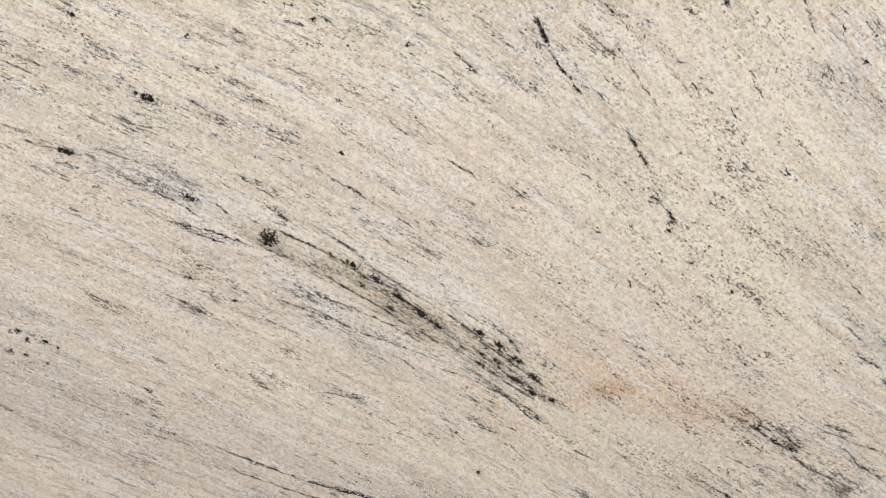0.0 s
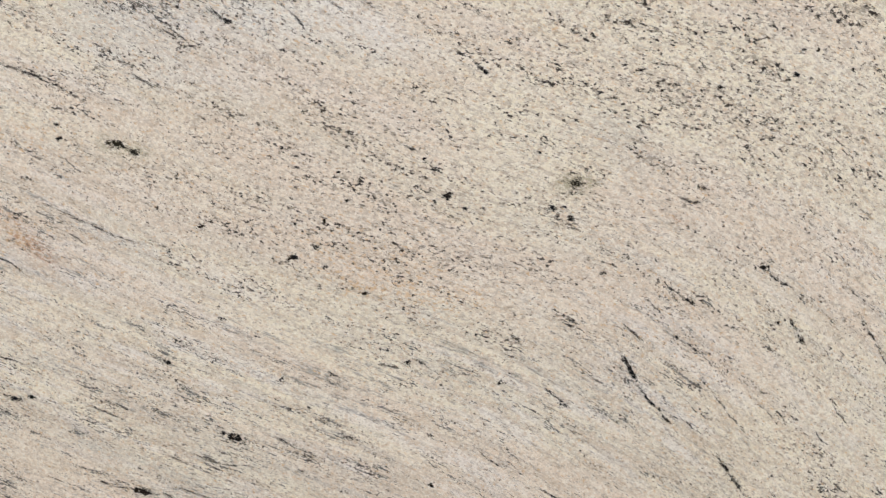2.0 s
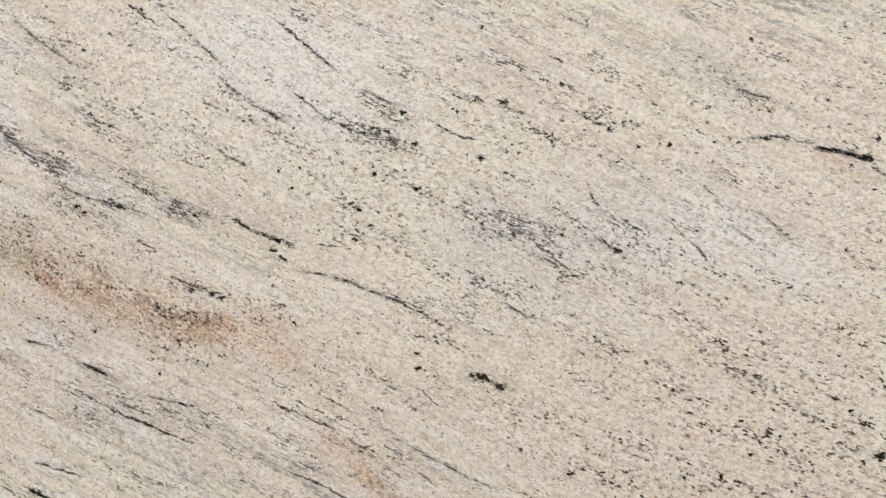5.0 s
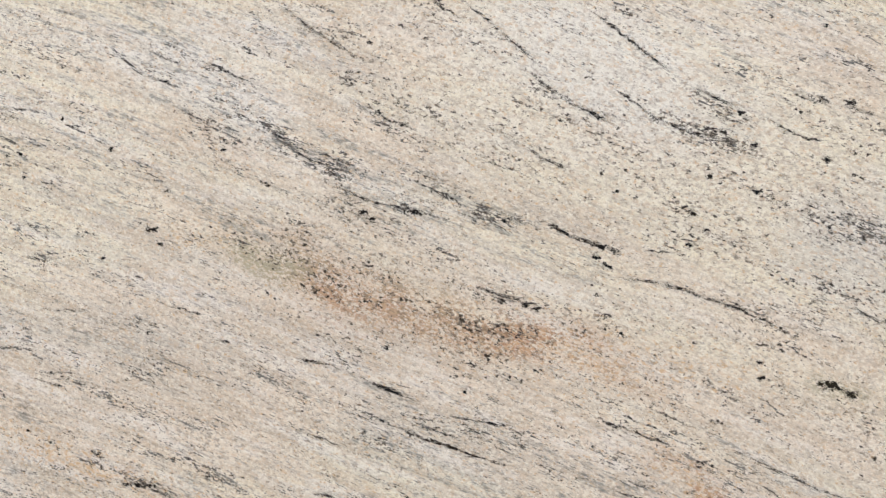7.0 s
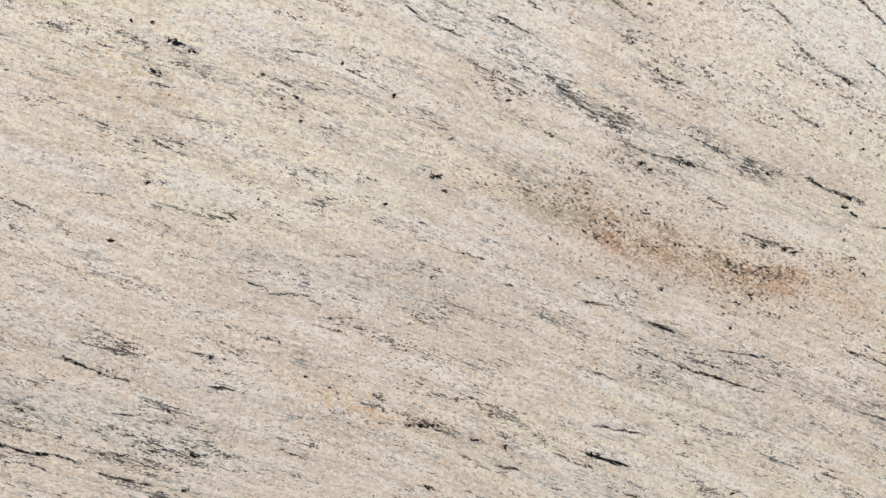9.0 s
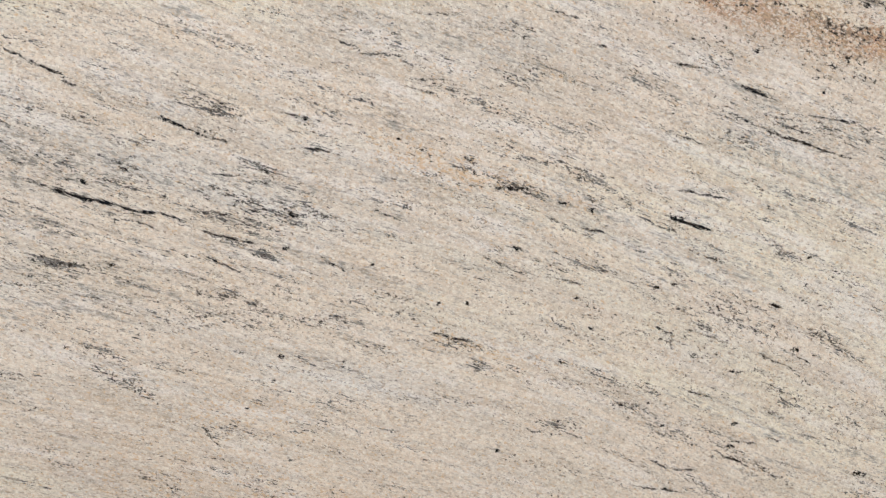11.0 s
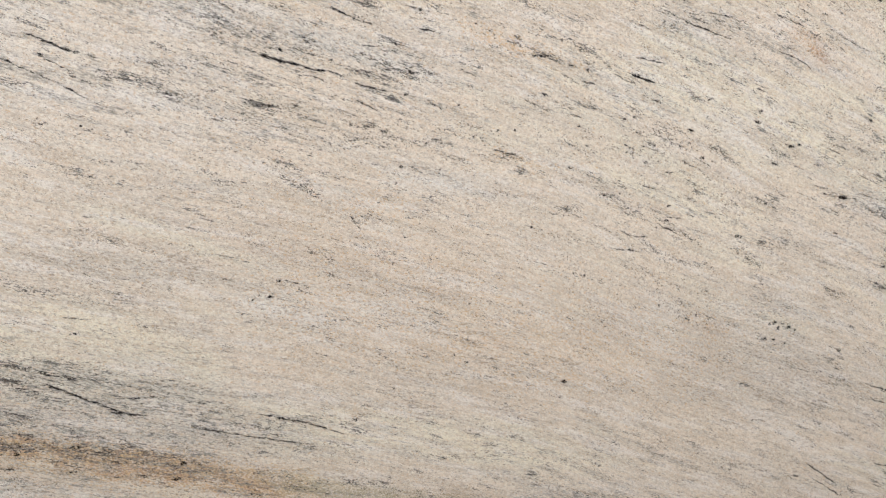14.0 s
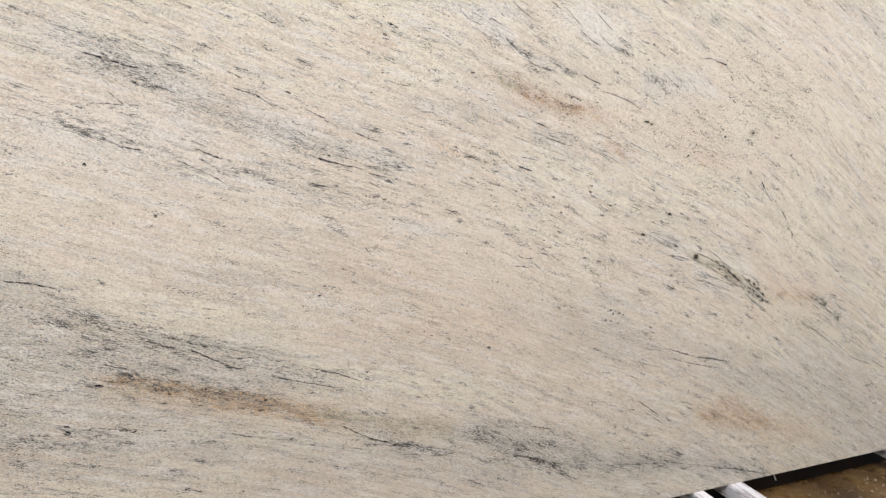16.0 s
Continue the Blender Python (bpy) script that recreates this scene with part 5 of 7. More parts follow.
cloud("pale", 0.2, 0.042, -0.414, 1.605, -0.351, 1.583, -0.305, 1.565)
vein(3.3, -0.343, 1.608, -0.326, 1.599, -0.306, 1.590, -0.298, 1.581)
cloud("dens", 0.29, 0.015, -0.343, 1.605, -0.298, 1.583)
vein(3.2, -0.283, 1.581, -0.266, 1.571, -0.247, 1.560, -0.234, 1.560)
knot(-0.292, 1.556, 7.0, 4.7, 0, 1)
knot(-0.290, 1.515, 9.4, 5.9, 0, 1)
knot(-0.331, 1.528, 5.9, 5.9, 30, 1)
knot(-0.322, 1.523, 4.7, 3.5, 0, 0.9)
knot(-0.395, 1.511, 5.4, 4.8, 0, 0.9)
knot(-0.349, 1.535, 5.3, 7.1, 0, 0.6)
knot(-0.345, 1.495, 8.3, 5.4, 0, 0.9)
knot(-0.334, 1.481, 8.3, 3.6, -5, 0.9)
knot(-0.349, 1.468, 6.0, 5.4, 0, 0.9)
vein(2.5, -0.425, 1.467, -0.411, 1.459, -0.403, 1.460)
vein(2.2, -0.386, 1.462, -0.365, 1.461)
cloud("rust", 0.1, 0.054, -0.408, 1.532, -0.357, 1.496)
vein(3.2, -0.405, 1.437, -0.379, 1.435, -0.356, 1.428, -0.332, 1.419, -0.309, 1.412, -0.292, 1.405, -0.270, 1.394)
cloud("dens", 0.19, 0.012, -0.391, 1.437, -0.344, 1.425, -0.309, 1.412)
cloud("green", 0.12, 0.036, -0.361, 1.442, -0.267, 1.420)
knot(-0.231, 1.543, 8.1, 5.2, -10, 1)
knot(-0.207, 1.547, 5.8, 3.5, 0, 0.8)
vein(3, -0.240, 1.599, -0.228, 1.593)
knot(-0.210, 1.592, 14.9, 6.9, 0, 0.9)
vein(2.5, -0.208, 1.587, -0.191, 1.581)
cloud("dens", 0.24, 0.017, -0.222, 1.595, -0.199, 1.586)
vein(2.5, -0.143, 1.578, -0.120, 1.568)
knot(-0.106, 1.570, 5.1, 5.6, 0, 1)
knot(-0.117, 1.566, 6.8, 5.7, 0, 1)
knot(-0.067, 1.551, 5.1, 5.1, 0, 0.9)
knot(-0.037, 1.583, 5.0, 3.3, 0, 0.9)
knot(-0.080, 1.587, 7.8, 3.4, 0, 0.8)
cloud("dens", 0.24, 0.009, -0.005, 1.590, 0.025, 1.587)
knot(-0.011, 1.553, 5.0, 3.3, 0, 1)
knot(0.011, 1.556, 8.8, 3.9, 0, 1)
knot(0.026, 1.555, 5.5, 3.9, 0, 1)
cloud("grey", 0.11, 0.087, -0.222, 1.482, -0.096, 1.456, -0.072, 1.506)
cloud("dens", 0.19, 0.053, -0.240, 1.482, -0.160, 1.441)
cloud("dens", 0.24, 0.025, -0.124, 1.485, -0.096, 1.459, -0.074, 1.450)
knot(-0.110, 1.460, 10.3, 5.7, -10, 0.9)
knot(-0.099, 1.465, 6.9, 4.6, -10, 0.8)
vein(2.5, -0.134, 1.510, -0.126, 1.499)
vein(2.5, -0.245, 1.482, -0.229, 1.471)
vein(2.5, -0.222, 1.479, -0.197, 1.465)
vein(2.5, -0.190, 1.475, -0.171, 1.458, -0.149, 1.441)
vein(2.5, -0.130, 1.474, -0.108, 1.458)
vein(2.5, -0.076, 1.459, -0.071, 1.445)
vein(2.5, -0.217, 1.416, -0.191, 1.402, -0.162, 1.393)
cloud("dens", 0.19, 0.023, -0.225, 1.425, -0.162, 1.396)
vein(2.2, -0.043, 1.521, -0.021, 1.496)
vein(2.5, 0.007, 1.494, 0.031, 1.470)
cloud("dens", 0.17, 0.034, -0.043, 1.521, 0.031, 1.470)
vein(2.2, -0.067, 1.486, -0.034, 1.452)
knot(-0.020, 1.528, 6.7, 3.3, 0, 0.8)
knot(-0.288, 1.364, 8.4, 4.2, -35, 0.9)
knot(0.007, 1.393, 3.4, 4.5, 0, 0.7)
knot(-0.024, 1.379, 4.0, 10.3, 0, 0.5)
knot(-0.147, 1.403, 5.8, 4.1, 0, 0.8)
cloud("green", 0.18, 0.030, -0.233, 1.397, -0.145, 1.390, -0.053, 1.382)
cloud("dens", 0.17, 0.023, -0.052, 1.416, -0.018, 1.410)
cloud("rust", 0.07, 0.040, -0.051, 1.433, 0.030, 1.415)
vein(3, 0.032, 1.553, 0.047, 1.551)
vein(4.8, 0.047, 1.548, 0.063, 1.545, 0.077, 1.541, 0.090, 1.535)
cloud("dens", 0.34, 0.009, 0.049, 1.547, 0.090, 1.536)
vein(2.8, 0.090, 1.531, 0.104, 1.523)
cloud("rust", 0.25, 0.016, 0.060, 1.532, 0.079, 1.523)
vein(2.8, 0.109, 1.503, 0.120, 1.490)
knot(0.120, 1.488, 4.4, 8.7, 0, 0.9)
cloud("green", 0.18, 0.016, 0.098, 1.517, 0.120, 1.495)
vein(3.3, 0.170, 1.510, 0.188, 1.499, 0.204, 1.487)
cloud("dens", 0.22, 0.010, 0.171, 1.510, 0.204, 1.485)
vein(3.2, 0.206, 1.485, 0.223, 1.479)
knot(0.242, 1.478, 6.4, 4.8, 0, 0.8)
knot(0.114, 1.576, 4.3, 3.2, 0, 0.9)
knot(0.134, 1.592, 4.3, 4.3, 0, 0.9)
knot(0.059, 1.565, 3.8, 3.8, 0, 0.9)
knot(0.160, 1.561, 4.3, 3.2, 0, 0.9)
knot(0.256, 1.572, 4.2, 7.4, 0, 0.9)
knot(0.290, 1.509, 5.3, 4.2, 0, 0.9)
knot(0.397, 1.563, 6.2, 6.2, 0, 0.9)
knot(0.411, 1.551, 6.1, 4.6, -40, 0.8)
vein(2.8, 0.423, 1.537, 0.436, 1.531)
knot(0.424, 1.516, 6.2, 3.6, -30, 0.8)
knot(0.430, 1.504, 5.1, 4.1, 0, 0.9)
knot(0.369, 1.483, 6.3, 3.1, 0, 0.8)
knot(0.378, 1.473, 5.2, 5.2, 0, 0.8)
knot(0.446, 1.465, 4.1, 4.1, 0, 0.9)
knot(0.424, 1.430, 7.3, 4.2, 0, 1)
knot(0.438, 1.431, 4.7, 3.1, 0, 0.8)
knot(0.422, 1.409, 9.4, 5.2, -20, 1)
knot(0.353, 1.397, 6.4, 5.3, 0, 1)
knot(0.362, 1.382, 8.5, 3.7, -5, 1)
knot(0.370, 1.396, 2.6, 8.4, 0, 0.8)
knot(0.381, 1.391, 4.2, 4.2, 0, 0.7)
knot(0.396, 1.369, 6.3, 3.2, -20, 0.9)
knot(0.266, 1.418, 6.4, 3.2, 0, 0.9)
knot(0.279, 1.414, 7.5, 3.2, 0, 0.9)
vein(2.2, 0.290, 1.421, 0.317, 1.415)
knot(0.287, 1.405, 4.3, 4.3, 0, 0.7)
knot(0.301, 1.396, 7.5, 3.2, 0, 0.8)
vein(2.8, 0.125, 1.421, 0.141, 1.410)
knot(0.136, 1.413, 7.7, 5.5, -30, 0.8)
knot(0.150, 1.494, 7.6, 5.4, -30, 0.7)
knot(0.246, 1.458, 6.4, 4.8, 0, 0.7)
vein(2.5, 0.258, 1.459, 0.279, 1.451)
vein(2.5, 0.215, 1.449, 0.231, 1.446)
cloud("dens", 0.17, 0.048, 0.301, 1.393, 0.397, 1.375)
knot(0.327, 1.446, 9.5, 4.2, 0, 0.8)
knot(0.369, 1.423, 6.3, 3.7, 0, 0.8)
cloud("rust", 0.12, 0.032, 0.198, 1.444, 0.258, 1.438)
knot(0.185, 1.400, 4.9, 3.8, 0, 0.8)
knot(0.176, 1.383, 4.9, 2.7, 0, 0.8)
cloud("chunk", 0.3, 0.107, 0.285, 1.410, 0.417, 1.407)
knot(-0.228, 1.344, 20.2, 9.5, -8, 1)
knot(-0.211, 1.336, 11.9, 8.3, -10, 1)
cloud("green", 0.45, 0.020, -0.238, 1.345, -0.203, 1.334)
knot(-0.286, 1.349, 12.0, 4.8, -5, 0.9)
knot(-0.324, 1.309, 13.4, 4.9, -10, 0.9)
vein(3.2, -0.438, 1.314, -0.408, 1.302, -0.378, 1.293, -0.363, 1.288)
vein(2.8, -0.323, 1.288, -0.299, 1.280, -0.273, 1.268, -0.258, 1.262, -0.241, 1.253, -0.208, 1.243)
cloud("dens", 0.17, 0.010, -0.311, 1.283, -0.208, 1.243)
vein(2.8, -0.412, 1.245, -0.382, 1.236, -0.352, 1.223, -0.332, 1.208)
vein(2.8, -0.384, 1.123, -0.360, 1.117, -0.341, 1.111, -0.323, 1.105)
vein(2.5, -0.376, 1.317, -0.346, 1.305)
vein(2.2, -0.313, 1.265, -0.289, 1.255, -0.268, 1.244)
knot(-0.148, 1.262, 11.8, 7.1, 0, 0.8)
knot(-0.138, 1.268, 9.4, 4.7, 0, 0.8)
knot(-0.055, 1.232, 12.8, 7.0, 0, 1)
knot(-0.031, 1.243, 8.1, 5.8, 0, 1)
knot(-0.023, 1.223, 4.6, 5.8, 0, 1)
knot(-0.052, 1.266, 5.8, 4.6, 0, 0.9)
knot(-0.029, 1.202, 4.7, 8.2, 0, 0.8)
knot(-0.022, 1.270, 4.6, 8.1, 0, 0.9)
knot(0.018, 1.196, 8.1, 4.6, 0, 0.9)
knot(-0.006, 1.201, 5.8, 3.5, 0, 0.8)
knot(0.002, 1.290, 6.9, 3.4, 0, 0.8)
knot(-0.006, 1.318, 4.6, 6.9, 0, 0.8)
knot(-0.131, 1.167, 9.6, 4.8, 0, 0.8)
cloud("rust", 0.25, 0.025, -0.335, 1.251, -0.303, 1.226)
cloud("rust", 0.17, 0.021, -0.385, 1.281, -0.349, 1.266)
cloud("rust", 0.25, 0.025, -0.422, 1.359, -0.380, 1.341)
knot(-0.383, 1.346, 18.3, 8.5, -20, 0.5)
knot(-0.436, 1.140, 10.1, 6.3, -10, 0.9)
knot(-0.441, 1.120, 14.0, 6.3, -15, 1)
vein(2.2, -0.004, 1.142, 0.016, 1.137)
knot(-0.017, 1.109, 8.2, 4.1, 0, 0.8)
cloud("rust", 0.17, 0.047, -0.069, 1.238, 0.026, 1.214)
cloud("pink", 0.4, 0.058, -0.080, 1.255, 0.026, 1.226)
cloud("chunk", 0.4, 0.087, -0.056, 1.290, 0.025, 1.208)
knot(-0.109, 1.201, 8.3, 3.0, 10, 0.7)
knot(0.101, 1.295, 11.3, 7.9, 0, 1)
knot(0.090, 1.321, 12.4, 5.1, 0, 0.9)
knot(0.078, 1.331, 3.9, 3.9, 0, 1)
vein(2.5, 0.051, 1.347, 0.071, 1.338)
knot(0.087, 1.288, 4.5, 7.9, 0, 0.9)
knot(0.118, 1.283, 9.0, 4.5, 0, 0.9)
knot(0.135, 1.283, 6.7, 3.4, 0, 0.9)
knot(0.050, 1.279, 4.0, 3.4, 0, 1)
knot(0.188, 1.338, 5.0, 3.3, 0, 1)
knot(0.180, 1.294, 5.0, 3.3, 0, 1)
knot(0.202, 1.284, 8.8, 6.6, 0, 1)
knot(0.213, 1.285, 5.5, 4.4, 0, 1)
knot(0.220, 1.274, 7.7, 6.6, 0, 1)
knot(0.224, 1.308, 16.5, 9.9, 0, 0.85)
cloud("green", 0.42, 0.019, 0.210, 1.310, 0.235, 1.306)
cloud("dens", 0.24, 0.022, 0.196, 1.286, 0.227, 1.274)
cloud("dens", 0.19, 0.017, 0.064, 1.261, 0.087, 1.246)
knot(0.067, 1.236, 5.7, 4.6, -20, 0.9)
knot(0.038, 1.222, 4.6, 3.4, 0, 0.9)
cloud("rust", 0.3, 0.009, 0.319, 1.276, 0.321, 1.272)
knot(0.336, 1.335, 4.8, 4.3, 0, 1)
knot(0.283, 1.334, 4.9, 4.3, 0, 0.9)
vein(2.8, 0.322, 1.296, 0.335, 1.289, 0.349, 1.294)
cloud("dens", 0.19, 0.016, 0.319, 1.304, 0.341, 1.287)
vein(2.8, 0.249, 1.233, 0.268, 1.226)
knot(0.274, 1.238, 8.8, 4.4, -35, 0.9)
knot(0.253, 1.220, 6.6, 5.5, 0, 0.9)
knot(0.407, 1.228, 9.6, 7.5, -10, 1)
vein(2.8, 0.399, 1.231, 0.418, 1.219, 0.434, 1.208)
vein(3.2, 0.315, 1.209, 0.329, 1.199, 0.346, 1.188)
knot(0.341, 1.192, 7.6, 3.3, -35, 0.9)
cloud("dens", 0.24, 0.017, 0.294, 1.194, 0.316, 1.179)
vein(2.8, 0.299, 1.192, 0.316, 1.176)
cloud("dens", 0.24, 0.014, 0.272, 1.170, 0.294, 1.156)
vein(2.8, 0.275, 1.169, 0.297, 1.151)
cloud("dens", 0.34, 0.010, 0.282, 1.139, 0.300, 1.106)
vein(3.5, 0.435, 1.177, 0.444, 1.162, 0.452, 1.151)
cloud("dens", 0.19, 0.016, 0.371, 1.145, 0.388, 1.136)
knot(0.327, 1.156, 12.1, 6.6, -15, 0.7)
vein(2.5, 0.338, 1.150, 0.352, 1.142)
vein(2.8, 0.163, 1.158, 0.177, 1.144)
vein(2.5, 0.154, 1.146, 0.163, 1.139)
knot(0.057, 1.181, 5.8, 4.0, 0, 0.8)
vein(2.2, 0.060, 1.173, 0.080, 1.158)
cloud("dens", 0.17, 0.023, 0.149, 1.176, 0.182, 1.164)
cloud("gold", 0.2, 0.067, 0.249, 1.185, 0.383, 1.116)
knot(0.424, 1.174, 5.4, 8.6, 30, 0.6)
knot(0.275, 1.124, 6.7, 3.9, -40, 0.7)
knot(0.358, 1.111, 4.9, 8.8, 30, 0.7)
vein(3.2, -0.590, 1.703, -0.574, 1.691, -0.555, 1.678)
knot(-0.574, 1.693, 13.8, 6.3, -35, 0.8)
vein(3.2, -0.546, 1.689, -0.527, 1.674, -0.506, 1.654, -0.488, 1.639)
cloud("dens", 0.24, 0.019, -0.543, 1.686, -0.488, 1.639)
vein(3.5, -0.487, 1.623, -0.469, 1.608, -0.449, 1.595, -0.428, 1.584, -0.416, 1.577)
cloud("dens", 0.29, 0.014, -0.490, 1.623, -0.446, 1.594, -0.422, 1.580)
cloud("pale", 0.24, 0.056, -0.543, 1.692, -0.470, 1.639, -0.366, 1.581)
vein(3, -0.435, 1.681, -0.412, 1.663, -0.389, 1.643, -0.366, 1.624)
cloud("dens", 0.29, 0.015, -0.389, 1.643, -0.355, 1.618)
cloud("dens", 0.34, 0.020, -0.344, 1.605, -0.297, 1.582)
knot(-0.303, 1.585, 8.6, 4.8, -10, 1)
cloud("dens", 0.24, 0.019, -0.371, 1.579, -0.310, 1.567)
vein(3.2, -0.526, 1.574, -0.505, 1.565, -0.481, 1.548, -0.451, 1.534)
vein(2.8, -0.529, 1.544, -0.501, 1.535)
knot(-0.428, 1.583, 5.2, 4.1, 0, 1)
knot(-0.413, 1.516, 6.9, 4.0, 0, 0.9)
knot(-0.440, 1.510, 4.7, 3.5, 0, 0.8)
knot(-0.425, 1.534, 4.6, 8.1, 0, 0.7)
vein(3.7, -0.474, 1.488, -0.456, 1.477, -0.433, 1.469, -0.404, 1.460)
knot(-0.468, 1.484, 8.3, 4.7, -20, 1)
knot(-0.427, 1.466, 12.7, 5.8, -15, 1)
cloud("dens", 0.19, 0.016, -0.480, 1.488, -0.409, 1.461)
vein(3, -0.672, 1.524, -0.643, 1.510, -0.604, 1.501, -0.578, 1.496)
cloud("dens", 0.24, 0.027, -0.669, 1.519, -0.591, 1.496)
knot(-0.604, 1.501, 7.7, 4.5, -10, 1)
knot(-0.646, 1.498, 11.8, 6.5, 0, 0.9)
cloud("grey", 0.12, 0.040, -0.669, 1.525, -0.572, 1.507)
vein(2.8, -0.601, 1.529, -0.572, 1.516, -0.547, 1.502)
knot(-0.630, 1.592, 9.1, 5.8, -10, 0.8)
knot(-0.608, 1.580, 7.7, 4.5, -10, 0.9)
vein(2.5, -0.650, 1.597, -0.592, 1.573)
cloud("dens", 0.19, 0.020, -0.650, 1.597, -0.592, 1.564)
vein(2.5, -0.725, 1.696, -0.690, 1.668, -0.644, 1.640)
cloud("dens", 0.19, 0.027, -0.724, 1.678, -0.664, 1.655)
cloud("grey", 0.1, 0.048, -0.724, 1.678, -0.650, 1.611)
knot(-0.707, 1.610, 4.7, 4.1, 0, 0.8)
vein(2.5, -0.710, 1.557, -0.689, 1.543)
vein(2.5, -0.683, 1.554, -0.666, 1.545)
knot(-0.285, 1.489, 7.5, 3.2, 0, 0.6)
cloud("dens", 0.19, 0.018, -0.529, 1.499, -0.498, 1.491)
cloud("rust", 0.2, 0.062, -0.736, 1.478, -0.675, 1.461)
vein(3, -0.258, 1.602, -0.237, 1.591)
cloud("dens", 0.24, 0.012, -0.221, 1.593, -0.196, 1.587)
knot(-0.156, 1.546, 4.4, 2.5, 0, 0.9)
knot(-0.094, 1.550, 4.7, 3.3, 0, 0.8)
knot(0.005, 1.580, 4.4, 2.2, 0, 0.8)
vein(3, -0.015, 1.598, 0.003, 1.592, 0.018, 1.589)
cloud("grey", 0.15, 0.028, -0.048, 1.665, -0.038, 1.621, -0.002, 1.594)
cloud("dens", 0.24, 0.023, -0.052, 1.622, -0.020, 1.602)
cloud("dens", 0.24, 0.023, -0.048, 1.665, -0.025, 1.654)
vein(2.8, -0.006, 1.555, 0.016, 1.557, 0.030, 1.555)
cloud("dens", 0.34, 0.008, 0.047, 1.549, 0.092, 1.537)
knot(0.088, 1.538, 12.6, 5.0, -12, 1)
knot(0.076, 1.532, 4.2, 2.5, 0, 0.8)
cloud("rust", 0.25, 0.017, 0.060, 1.534, 0.086, 1.524)
knot(-0.231, 1.660, 5.2, 6.2, 0, 0.8)
cloud("rust", 0.25, 0.008, -0.232, 1.661, -0.229, 1.658)
knot(0.069, 1.647, 6.0, 3.4, -40, 0.9)
knot(-0.002, 1.639, 6.2, 3.1, -20, 0.9)
vein(2.5, -0.171, 1.632, -0.157, 1.626)
cloud("dens", 0.17, 0.029, -0.123, 1.635, -0.103, 1.619)
cloud("dens", 0.17, 0.061, -0.215, 1.481, -0.106, 1.467)
cloud("dens", 0.17, 0.027, -0.001, 1.497, 0.030, 1.483)
cloud("grey", 0.07, 0.127, -0.205, 1.471, -0.014, 1.482)
vein(2.2, -0.018, 1.482, 0.004, 1.468)
vein(3.2, -0.540, 1.429, -0.515, 1.421, -0.482, 1.413)
cloud("dens", 0.26, 0.016, -0.537, 1.426, -0.482, 1.413)
knot(-0.494, 1.413, 8.4, 4.8, 0, 1)
knot(-0.430, 1.456, 10.4, 5.2, -35, 1)
cloud("dens", 0.19, 0.010, -0.398, 1.440, -0.309, 1.415)
cloud("rust", 0.3, 0.033, -0.681, 1.432, -0.635, 1.410)
cloud("rust", 0.28, 0.038, -0.596, 1.394, -0.521, 1.388, -0.449, 1.379)
cloud("green", 0.21, 0.038, -0.590, 1.400, -0.521, 1.390)
cloud("gold", 0.16, 0.064, -0.590, 1.394, -0.408, 1.345)
cloud("rust", 0.2, 0.029, -0.408, 1.356, -0.374, 1.336)
cloud("rust", 0.25, 0.017, -0.340, 1.253, -0.312, 1.239)
cloud("rust", 0.17, 0.023, -0.396, 1.287, -0.351, 1.268)
knot(-0.623, 1.372, 11.7, 3.9, -5, 1)
vein(3.5, -0.644, 1.342, -0.621, 1.333, -0.592, 1.322)
vein(3, -0.708, 1.361, -0.687, 1.356, -0.664, 1.351)
vein(3.2, -0.564, 1.310, -0.536, 1.305, -0.508, 1.302)
vein(2.8, -0.511, 1.302, -0.497, 1.293)
vein(2.8, -0.508, 1.291, -0.495, 1.282)
vein(3, -0.693, 1.234, -0.666, 1.230, -0.633, 1.223)
knot(-0.693, 1.204, 20.2, 6.7, -15, 1)
vein(2.5, -0.408, 1.314, -0.393, 1.308, -0.376, 1.302)
vein(2.5, -0.700, 1.291, -0.667, 1.279)
knot(-0.550, 1.332, 5.6, 5.6, 0, 0.8)
knot(-0.509, 1.346, 10.9, 5.5, 0, 0.7)
knot(-0.423, 1.392, 8.1, 4.0, 0, 0.8)
cloud("rust", 0.25, 0.008, -0.445, 1.292, -0.441, 1.292)
cloud("grey", 0.1, 0.053, -0.667, 1.293, -0.520, 1.268)
cloud("dens", 0.14, 0.053, -0.667, 1.305, -0.520, 1.273)
knot(-1.101, 1.607, 18.7, 7.7, -20, 1)
knot(-1.085, 1.599, 12.1, 5.5, -20, 0.8)
cloud("dens", 0.24, 0.022, -1.109, 1.607, -1.060, 1.586)
cloud("rust", 0.2, 0.013, -1.107, 1.610, -1.087, 1.599)
knot(-1.141, 1.626, 5.0, 5.0, 0, 1)
knot(-1.123, 1.625, 5.0, 3.3, 0, 1)
knot(-1.049, 1.634, 6.6, 3.8, 0, 0.9)
vein(2.8, -1.076, 1.586, -1.068, 1.583)
knot(-1.019, 1.578, 4.9, 8.8, 0, 0.7)
vein(2.5, -1.016, 1.578, -0.991, 1.567)
knot(-0.987, 1.557, 12.0, 4.9, -10, 0.8)
knot(-1.001, 1.556, 6.6, 3.8, -10, 0.8)
cloud("dens", 0.19, 0.019, -1.005, 1.562, -0.977, 1.554)
vein(2.8, -0.997, 1.603, -0.967, 1.598)
knot(-0.944, 1.591, 4.9, 3.8, 0, 1)
vein(3, -0.940, 1.586, -0.923, 1.578, -0.910, 1.574)
knot(-0.893, 1.561, 7.6, 4.9, -20, 1)
knot(-0.983, 1.534, 4.4, 3.8, 0, 0.9)
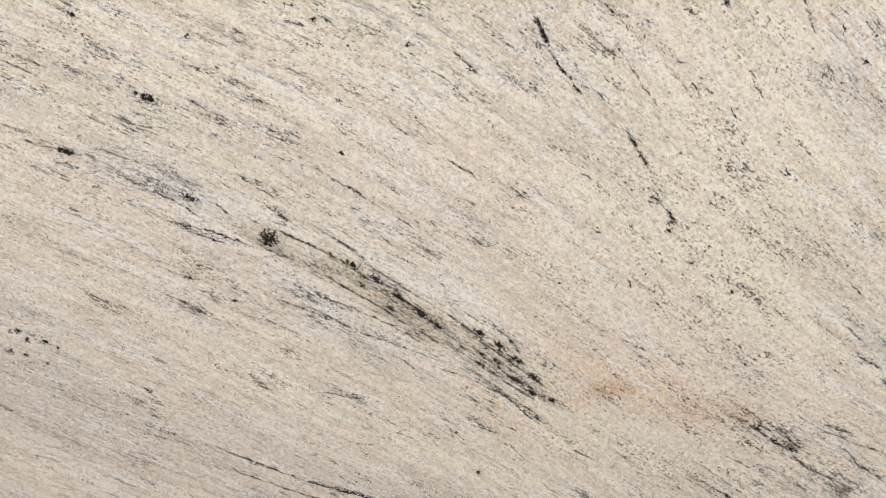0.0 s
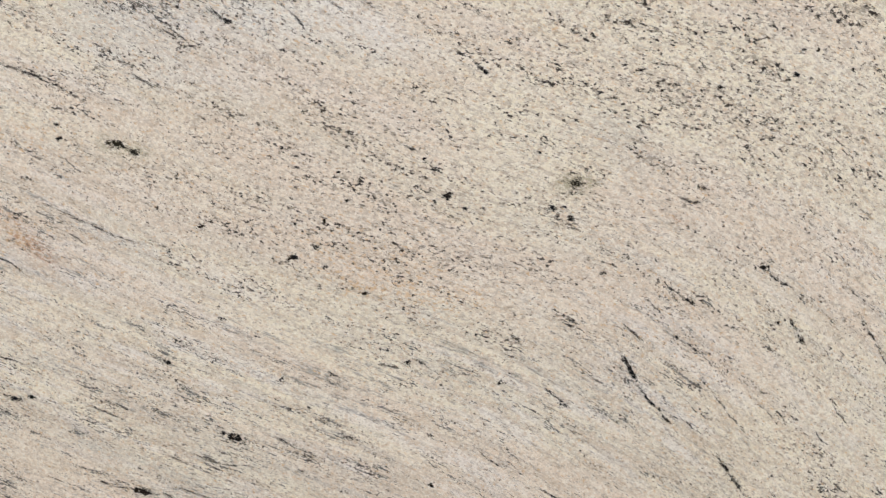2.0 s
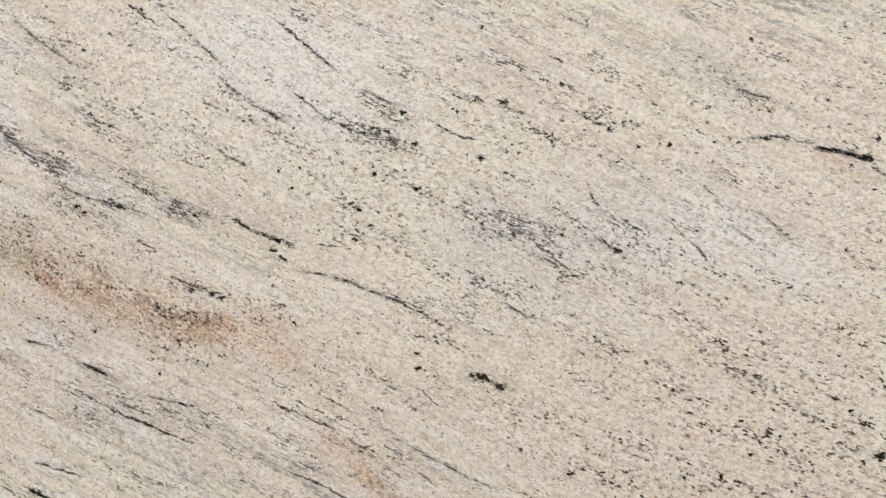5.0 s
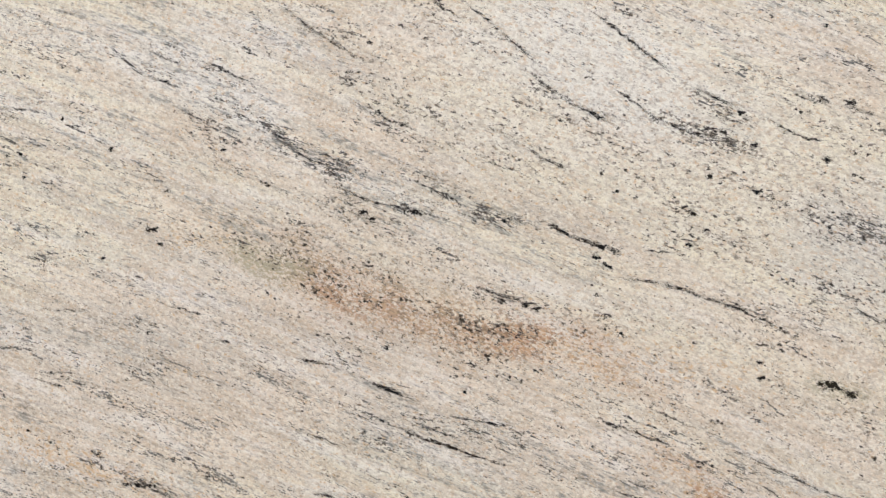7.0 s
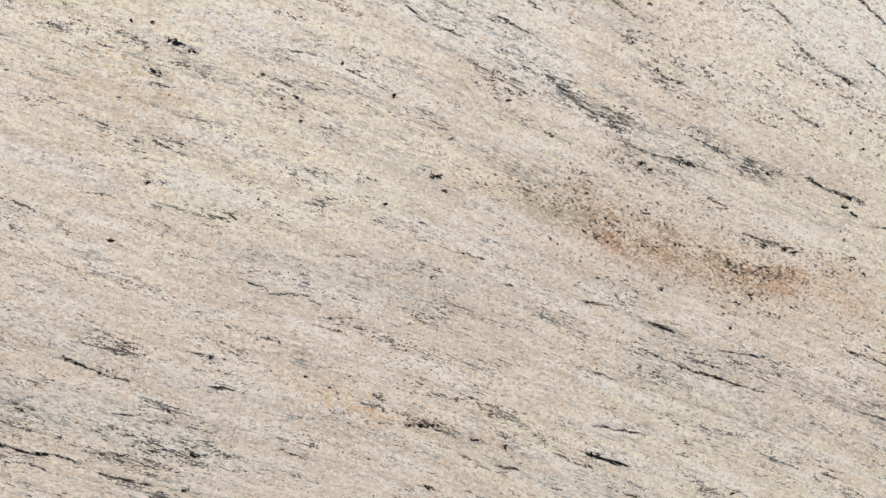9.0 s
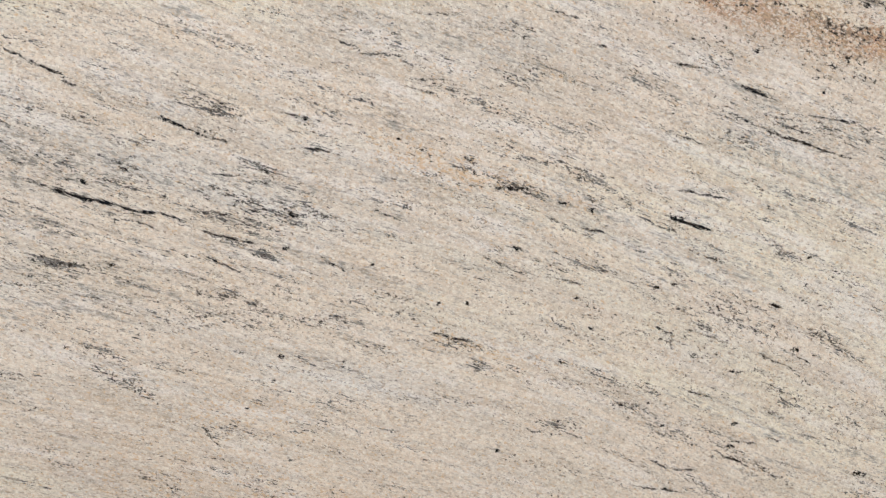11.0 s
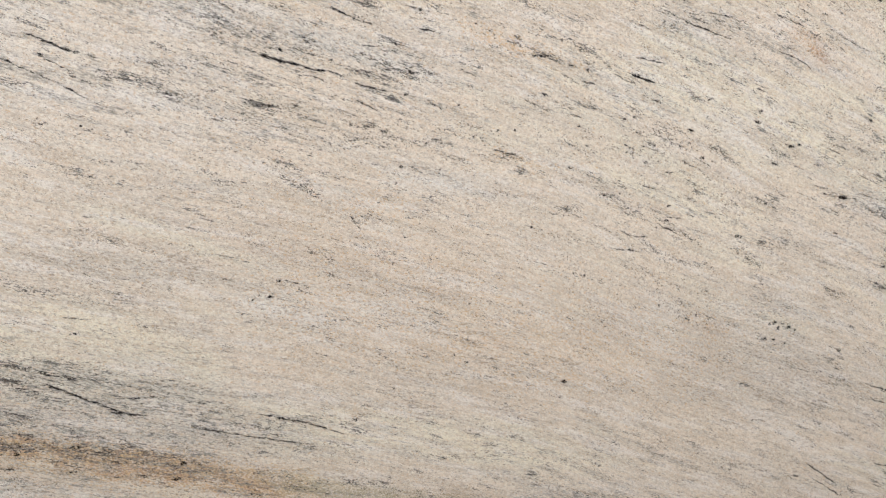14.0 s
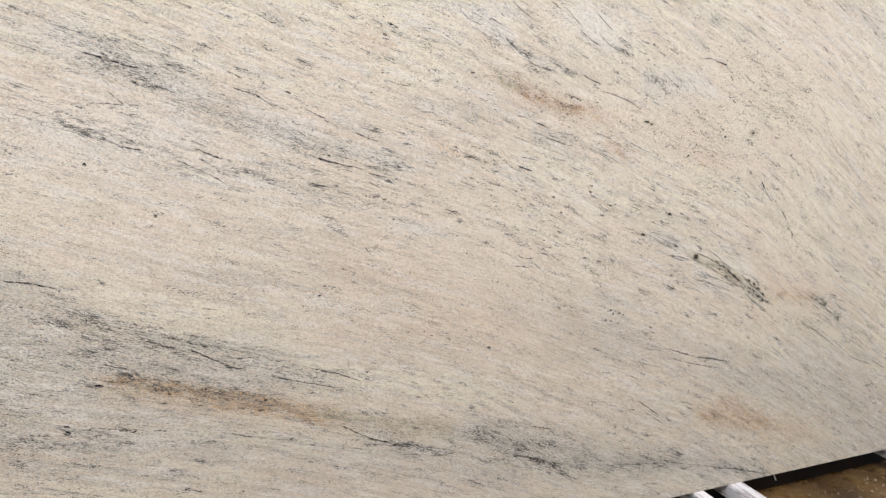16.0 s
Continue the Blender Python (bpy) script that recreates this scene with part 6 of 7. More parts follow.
knot(-1.008, 1.527, 5.5, 3.3, -30, 0.9)
knot(-0.998, 1.522, 3.3, 3.3, 0, 0.8)
vein(2.5, -0.966, 1.531, -0.953, 1.526)
cloud("dens", 0.19, 0.016, -0.966, 1.551, -0.939, 1.540)
knot(-0.852, 1.483, 14.1, 6.5, -10, 0.9)
knot(-0.842, 1.469, 11.9, 4.9, -15, 0.9)
knot(-0.863, 1.489, 4.9, 3.8, -30, 0.9)
knot(-0.901, 1.456, 5.4, 4.3, 0, 1)
knot(-0.837, 1.519, 7.6, 2.7, 0, 0.8)
knot(-0.801, 1.507, 3.2, 2.7, 0, 0.8)
cloud("green", 0.18, 0.065, -0.830, 1.477, -0.758, 1.499)
cloud("rust", 0.25, 0.013, -0.782, 1.477, -0.758, 1.472)
cloud("green", 0.21, 0.043, -0.803, 1.461, -0.758, 1.445)
cloud("dens", 0.24, 0.024, -0.891, 1.662, -0.859, 1.638)
vein(3.2, -0.897, 1.662, -0.878, 1.646, -0.859, 1.630)
vein(3, -0.859, 1.632, -0.837, 1.624, -0.823, 1.619)
knot(-0.837, 1.625, 7.5, 4.9, -30, 0.9)
cloud("pale", 0.2, 0.032, -0.891, 1.664, -0.759, 1.606)
cloud("dens", 0.24, 0.014, -0.810, 1.582, -0.793, 1.576)
knot(-0.780, 1.568, 14.0, 5.4, -15, 0.7)
knot(-0.781, 1.559, 10.7, 3.2, -25, 0.9)
cloud("dens", 0.22, 0.022, -0.810, 1.582, -0.759, 1.560)
vein(2.5, -0.853, 1.654, -0.816, 1.638)
cloud("dens", 0.14, 0.022, -0.805, 1.627, -0.767, 1.608)
vein(2.5, -1.186, 1.533, -1.164, 1.528, -1.148, 1.522)
vein(2.5, -1.125, 1.515, -1.103, 1.504, -1.087, 1.499)
knot(-1.128, 1.474, 7.7, 3.3, -10, 0.9)
vein(2.2, -1.053, 1.442, -1.042, 1.439)
knot(-1.122, 1.452, 5.5, 3.3, 0, 0.7)
vein(2.2, -1.186, 1.465, -1.161, 1.460)
cloud("rust", 0.12, 0.028, -1.175, 1.571, -1.137, 1.572)
knot(-1.145, 1.577, 11.1, 5.5, -20, 0.5)
vein(2.5, -1.128, 1.569, -1.098, 1.564)
cloud("dens", 0.24, 0.027, -0.703, 1.665, -0.666, 1.649)
cloud("grey", 0.11, 0.032, -0.709, 1.659, -0.655, 1.633)
knot(-0.658, 1.630, 8.5, 4.3, -15, 0.8)
vein(2.5, -0.668, 1.620, -0.652, 1.617)
cloud("dens", 0.24, 0.023, -0.644, 1.598, -0.617, 1.585)
cloud("dens", 0.19, 0.016, -0.644, 1.596, -0.580, 1.561)
cloud("dens", 0.19, 0.016, -0.612, 1.601, -0.580, 1.588)
vein(2.8, -0.743, 1.582, -0.718, 1.566)
cloud("dens", 0.22, 0.016, -0.740, 1.579, -0.718, 1.566)
cloud("dens", 0.24, 0.021, -0.681, 1.553, -0.654, 1.537)
knot(-0.739, 1.526, 12.9, 4.8, -30, 0.8)
cloud("dens", 0.24, 0.011, -0.664, 1.516, -0.584, 1.492)
knot(-0.595, 1.498, 13.8, 5.3, -10, 1)
knot(-0.637, 1.492, 7.4, 4.8, 0, 1)
cloud("grey", 0.12, 0.027, -0.670, 1.526, -0.574, 1.495)
vein(2.5, -0.670, 1.513, -0.648, 1.500)
cloud("dens", 0.19, 0.007, -0.522, 1.571, -0.432, 1.527)
cloud("dens", 0.24, 0.012, -0.491, 1.625, -0.407, 1.573)
cloud("dens", 0.22, 0.016, -0.518, 1.665, -0.476, 1.631)
cloud("dens", 0.29, 0.014, -0.382, 1.634, -0.346, 1.610)
cloud("pale", 0.2, 0.068, -0.492, 1.660, -0.434, 1.623, -0.371, 1.586)
cloud("dens", 0.19, 0.021, -0.443, 1.557, -0.433, 1.549)
knot(-0.490, 1.506, 4.2, 3.2, 0, 0.8)
knot(-0.421, 1.449, 11.5, 4.7, -25, 1)
cloud("dens", 0.19, 0.021, -0.537, 1.495, -0.495, 1.482)
knot(-0.513, 1.490, 8.4, 4.2, -10, 0.8)
cloud("rust", 0.15, 0.032, -0.717, 1.478, -0.675, 1.478)
cloud("dens", 0.17, 0.043, -0.733, 1.478, -0.664, 1.484)
cloud("dens", 0.17, 0.027, -0.643, 1.489, -0.584, 1.487)
vein(3.2, -1.180, 1.334, -1.163, 1.327, -1.141, 1.318)
cloud("dens", 0.24, 0.020, -1.180, 1.334, -1.141, 1.318)
cloud("rust", 0.2, 0.011, -1.163, 1.321, -1.141, 1.315)
vein(2.8, -1.088, 1.312, -1.063, 1.305)
knot(-1.068, 1.305, 8.8, 3.9, -10, 0.8)
vein(2.5, -1.171, 1.290, -1.143, 1.283)
vein(2.8, -1.124, 1.258, -1.104, 1.252)
vein(2.8, -1.163, 1.252, -1.140, 1.250)
vein(2.8, -1.124, 1.245, -1.107, 1.242)
cloud("rust", 0.25, 0.010, -1.096, 1.253, -1.093, 1.252)
vein(3, -1.174, 1.216, -1.151, 1.210, -1.129, 1.201, -1.118, 1.195)
knot(-1.121, 1.215, 12.2, 4.4, -5, 0.9)
knot(-1.085, 1.210, 13.3, 4.4, -20, 1)
cloud("grey", 0.15, 0.056, -1.174, 1.238, -1.074, 1.213)
cloud("dens", 0.19, 0.056, -1.174, 1.233, -1.079, 1.218)
vein(2.8, -1.071, 1.278, -1.044, 1.272)
vein(3, -1.005, 1.215, -0.977, 1.206)
knot(-0.978, 1.286, 5.5, 2.7, 0, 1)
knot(-0.907, 1.265, 13.1, 5.4, -35, 0.8)
cloud("rust", 0.15, 0.022, -0.948, 1.259, -0.909, 1.249)
cloud("rust", 0.1, 0.033, -0.992, 1.280, -0.920, 1.270)
vein(2.5, -0.909, 1.240, -0.896, 1.239)
knot(-0.866, 1.236, 16.3, 5.4, -10, 0.9)
cloud("dens", 0.24, 0.014, -0.877, 1.237, -0.833, 1.228)
vein(3, -0.855, 1.233, -0.830, 1.227)
knot(-0.809, 1.221, 11.9, 5.4, -10, 0.9)
knot(-0.780, 1.214, 11.9, 4.9, -10, 0.8)
cloud("dens", 0.19, 0.013, -0.822, 1.223, -0.763, 1.211)
knot(-1.161, 1.418, 10.0, 3.3, -10, 1)
vein(2.2, -0.791, 1.379, -0.773, 1.375)
vein(2.5, -1.042, 1.382, -1.012, 1.371)
vein(2.2, -1.020, 1.369, -0.987, 1.367)
knot(-0.856, 1.383, 3.3, 2.2, 0, 0.9)
knot(-0.903, 1.394, 7.6, 3.3, 0, 0.6)
cloud("dens", 0.17, 0.011, -0.959, 1.345, -0.921, 1.341)
vein(2.5, -0.959, 1.344, -0.924, 1.342)
vein(2.2, -0.965, 1.405, -0.916, 1.405)
vein(2.5, -0.973, 1.337, -0.943, 1.329)
vein(2.2, -0.835, 1.409, -0.802, 1.402)
knot(-0.770, 1.413, 14.0, 4.3, 0, 0.5)
knot(-0.795, 1.246, 4.9, 2.7, 0, 0.8)
vein(2.2, -0.997, 1.250, -0.980, 1.245)
cloud("grey", 0.1, 0.083, -1.102, 1.382, -0.856, 1.342)
cloud("grey", 0.07, 0.055, -0.965, 1.329, -0.801, 1.310)
cloud("rust", 0.07, 0.066, -1.019, 1.296, -0.801, 1.267)
knot(-0.575, 1.358, 6.4, 3.2, 0, 0.8)
knot(-0.559, 1.346, 7.4, 5.3, 0, 0.8)
cloud("dens", 0.24, 0.011, -0.525, 1.418, -0.504, 1.413)
knot(-0.515, 1.416, 7.4, 5.3, -10, 0.9)
knot(-0.483, 1.409, 11.6, 4.2, 0, 1)
cloud("rust", 0.33, 0.027, -0.701, 1.435, -0.663, 1.419)
cloud("rust", 0.28, 0.037, -0.642, 1.409, -0.578, 1.394, -0.525, 1.378)
cloud("rust", 0.25, 0.026, -0.525, 1.378, -0.456, 1.371)
cloud("rust", 0.23, 0.026, -0.419, 1.353, -0.377, 1.333)
cloud("green", 0.18, 0.037, -0.642, 1.409, -0.535, 1.384)
knot(-0.665, 1.380, 8.5, 5.3, 0, 0.6)
knot(-0.628, 1.388, 6.4, 6.4, 0, 0.6)
knot(-0.498, 1.344, 9.5, 5.3, -20, 0.7)
knot(-0.409, 1.387, 11.5, 4.7, -15, 0.8)
cloud("rust", 0.2, 0.026, -0.376, 1.280, -0.345, 1.259)
cloud("rust", 0.3, 0.007, -0.436, 1.287, -0.434, 1.285)
cloud("grey", 0.1, 0.064, -0.731, 1.290, -0.507, 1.272)
cloud("dens", 0.12, 0.054, -0.731, 1.290, -0.508, 1.277)
knot(-0.630, 1.282, 5.3, 3.2, -20, 0.8)
knot(-0.683, 1.257, 4.3, 3.2, 0, 0.7)
knot(-0.593, 1.261, 6.4, 4.3, 0, 0.6)
cloud("rust", 0.2, 0.018, -0.747, 1.230, -0.720, 1.228)
vein(2.5, -0.618, 1.246, -0.608, 1.242)
cloud("rust", 0.2, 0.016, -0.540, 1.357, -0.524, 1.352)
vein(5.1, -1.320, 1.239, -1.301, 1.233, -1.283, 1.227, -1.255, 1.221)
vein(4.6, -1.255, 1.221, -1.239, 1.216, -1.220, 1.213)
vein(3, -1.344, 1.249, -1.320, 1.239)
vein(3.2, -1.217, 1.215, -1.200, 1.208, -1.189, 1.204)
knot(-1.286, 1.245, 8.9, 5.6, -20, 1)
vein(3, -1.305, 1.247, -1.288, 1.248)
cloud("dens", 0.24, 0.038, -1.330, 1.288, -1.266, 1.272, -1.235, 1.256)
cloud("grey", 0.15, 0.049, -1.345, 1.294, -1.255, 1.272, -1.235, 1.253)
vein(3, -1.385, 1.317, -1.365, 1.308, -1.348, 1.297)
cloud("grey", 0.12, 0.032, -1.384, 1.325, -1.345, 1.299)
vein(3, -1.272, 1.272, -1.251, 1.264, -1.229, 1.256)
knot(-1.246, 1.257, 16.6, 5.0, -10, 0.9)
vein(2.8, -1.378, 1.291, -1.358, 1.284)
vein(2.5, -1.355, 1.267, -1.339, 1.261)
cloud("dens", 0.22, 0.016, -1.240, 1.315, -1.219, 1.304)
knot(-1.155, 1.317, 13.0, 4.9, -10, 0.8)
cloud("dens", 0.19, 0.018, -1.194, 1.333, -1.142, 1.316)
vein(2.5, -1.298, 1.341, -1.283, 1.336)
cloud("dens", 0.19, 0.022, -1.163, 1.247, -1.119, 1.242)
vein(3.5, -1.181, 1.196, -1.162, 1.190, -1.145, 1.186, -1.123, 1.181)
vein(3, -1.159, 1.185, -1.140, 1.179)
knot(-1.094, 1.176, 10.4, 4.0, -5, 1)
vein(3.2, -1.095, 1.218, -1.078, 1.210)
vein(3.5, -1.060, 1.168, -1.043, 1.157, -1.031, 1.150)
knot(-1.006, 1.158, 5.2, 3.5, 0, 1)
cloud("rust", 0.25, 0.011, -1.101, 1.256, -1.096, 1.253)
cloud("rust", 0.17, 0.011, -1.057, 1.328, -1.051, 1.330)
vein(2.8, -1.245, 1.208, -1.221, 1.197)
cloud("dens", 0.14, 0.034, -1.335, 1.171, -1.262, 1.160)
cloud("green", 0.21, 0.063, -1.376, 1.166, -1.224, 1.142)
cloud("dens", 0.19, 0.052, -1.296, 1.160, -1.172, 1.129)
knot(-1.268, 1.161, 13.8, 5.7, -15, 0.8)
vein(2.8, -1.352, 1.169, -1.319, 1.160)
vein(2.8, -1.397, 1.226, -1.381, 1.219)
cloud("dens", 0.14, 0.035, -1.196, 1.130, -1.115, 1.117)
cloud("rust", 0.2, 0.011, -1.268, 1.154, -1.241, 1.139)
cloud("green", 0.15, 0.035, -1.155, 1.129, -0.959, 1.110)
cloud("dens", 0.19, 0.035, -1.161, 1.123, -0.959, 1.104)
cloud("dens", 0.14, 0.023, -1.006, 1.244, -0.959, 1.236)
knot(-0.535, 1.307, 7.9, 4.5, -10, 0.9)
cloud("dens", 0.19, 0.017, -0.919, 1.266, -0.899, 1.261)
knot(-0.876, 1.237, 13.6, 4.5, -5, 0.9)
knot(-0.853, 1.236, 17.1, 5.1, -5, 0.8)
cloud("dens", 0.29, 0.012, -0.916, 1.244, -0.836, 1.232)
cloud("rust", 0.15, 0.022, -0.950, 1.255, -0.859, 1.236)
cloud("dens", 0.22, 0.017, -0.825, 1.228, -0.772, 1.217)
vein(4.6, -0.699, 1.207, -0.684, 1.201, -0.660, 1.193, -0.649, 1.189)
knot(-0.680, 1.206, 4.6, 4.6, 0, 0.9)
vein(3, -0.791, 1.196, -0.765, 1.189)
vein(2.8, -0.832, 1.209, -0.812, 1.201)
knot(-0.857, 1.174, 14.0, 5.2, -20, 0.9)
vein(2.5, -0.869, 1.178, -0.848, 1.170)
vein(3.2, -0.892, 1.166, -0.874, 1.157, -0.847, 1.145)
cloud("dens", 0.22, 0.014, -0.892, 1.166, -0.847, 1.146)
cloud("dens", 0.19, 0.012, -0.826, 1.143, -0.784, 1.134)
vein(2.5, -0.826, 1.143, -0.785, 1.135)
cloud("dens", 0.24, 0.023, -0.682, 1.175, -0.651, 1.163)
cloud("pale", 0.24, 0.035, -0.688, 1.181, -0.627, 1.157)
vein(2.8, -0.663, 1.166, -0.638, 1.157)
vein(3, -0.713, 1.197, -0.692, 1.192)
cloud("rust", 0.15, 0.017, -0.725, 1.198, -0.689, 1.192)
cloud("rust", 0.25, 0.012, -0.581, 1.169, -0.564, 1.154)
cloud("dens", 0.14, 0.018, -0.587, 1.169, -0.561, 1.151)
knot(-0.544, 1.161, 9.5, 3.6, 0, 0.9)
knot(-0.593, 1.214, 11.6, 4.6, -25, 0.8)
knot(-0.708, 1.130, 8.3, 4.2, 0, 1)
knot(-0.688, 1.133, 13.1, 4.8, -5, 0.8)
knot(-0.576, 1.108, 14.5, 5.4, -15, 1)
knot(-0.546, 1.131, 7.2, 3.6, 0, 0.9)
knot(-0.793, 1.120, 8.3, 3.6, 0, 0.9)
knot(-0.938, 1.116, 5.3, 4.7, 0, 0.9)
knot(-0.909, 1.116, 9.5, 4.7, 0, 0.9)
knot(-0.882, 1.122, 5.9, 3.6, 0, 0.8)
vein(2.5, -0.956, 1.151, -0.938, 1.146)
cloud("dens", 0.19, 0.030, -0.725, 1.127, -0.634, 1.121)
cloud("dens", 0.19, 0.024, -0.639, 1.108, -0.532, 1.120)
cloud("dens", 0.12, 0.034, -0.861, 1.277, -0.827, 1.277)
cloud("grey", 0.07, 0.090, -0.637, 1.293, -0.521, 1.271)
cloud("rust", 0.12, 0.028, -0.826, 1.255, -0.710, 1.233)
knot(-1.103, 1.061, 7.2, 5.4, 0, 1)
knot(-1.100, 0.941, 6.2, 3.1, 0, 0.9)
knot(-1.057, 0.896, 5.7, 3.8, 0, 0.9)
knot(-1.310, 0.879, 8.8, 6.3, 0, 0.9)
knot(-1.341, 0.878, 5.7, 4.4, 0, 0.7)
vein(2.8, -1.302, 0.880, -1.278, 0.873)
knot(-1.363, 1.092, 5.3, 3.5, 0, 0.8)
knot(-1.322, 1.075, 10.6, 3.5, -15, 0.7)
knot(-1.142, 1.002, 5.5, 3.1, 0, 0.8)
cloud("rust", 0.17, 0.016, -1.154, 1.015, -1.145, 1.015)
cloud("rust", 0.2, 0.012, -1.120, 1.016, -1.111, 1.014)
cloud("dens", 0.12, 0.031, -1.060, 0.990, -1.012, 0.962)
cloud("grey", 0.07, 0.036, -1.046, 1.061, -0.959, 1.028)
knot(-1.037, 1.054, 9.6, 6.0, -10, 0.5)
vein(2.2, -1.195, 0.987, -1.170, 0.956)
cloud("dens", 0.12, 0.038, -1.221, 0.909, -1.108, 0.901)
knot(-1.199, 0.909, 8.8, 3.8, 0, 0.6)
knot(-0.985, 0.814, 4.6, 3.3, 0, 0.8)
knot(-1.054, 0.812, 7.8, 3.9, -20, 0.6)
knot(-1.228, 0.858, 7.7, 3.2, 0, 0.6)
cloud("rust", 0.1, 0.025, -1.262, 0.938, -1.244, 0.930)
cloud("pale", 0.16, 0.038, -1.384, 0.862, -1.253, 0.838)
cloud("pale", 0.16, 0.041, -1.228, 1.099, -1.100, 1.068)
cloud("pink", 0.5, 0.120, -1.312, 1.031, -1.011, 0.976)
cloud("dens", 0.1, 0.036, -1.420, 1.032, -1.397, 1.025)
cloud("grey", 0.06, 0.048, -1.352, 1.005, -1.271, 0.971)
knot(-1.351, 1.034, 9.6, 4.2, -15, 0.5)
knot(-0.920, 1.076, 18.0, 4.8, -5, 0.9)
vein(3.2, -0.950, 1.085, -0.926, 1.079, -0.895, 1.071)
cloud("rust", 0.25, 0.014, -0.938, 1.080, -0.907, 1.074)
cloud("dens", 0.24, 0.014, -0.950, 1.085, -0.877, 1.066)
cloud("dens", 0.19, 0.016, -0.828, 1.053, -0.791, 1.046)
knot(-0.807, 1.048, 18.3, 4.9, -5, 0.6)
knot(-0.736, 0.998, 16.2, 5.6, -5, 0.8)
cloud("dens", 0.19, 0.015, -0.764, 1.001, -0.719, 0.990)
knot(-0.708, 0.999, 8.7, 3.1, 0, 1)
knot(-0.691, 0.971, 6.3, 3.8, 0, 1)
cloud("dens", 0.19, 0.021, -0.699, 0.973, -0.653, 0.949)
vein(3.3, -0.626, 0.962, -0.608, 0.951, -0.579, 0.947)
knot(-0.608, 0.972, 8.9, 3.8, 0, 1)
vein(3, -0.702, 0.932, -0.682, 0.920, -0.646, 0.915)
vein(2.8, -0.665, 1.012, -0.637, 1.004)
knot(-0.615, 1.034, 14.9, 4.3, -15, 0.8)
cloud("dens", 0.14, 0.031, -0.623, 1.026, -0.584, 1.006)
vein(2.8, -0.590, 1.055, -0.544, 1.033)
knot(-0.547, 1.058, 9.9, 6.2, -10, 1)
vein(2.8, -0.566, 1.061, -0.529, 1.041)
knot(-0.660, 1.052, 16.0, 6.1, -30, 0.7)
vein(3, -0.706, 1.087, -0.684, 1.076)
knot(-0.690, 1.072, 11.0, 4.3, -10, 0.8)
vein(2.8, -0.673, 1.084, -0.628, 1.068)
knot(-0.775, 1.086, 9.7, 4.8, 0, 0.8)
knot(-0.739, 1.079, 18.2, 3.6, -5, 0.7)
knot(-0.874, 0.946, 8.8, 3.8, -10, 0.9)
knot(-0.855, 0.940, 5.1, 2.5, 0, 0.9)
vein(2.5, -0.883, 0.950, -0.855, 0.940)
knot(-0.823, 0.928, 3.8, 3.8, 0, 0.9)
knot(-0.790, 0.856, 7.8, 2.6, 0, 0.8)
knot(-0.767, 0.851, 14.4, 3.9, -5, 0.7)
knot(-0.619, 0.812, 4.0, 6.0, 0, 0.9)
knot(-0.562, 0.828, 4.6, 4.6, 0, 0.7)
knot(-0.654, 0.837, 19.8, 6.6, -5, 0.5)
vein(2.5, -0.799, 0.967, -0.783, 0.958)
vein(2.2, -0.843, 0.971, -0.824, 0.966)
knot(-0.522, 0.857, 9.2, 3.3, -10, 0.8)
vein(2.8, -0.477, 0.944, -0.460, 0.935)
vein(2.5, -0.578, 0.958, -0.551, 0.948)
cloud("pink", 0.4, 0.124, -0.887, 0.988, -0.626, 0.875)
cloud("grey", 0.06, 0.052, -0.787, 0.862, -0.688, 0.846)
cloud("dens", 0.17, 0.036, -0.722, 1.096, -0.628, 1.064)
cloud("dens", 0.17, 0.036, -0.613, 1.096, -0.483, 1.070)
vein(4.4, -1.880, 1.499, -1.855, 1.491, -1.834, 1.487)
cloud("dens", 0.39, 0.062, -1.850, 1.483, -1.768, 1.463, -1.673, 1.400)
cloud("grey", 0.48, 0.062, -1.861, 1.477, -1.758, 1.440, -1.606, 1.384, -1.444, 1.311, -1.269, 1.246)
knot(-1.770, 1.430, 17.1, 6.4, -20, 0.9)
knot(-1.720, 1.453, 8.7, 5.5, 0, 0.9)
vein(4.4, -1.829, 1.484, -1.788, 1.471, -1.757, 1.465)
vein(4.4, -1.780, 1.439, -1.759, 1.422)
cloud("dens", 0.33, 0.038, -1.674, 1.388, -1.584, 1.366, -1.504, 1.323)
cloud("dens", 0.33, 0.041, -1.504, 1.317, -1.383, 1.285, -1.242, 1.239)
vein(3.7, -1.556, 1.470, -1.510, 1.447)
vein(4, -1.403, 1.419, -1.385, 1.410)
vein(3.7, -1.702, 1.479, -1.647, 1.467)
vein(4, -1.535, 1.422, -1.476, 1.405, -1.429, 1.374)
vein(3.7, -1.355, 1.375, -1.292, 1.344)
vein(3.7, -1.214, 1.309, -1.167, 1.289)
vein(3.3, -1.468, 1.613, -1.427, 1.594, -1.385, 1.578)
knot(-1.121, 1.579, 21.7, 8.1, -20, 0.8)
knot(-1.404, 1.552, 12.2, 9.8, -10, 0.5)
vein(3.7, -1.811, 1.272, -1.758, 1.262)
vein(3.7, -1.635, 1.267, -1.579, 1.242, -1.544, 1.233)
vein(3.3, -1.682, 1.237, -1.615, 1.205, -1.558, 1.172)
vein(3.5, -1.625, 1.239, -1.580, 1.213)
cloud("dens", 0.29, 0.054, -1.473, 1.196, -1.350, 1.141, -1.272, 1.126)
cloud("dens", 0.2, 0.072, -1.532, 1.223, -1.424, 1.195)
cloud("dens", 0.26, 0.055, -1.192, 1.110, -1.053, 1.077)
vein(3.5, -1.177, 1.170, -1.136, 1.149)
knot(-1.768, 1.186, 9.8, 6.5, 0, 0.6)
cloud("rust", 0.16, 0.051, -1.867, 1.539, -1.776, 1.497)
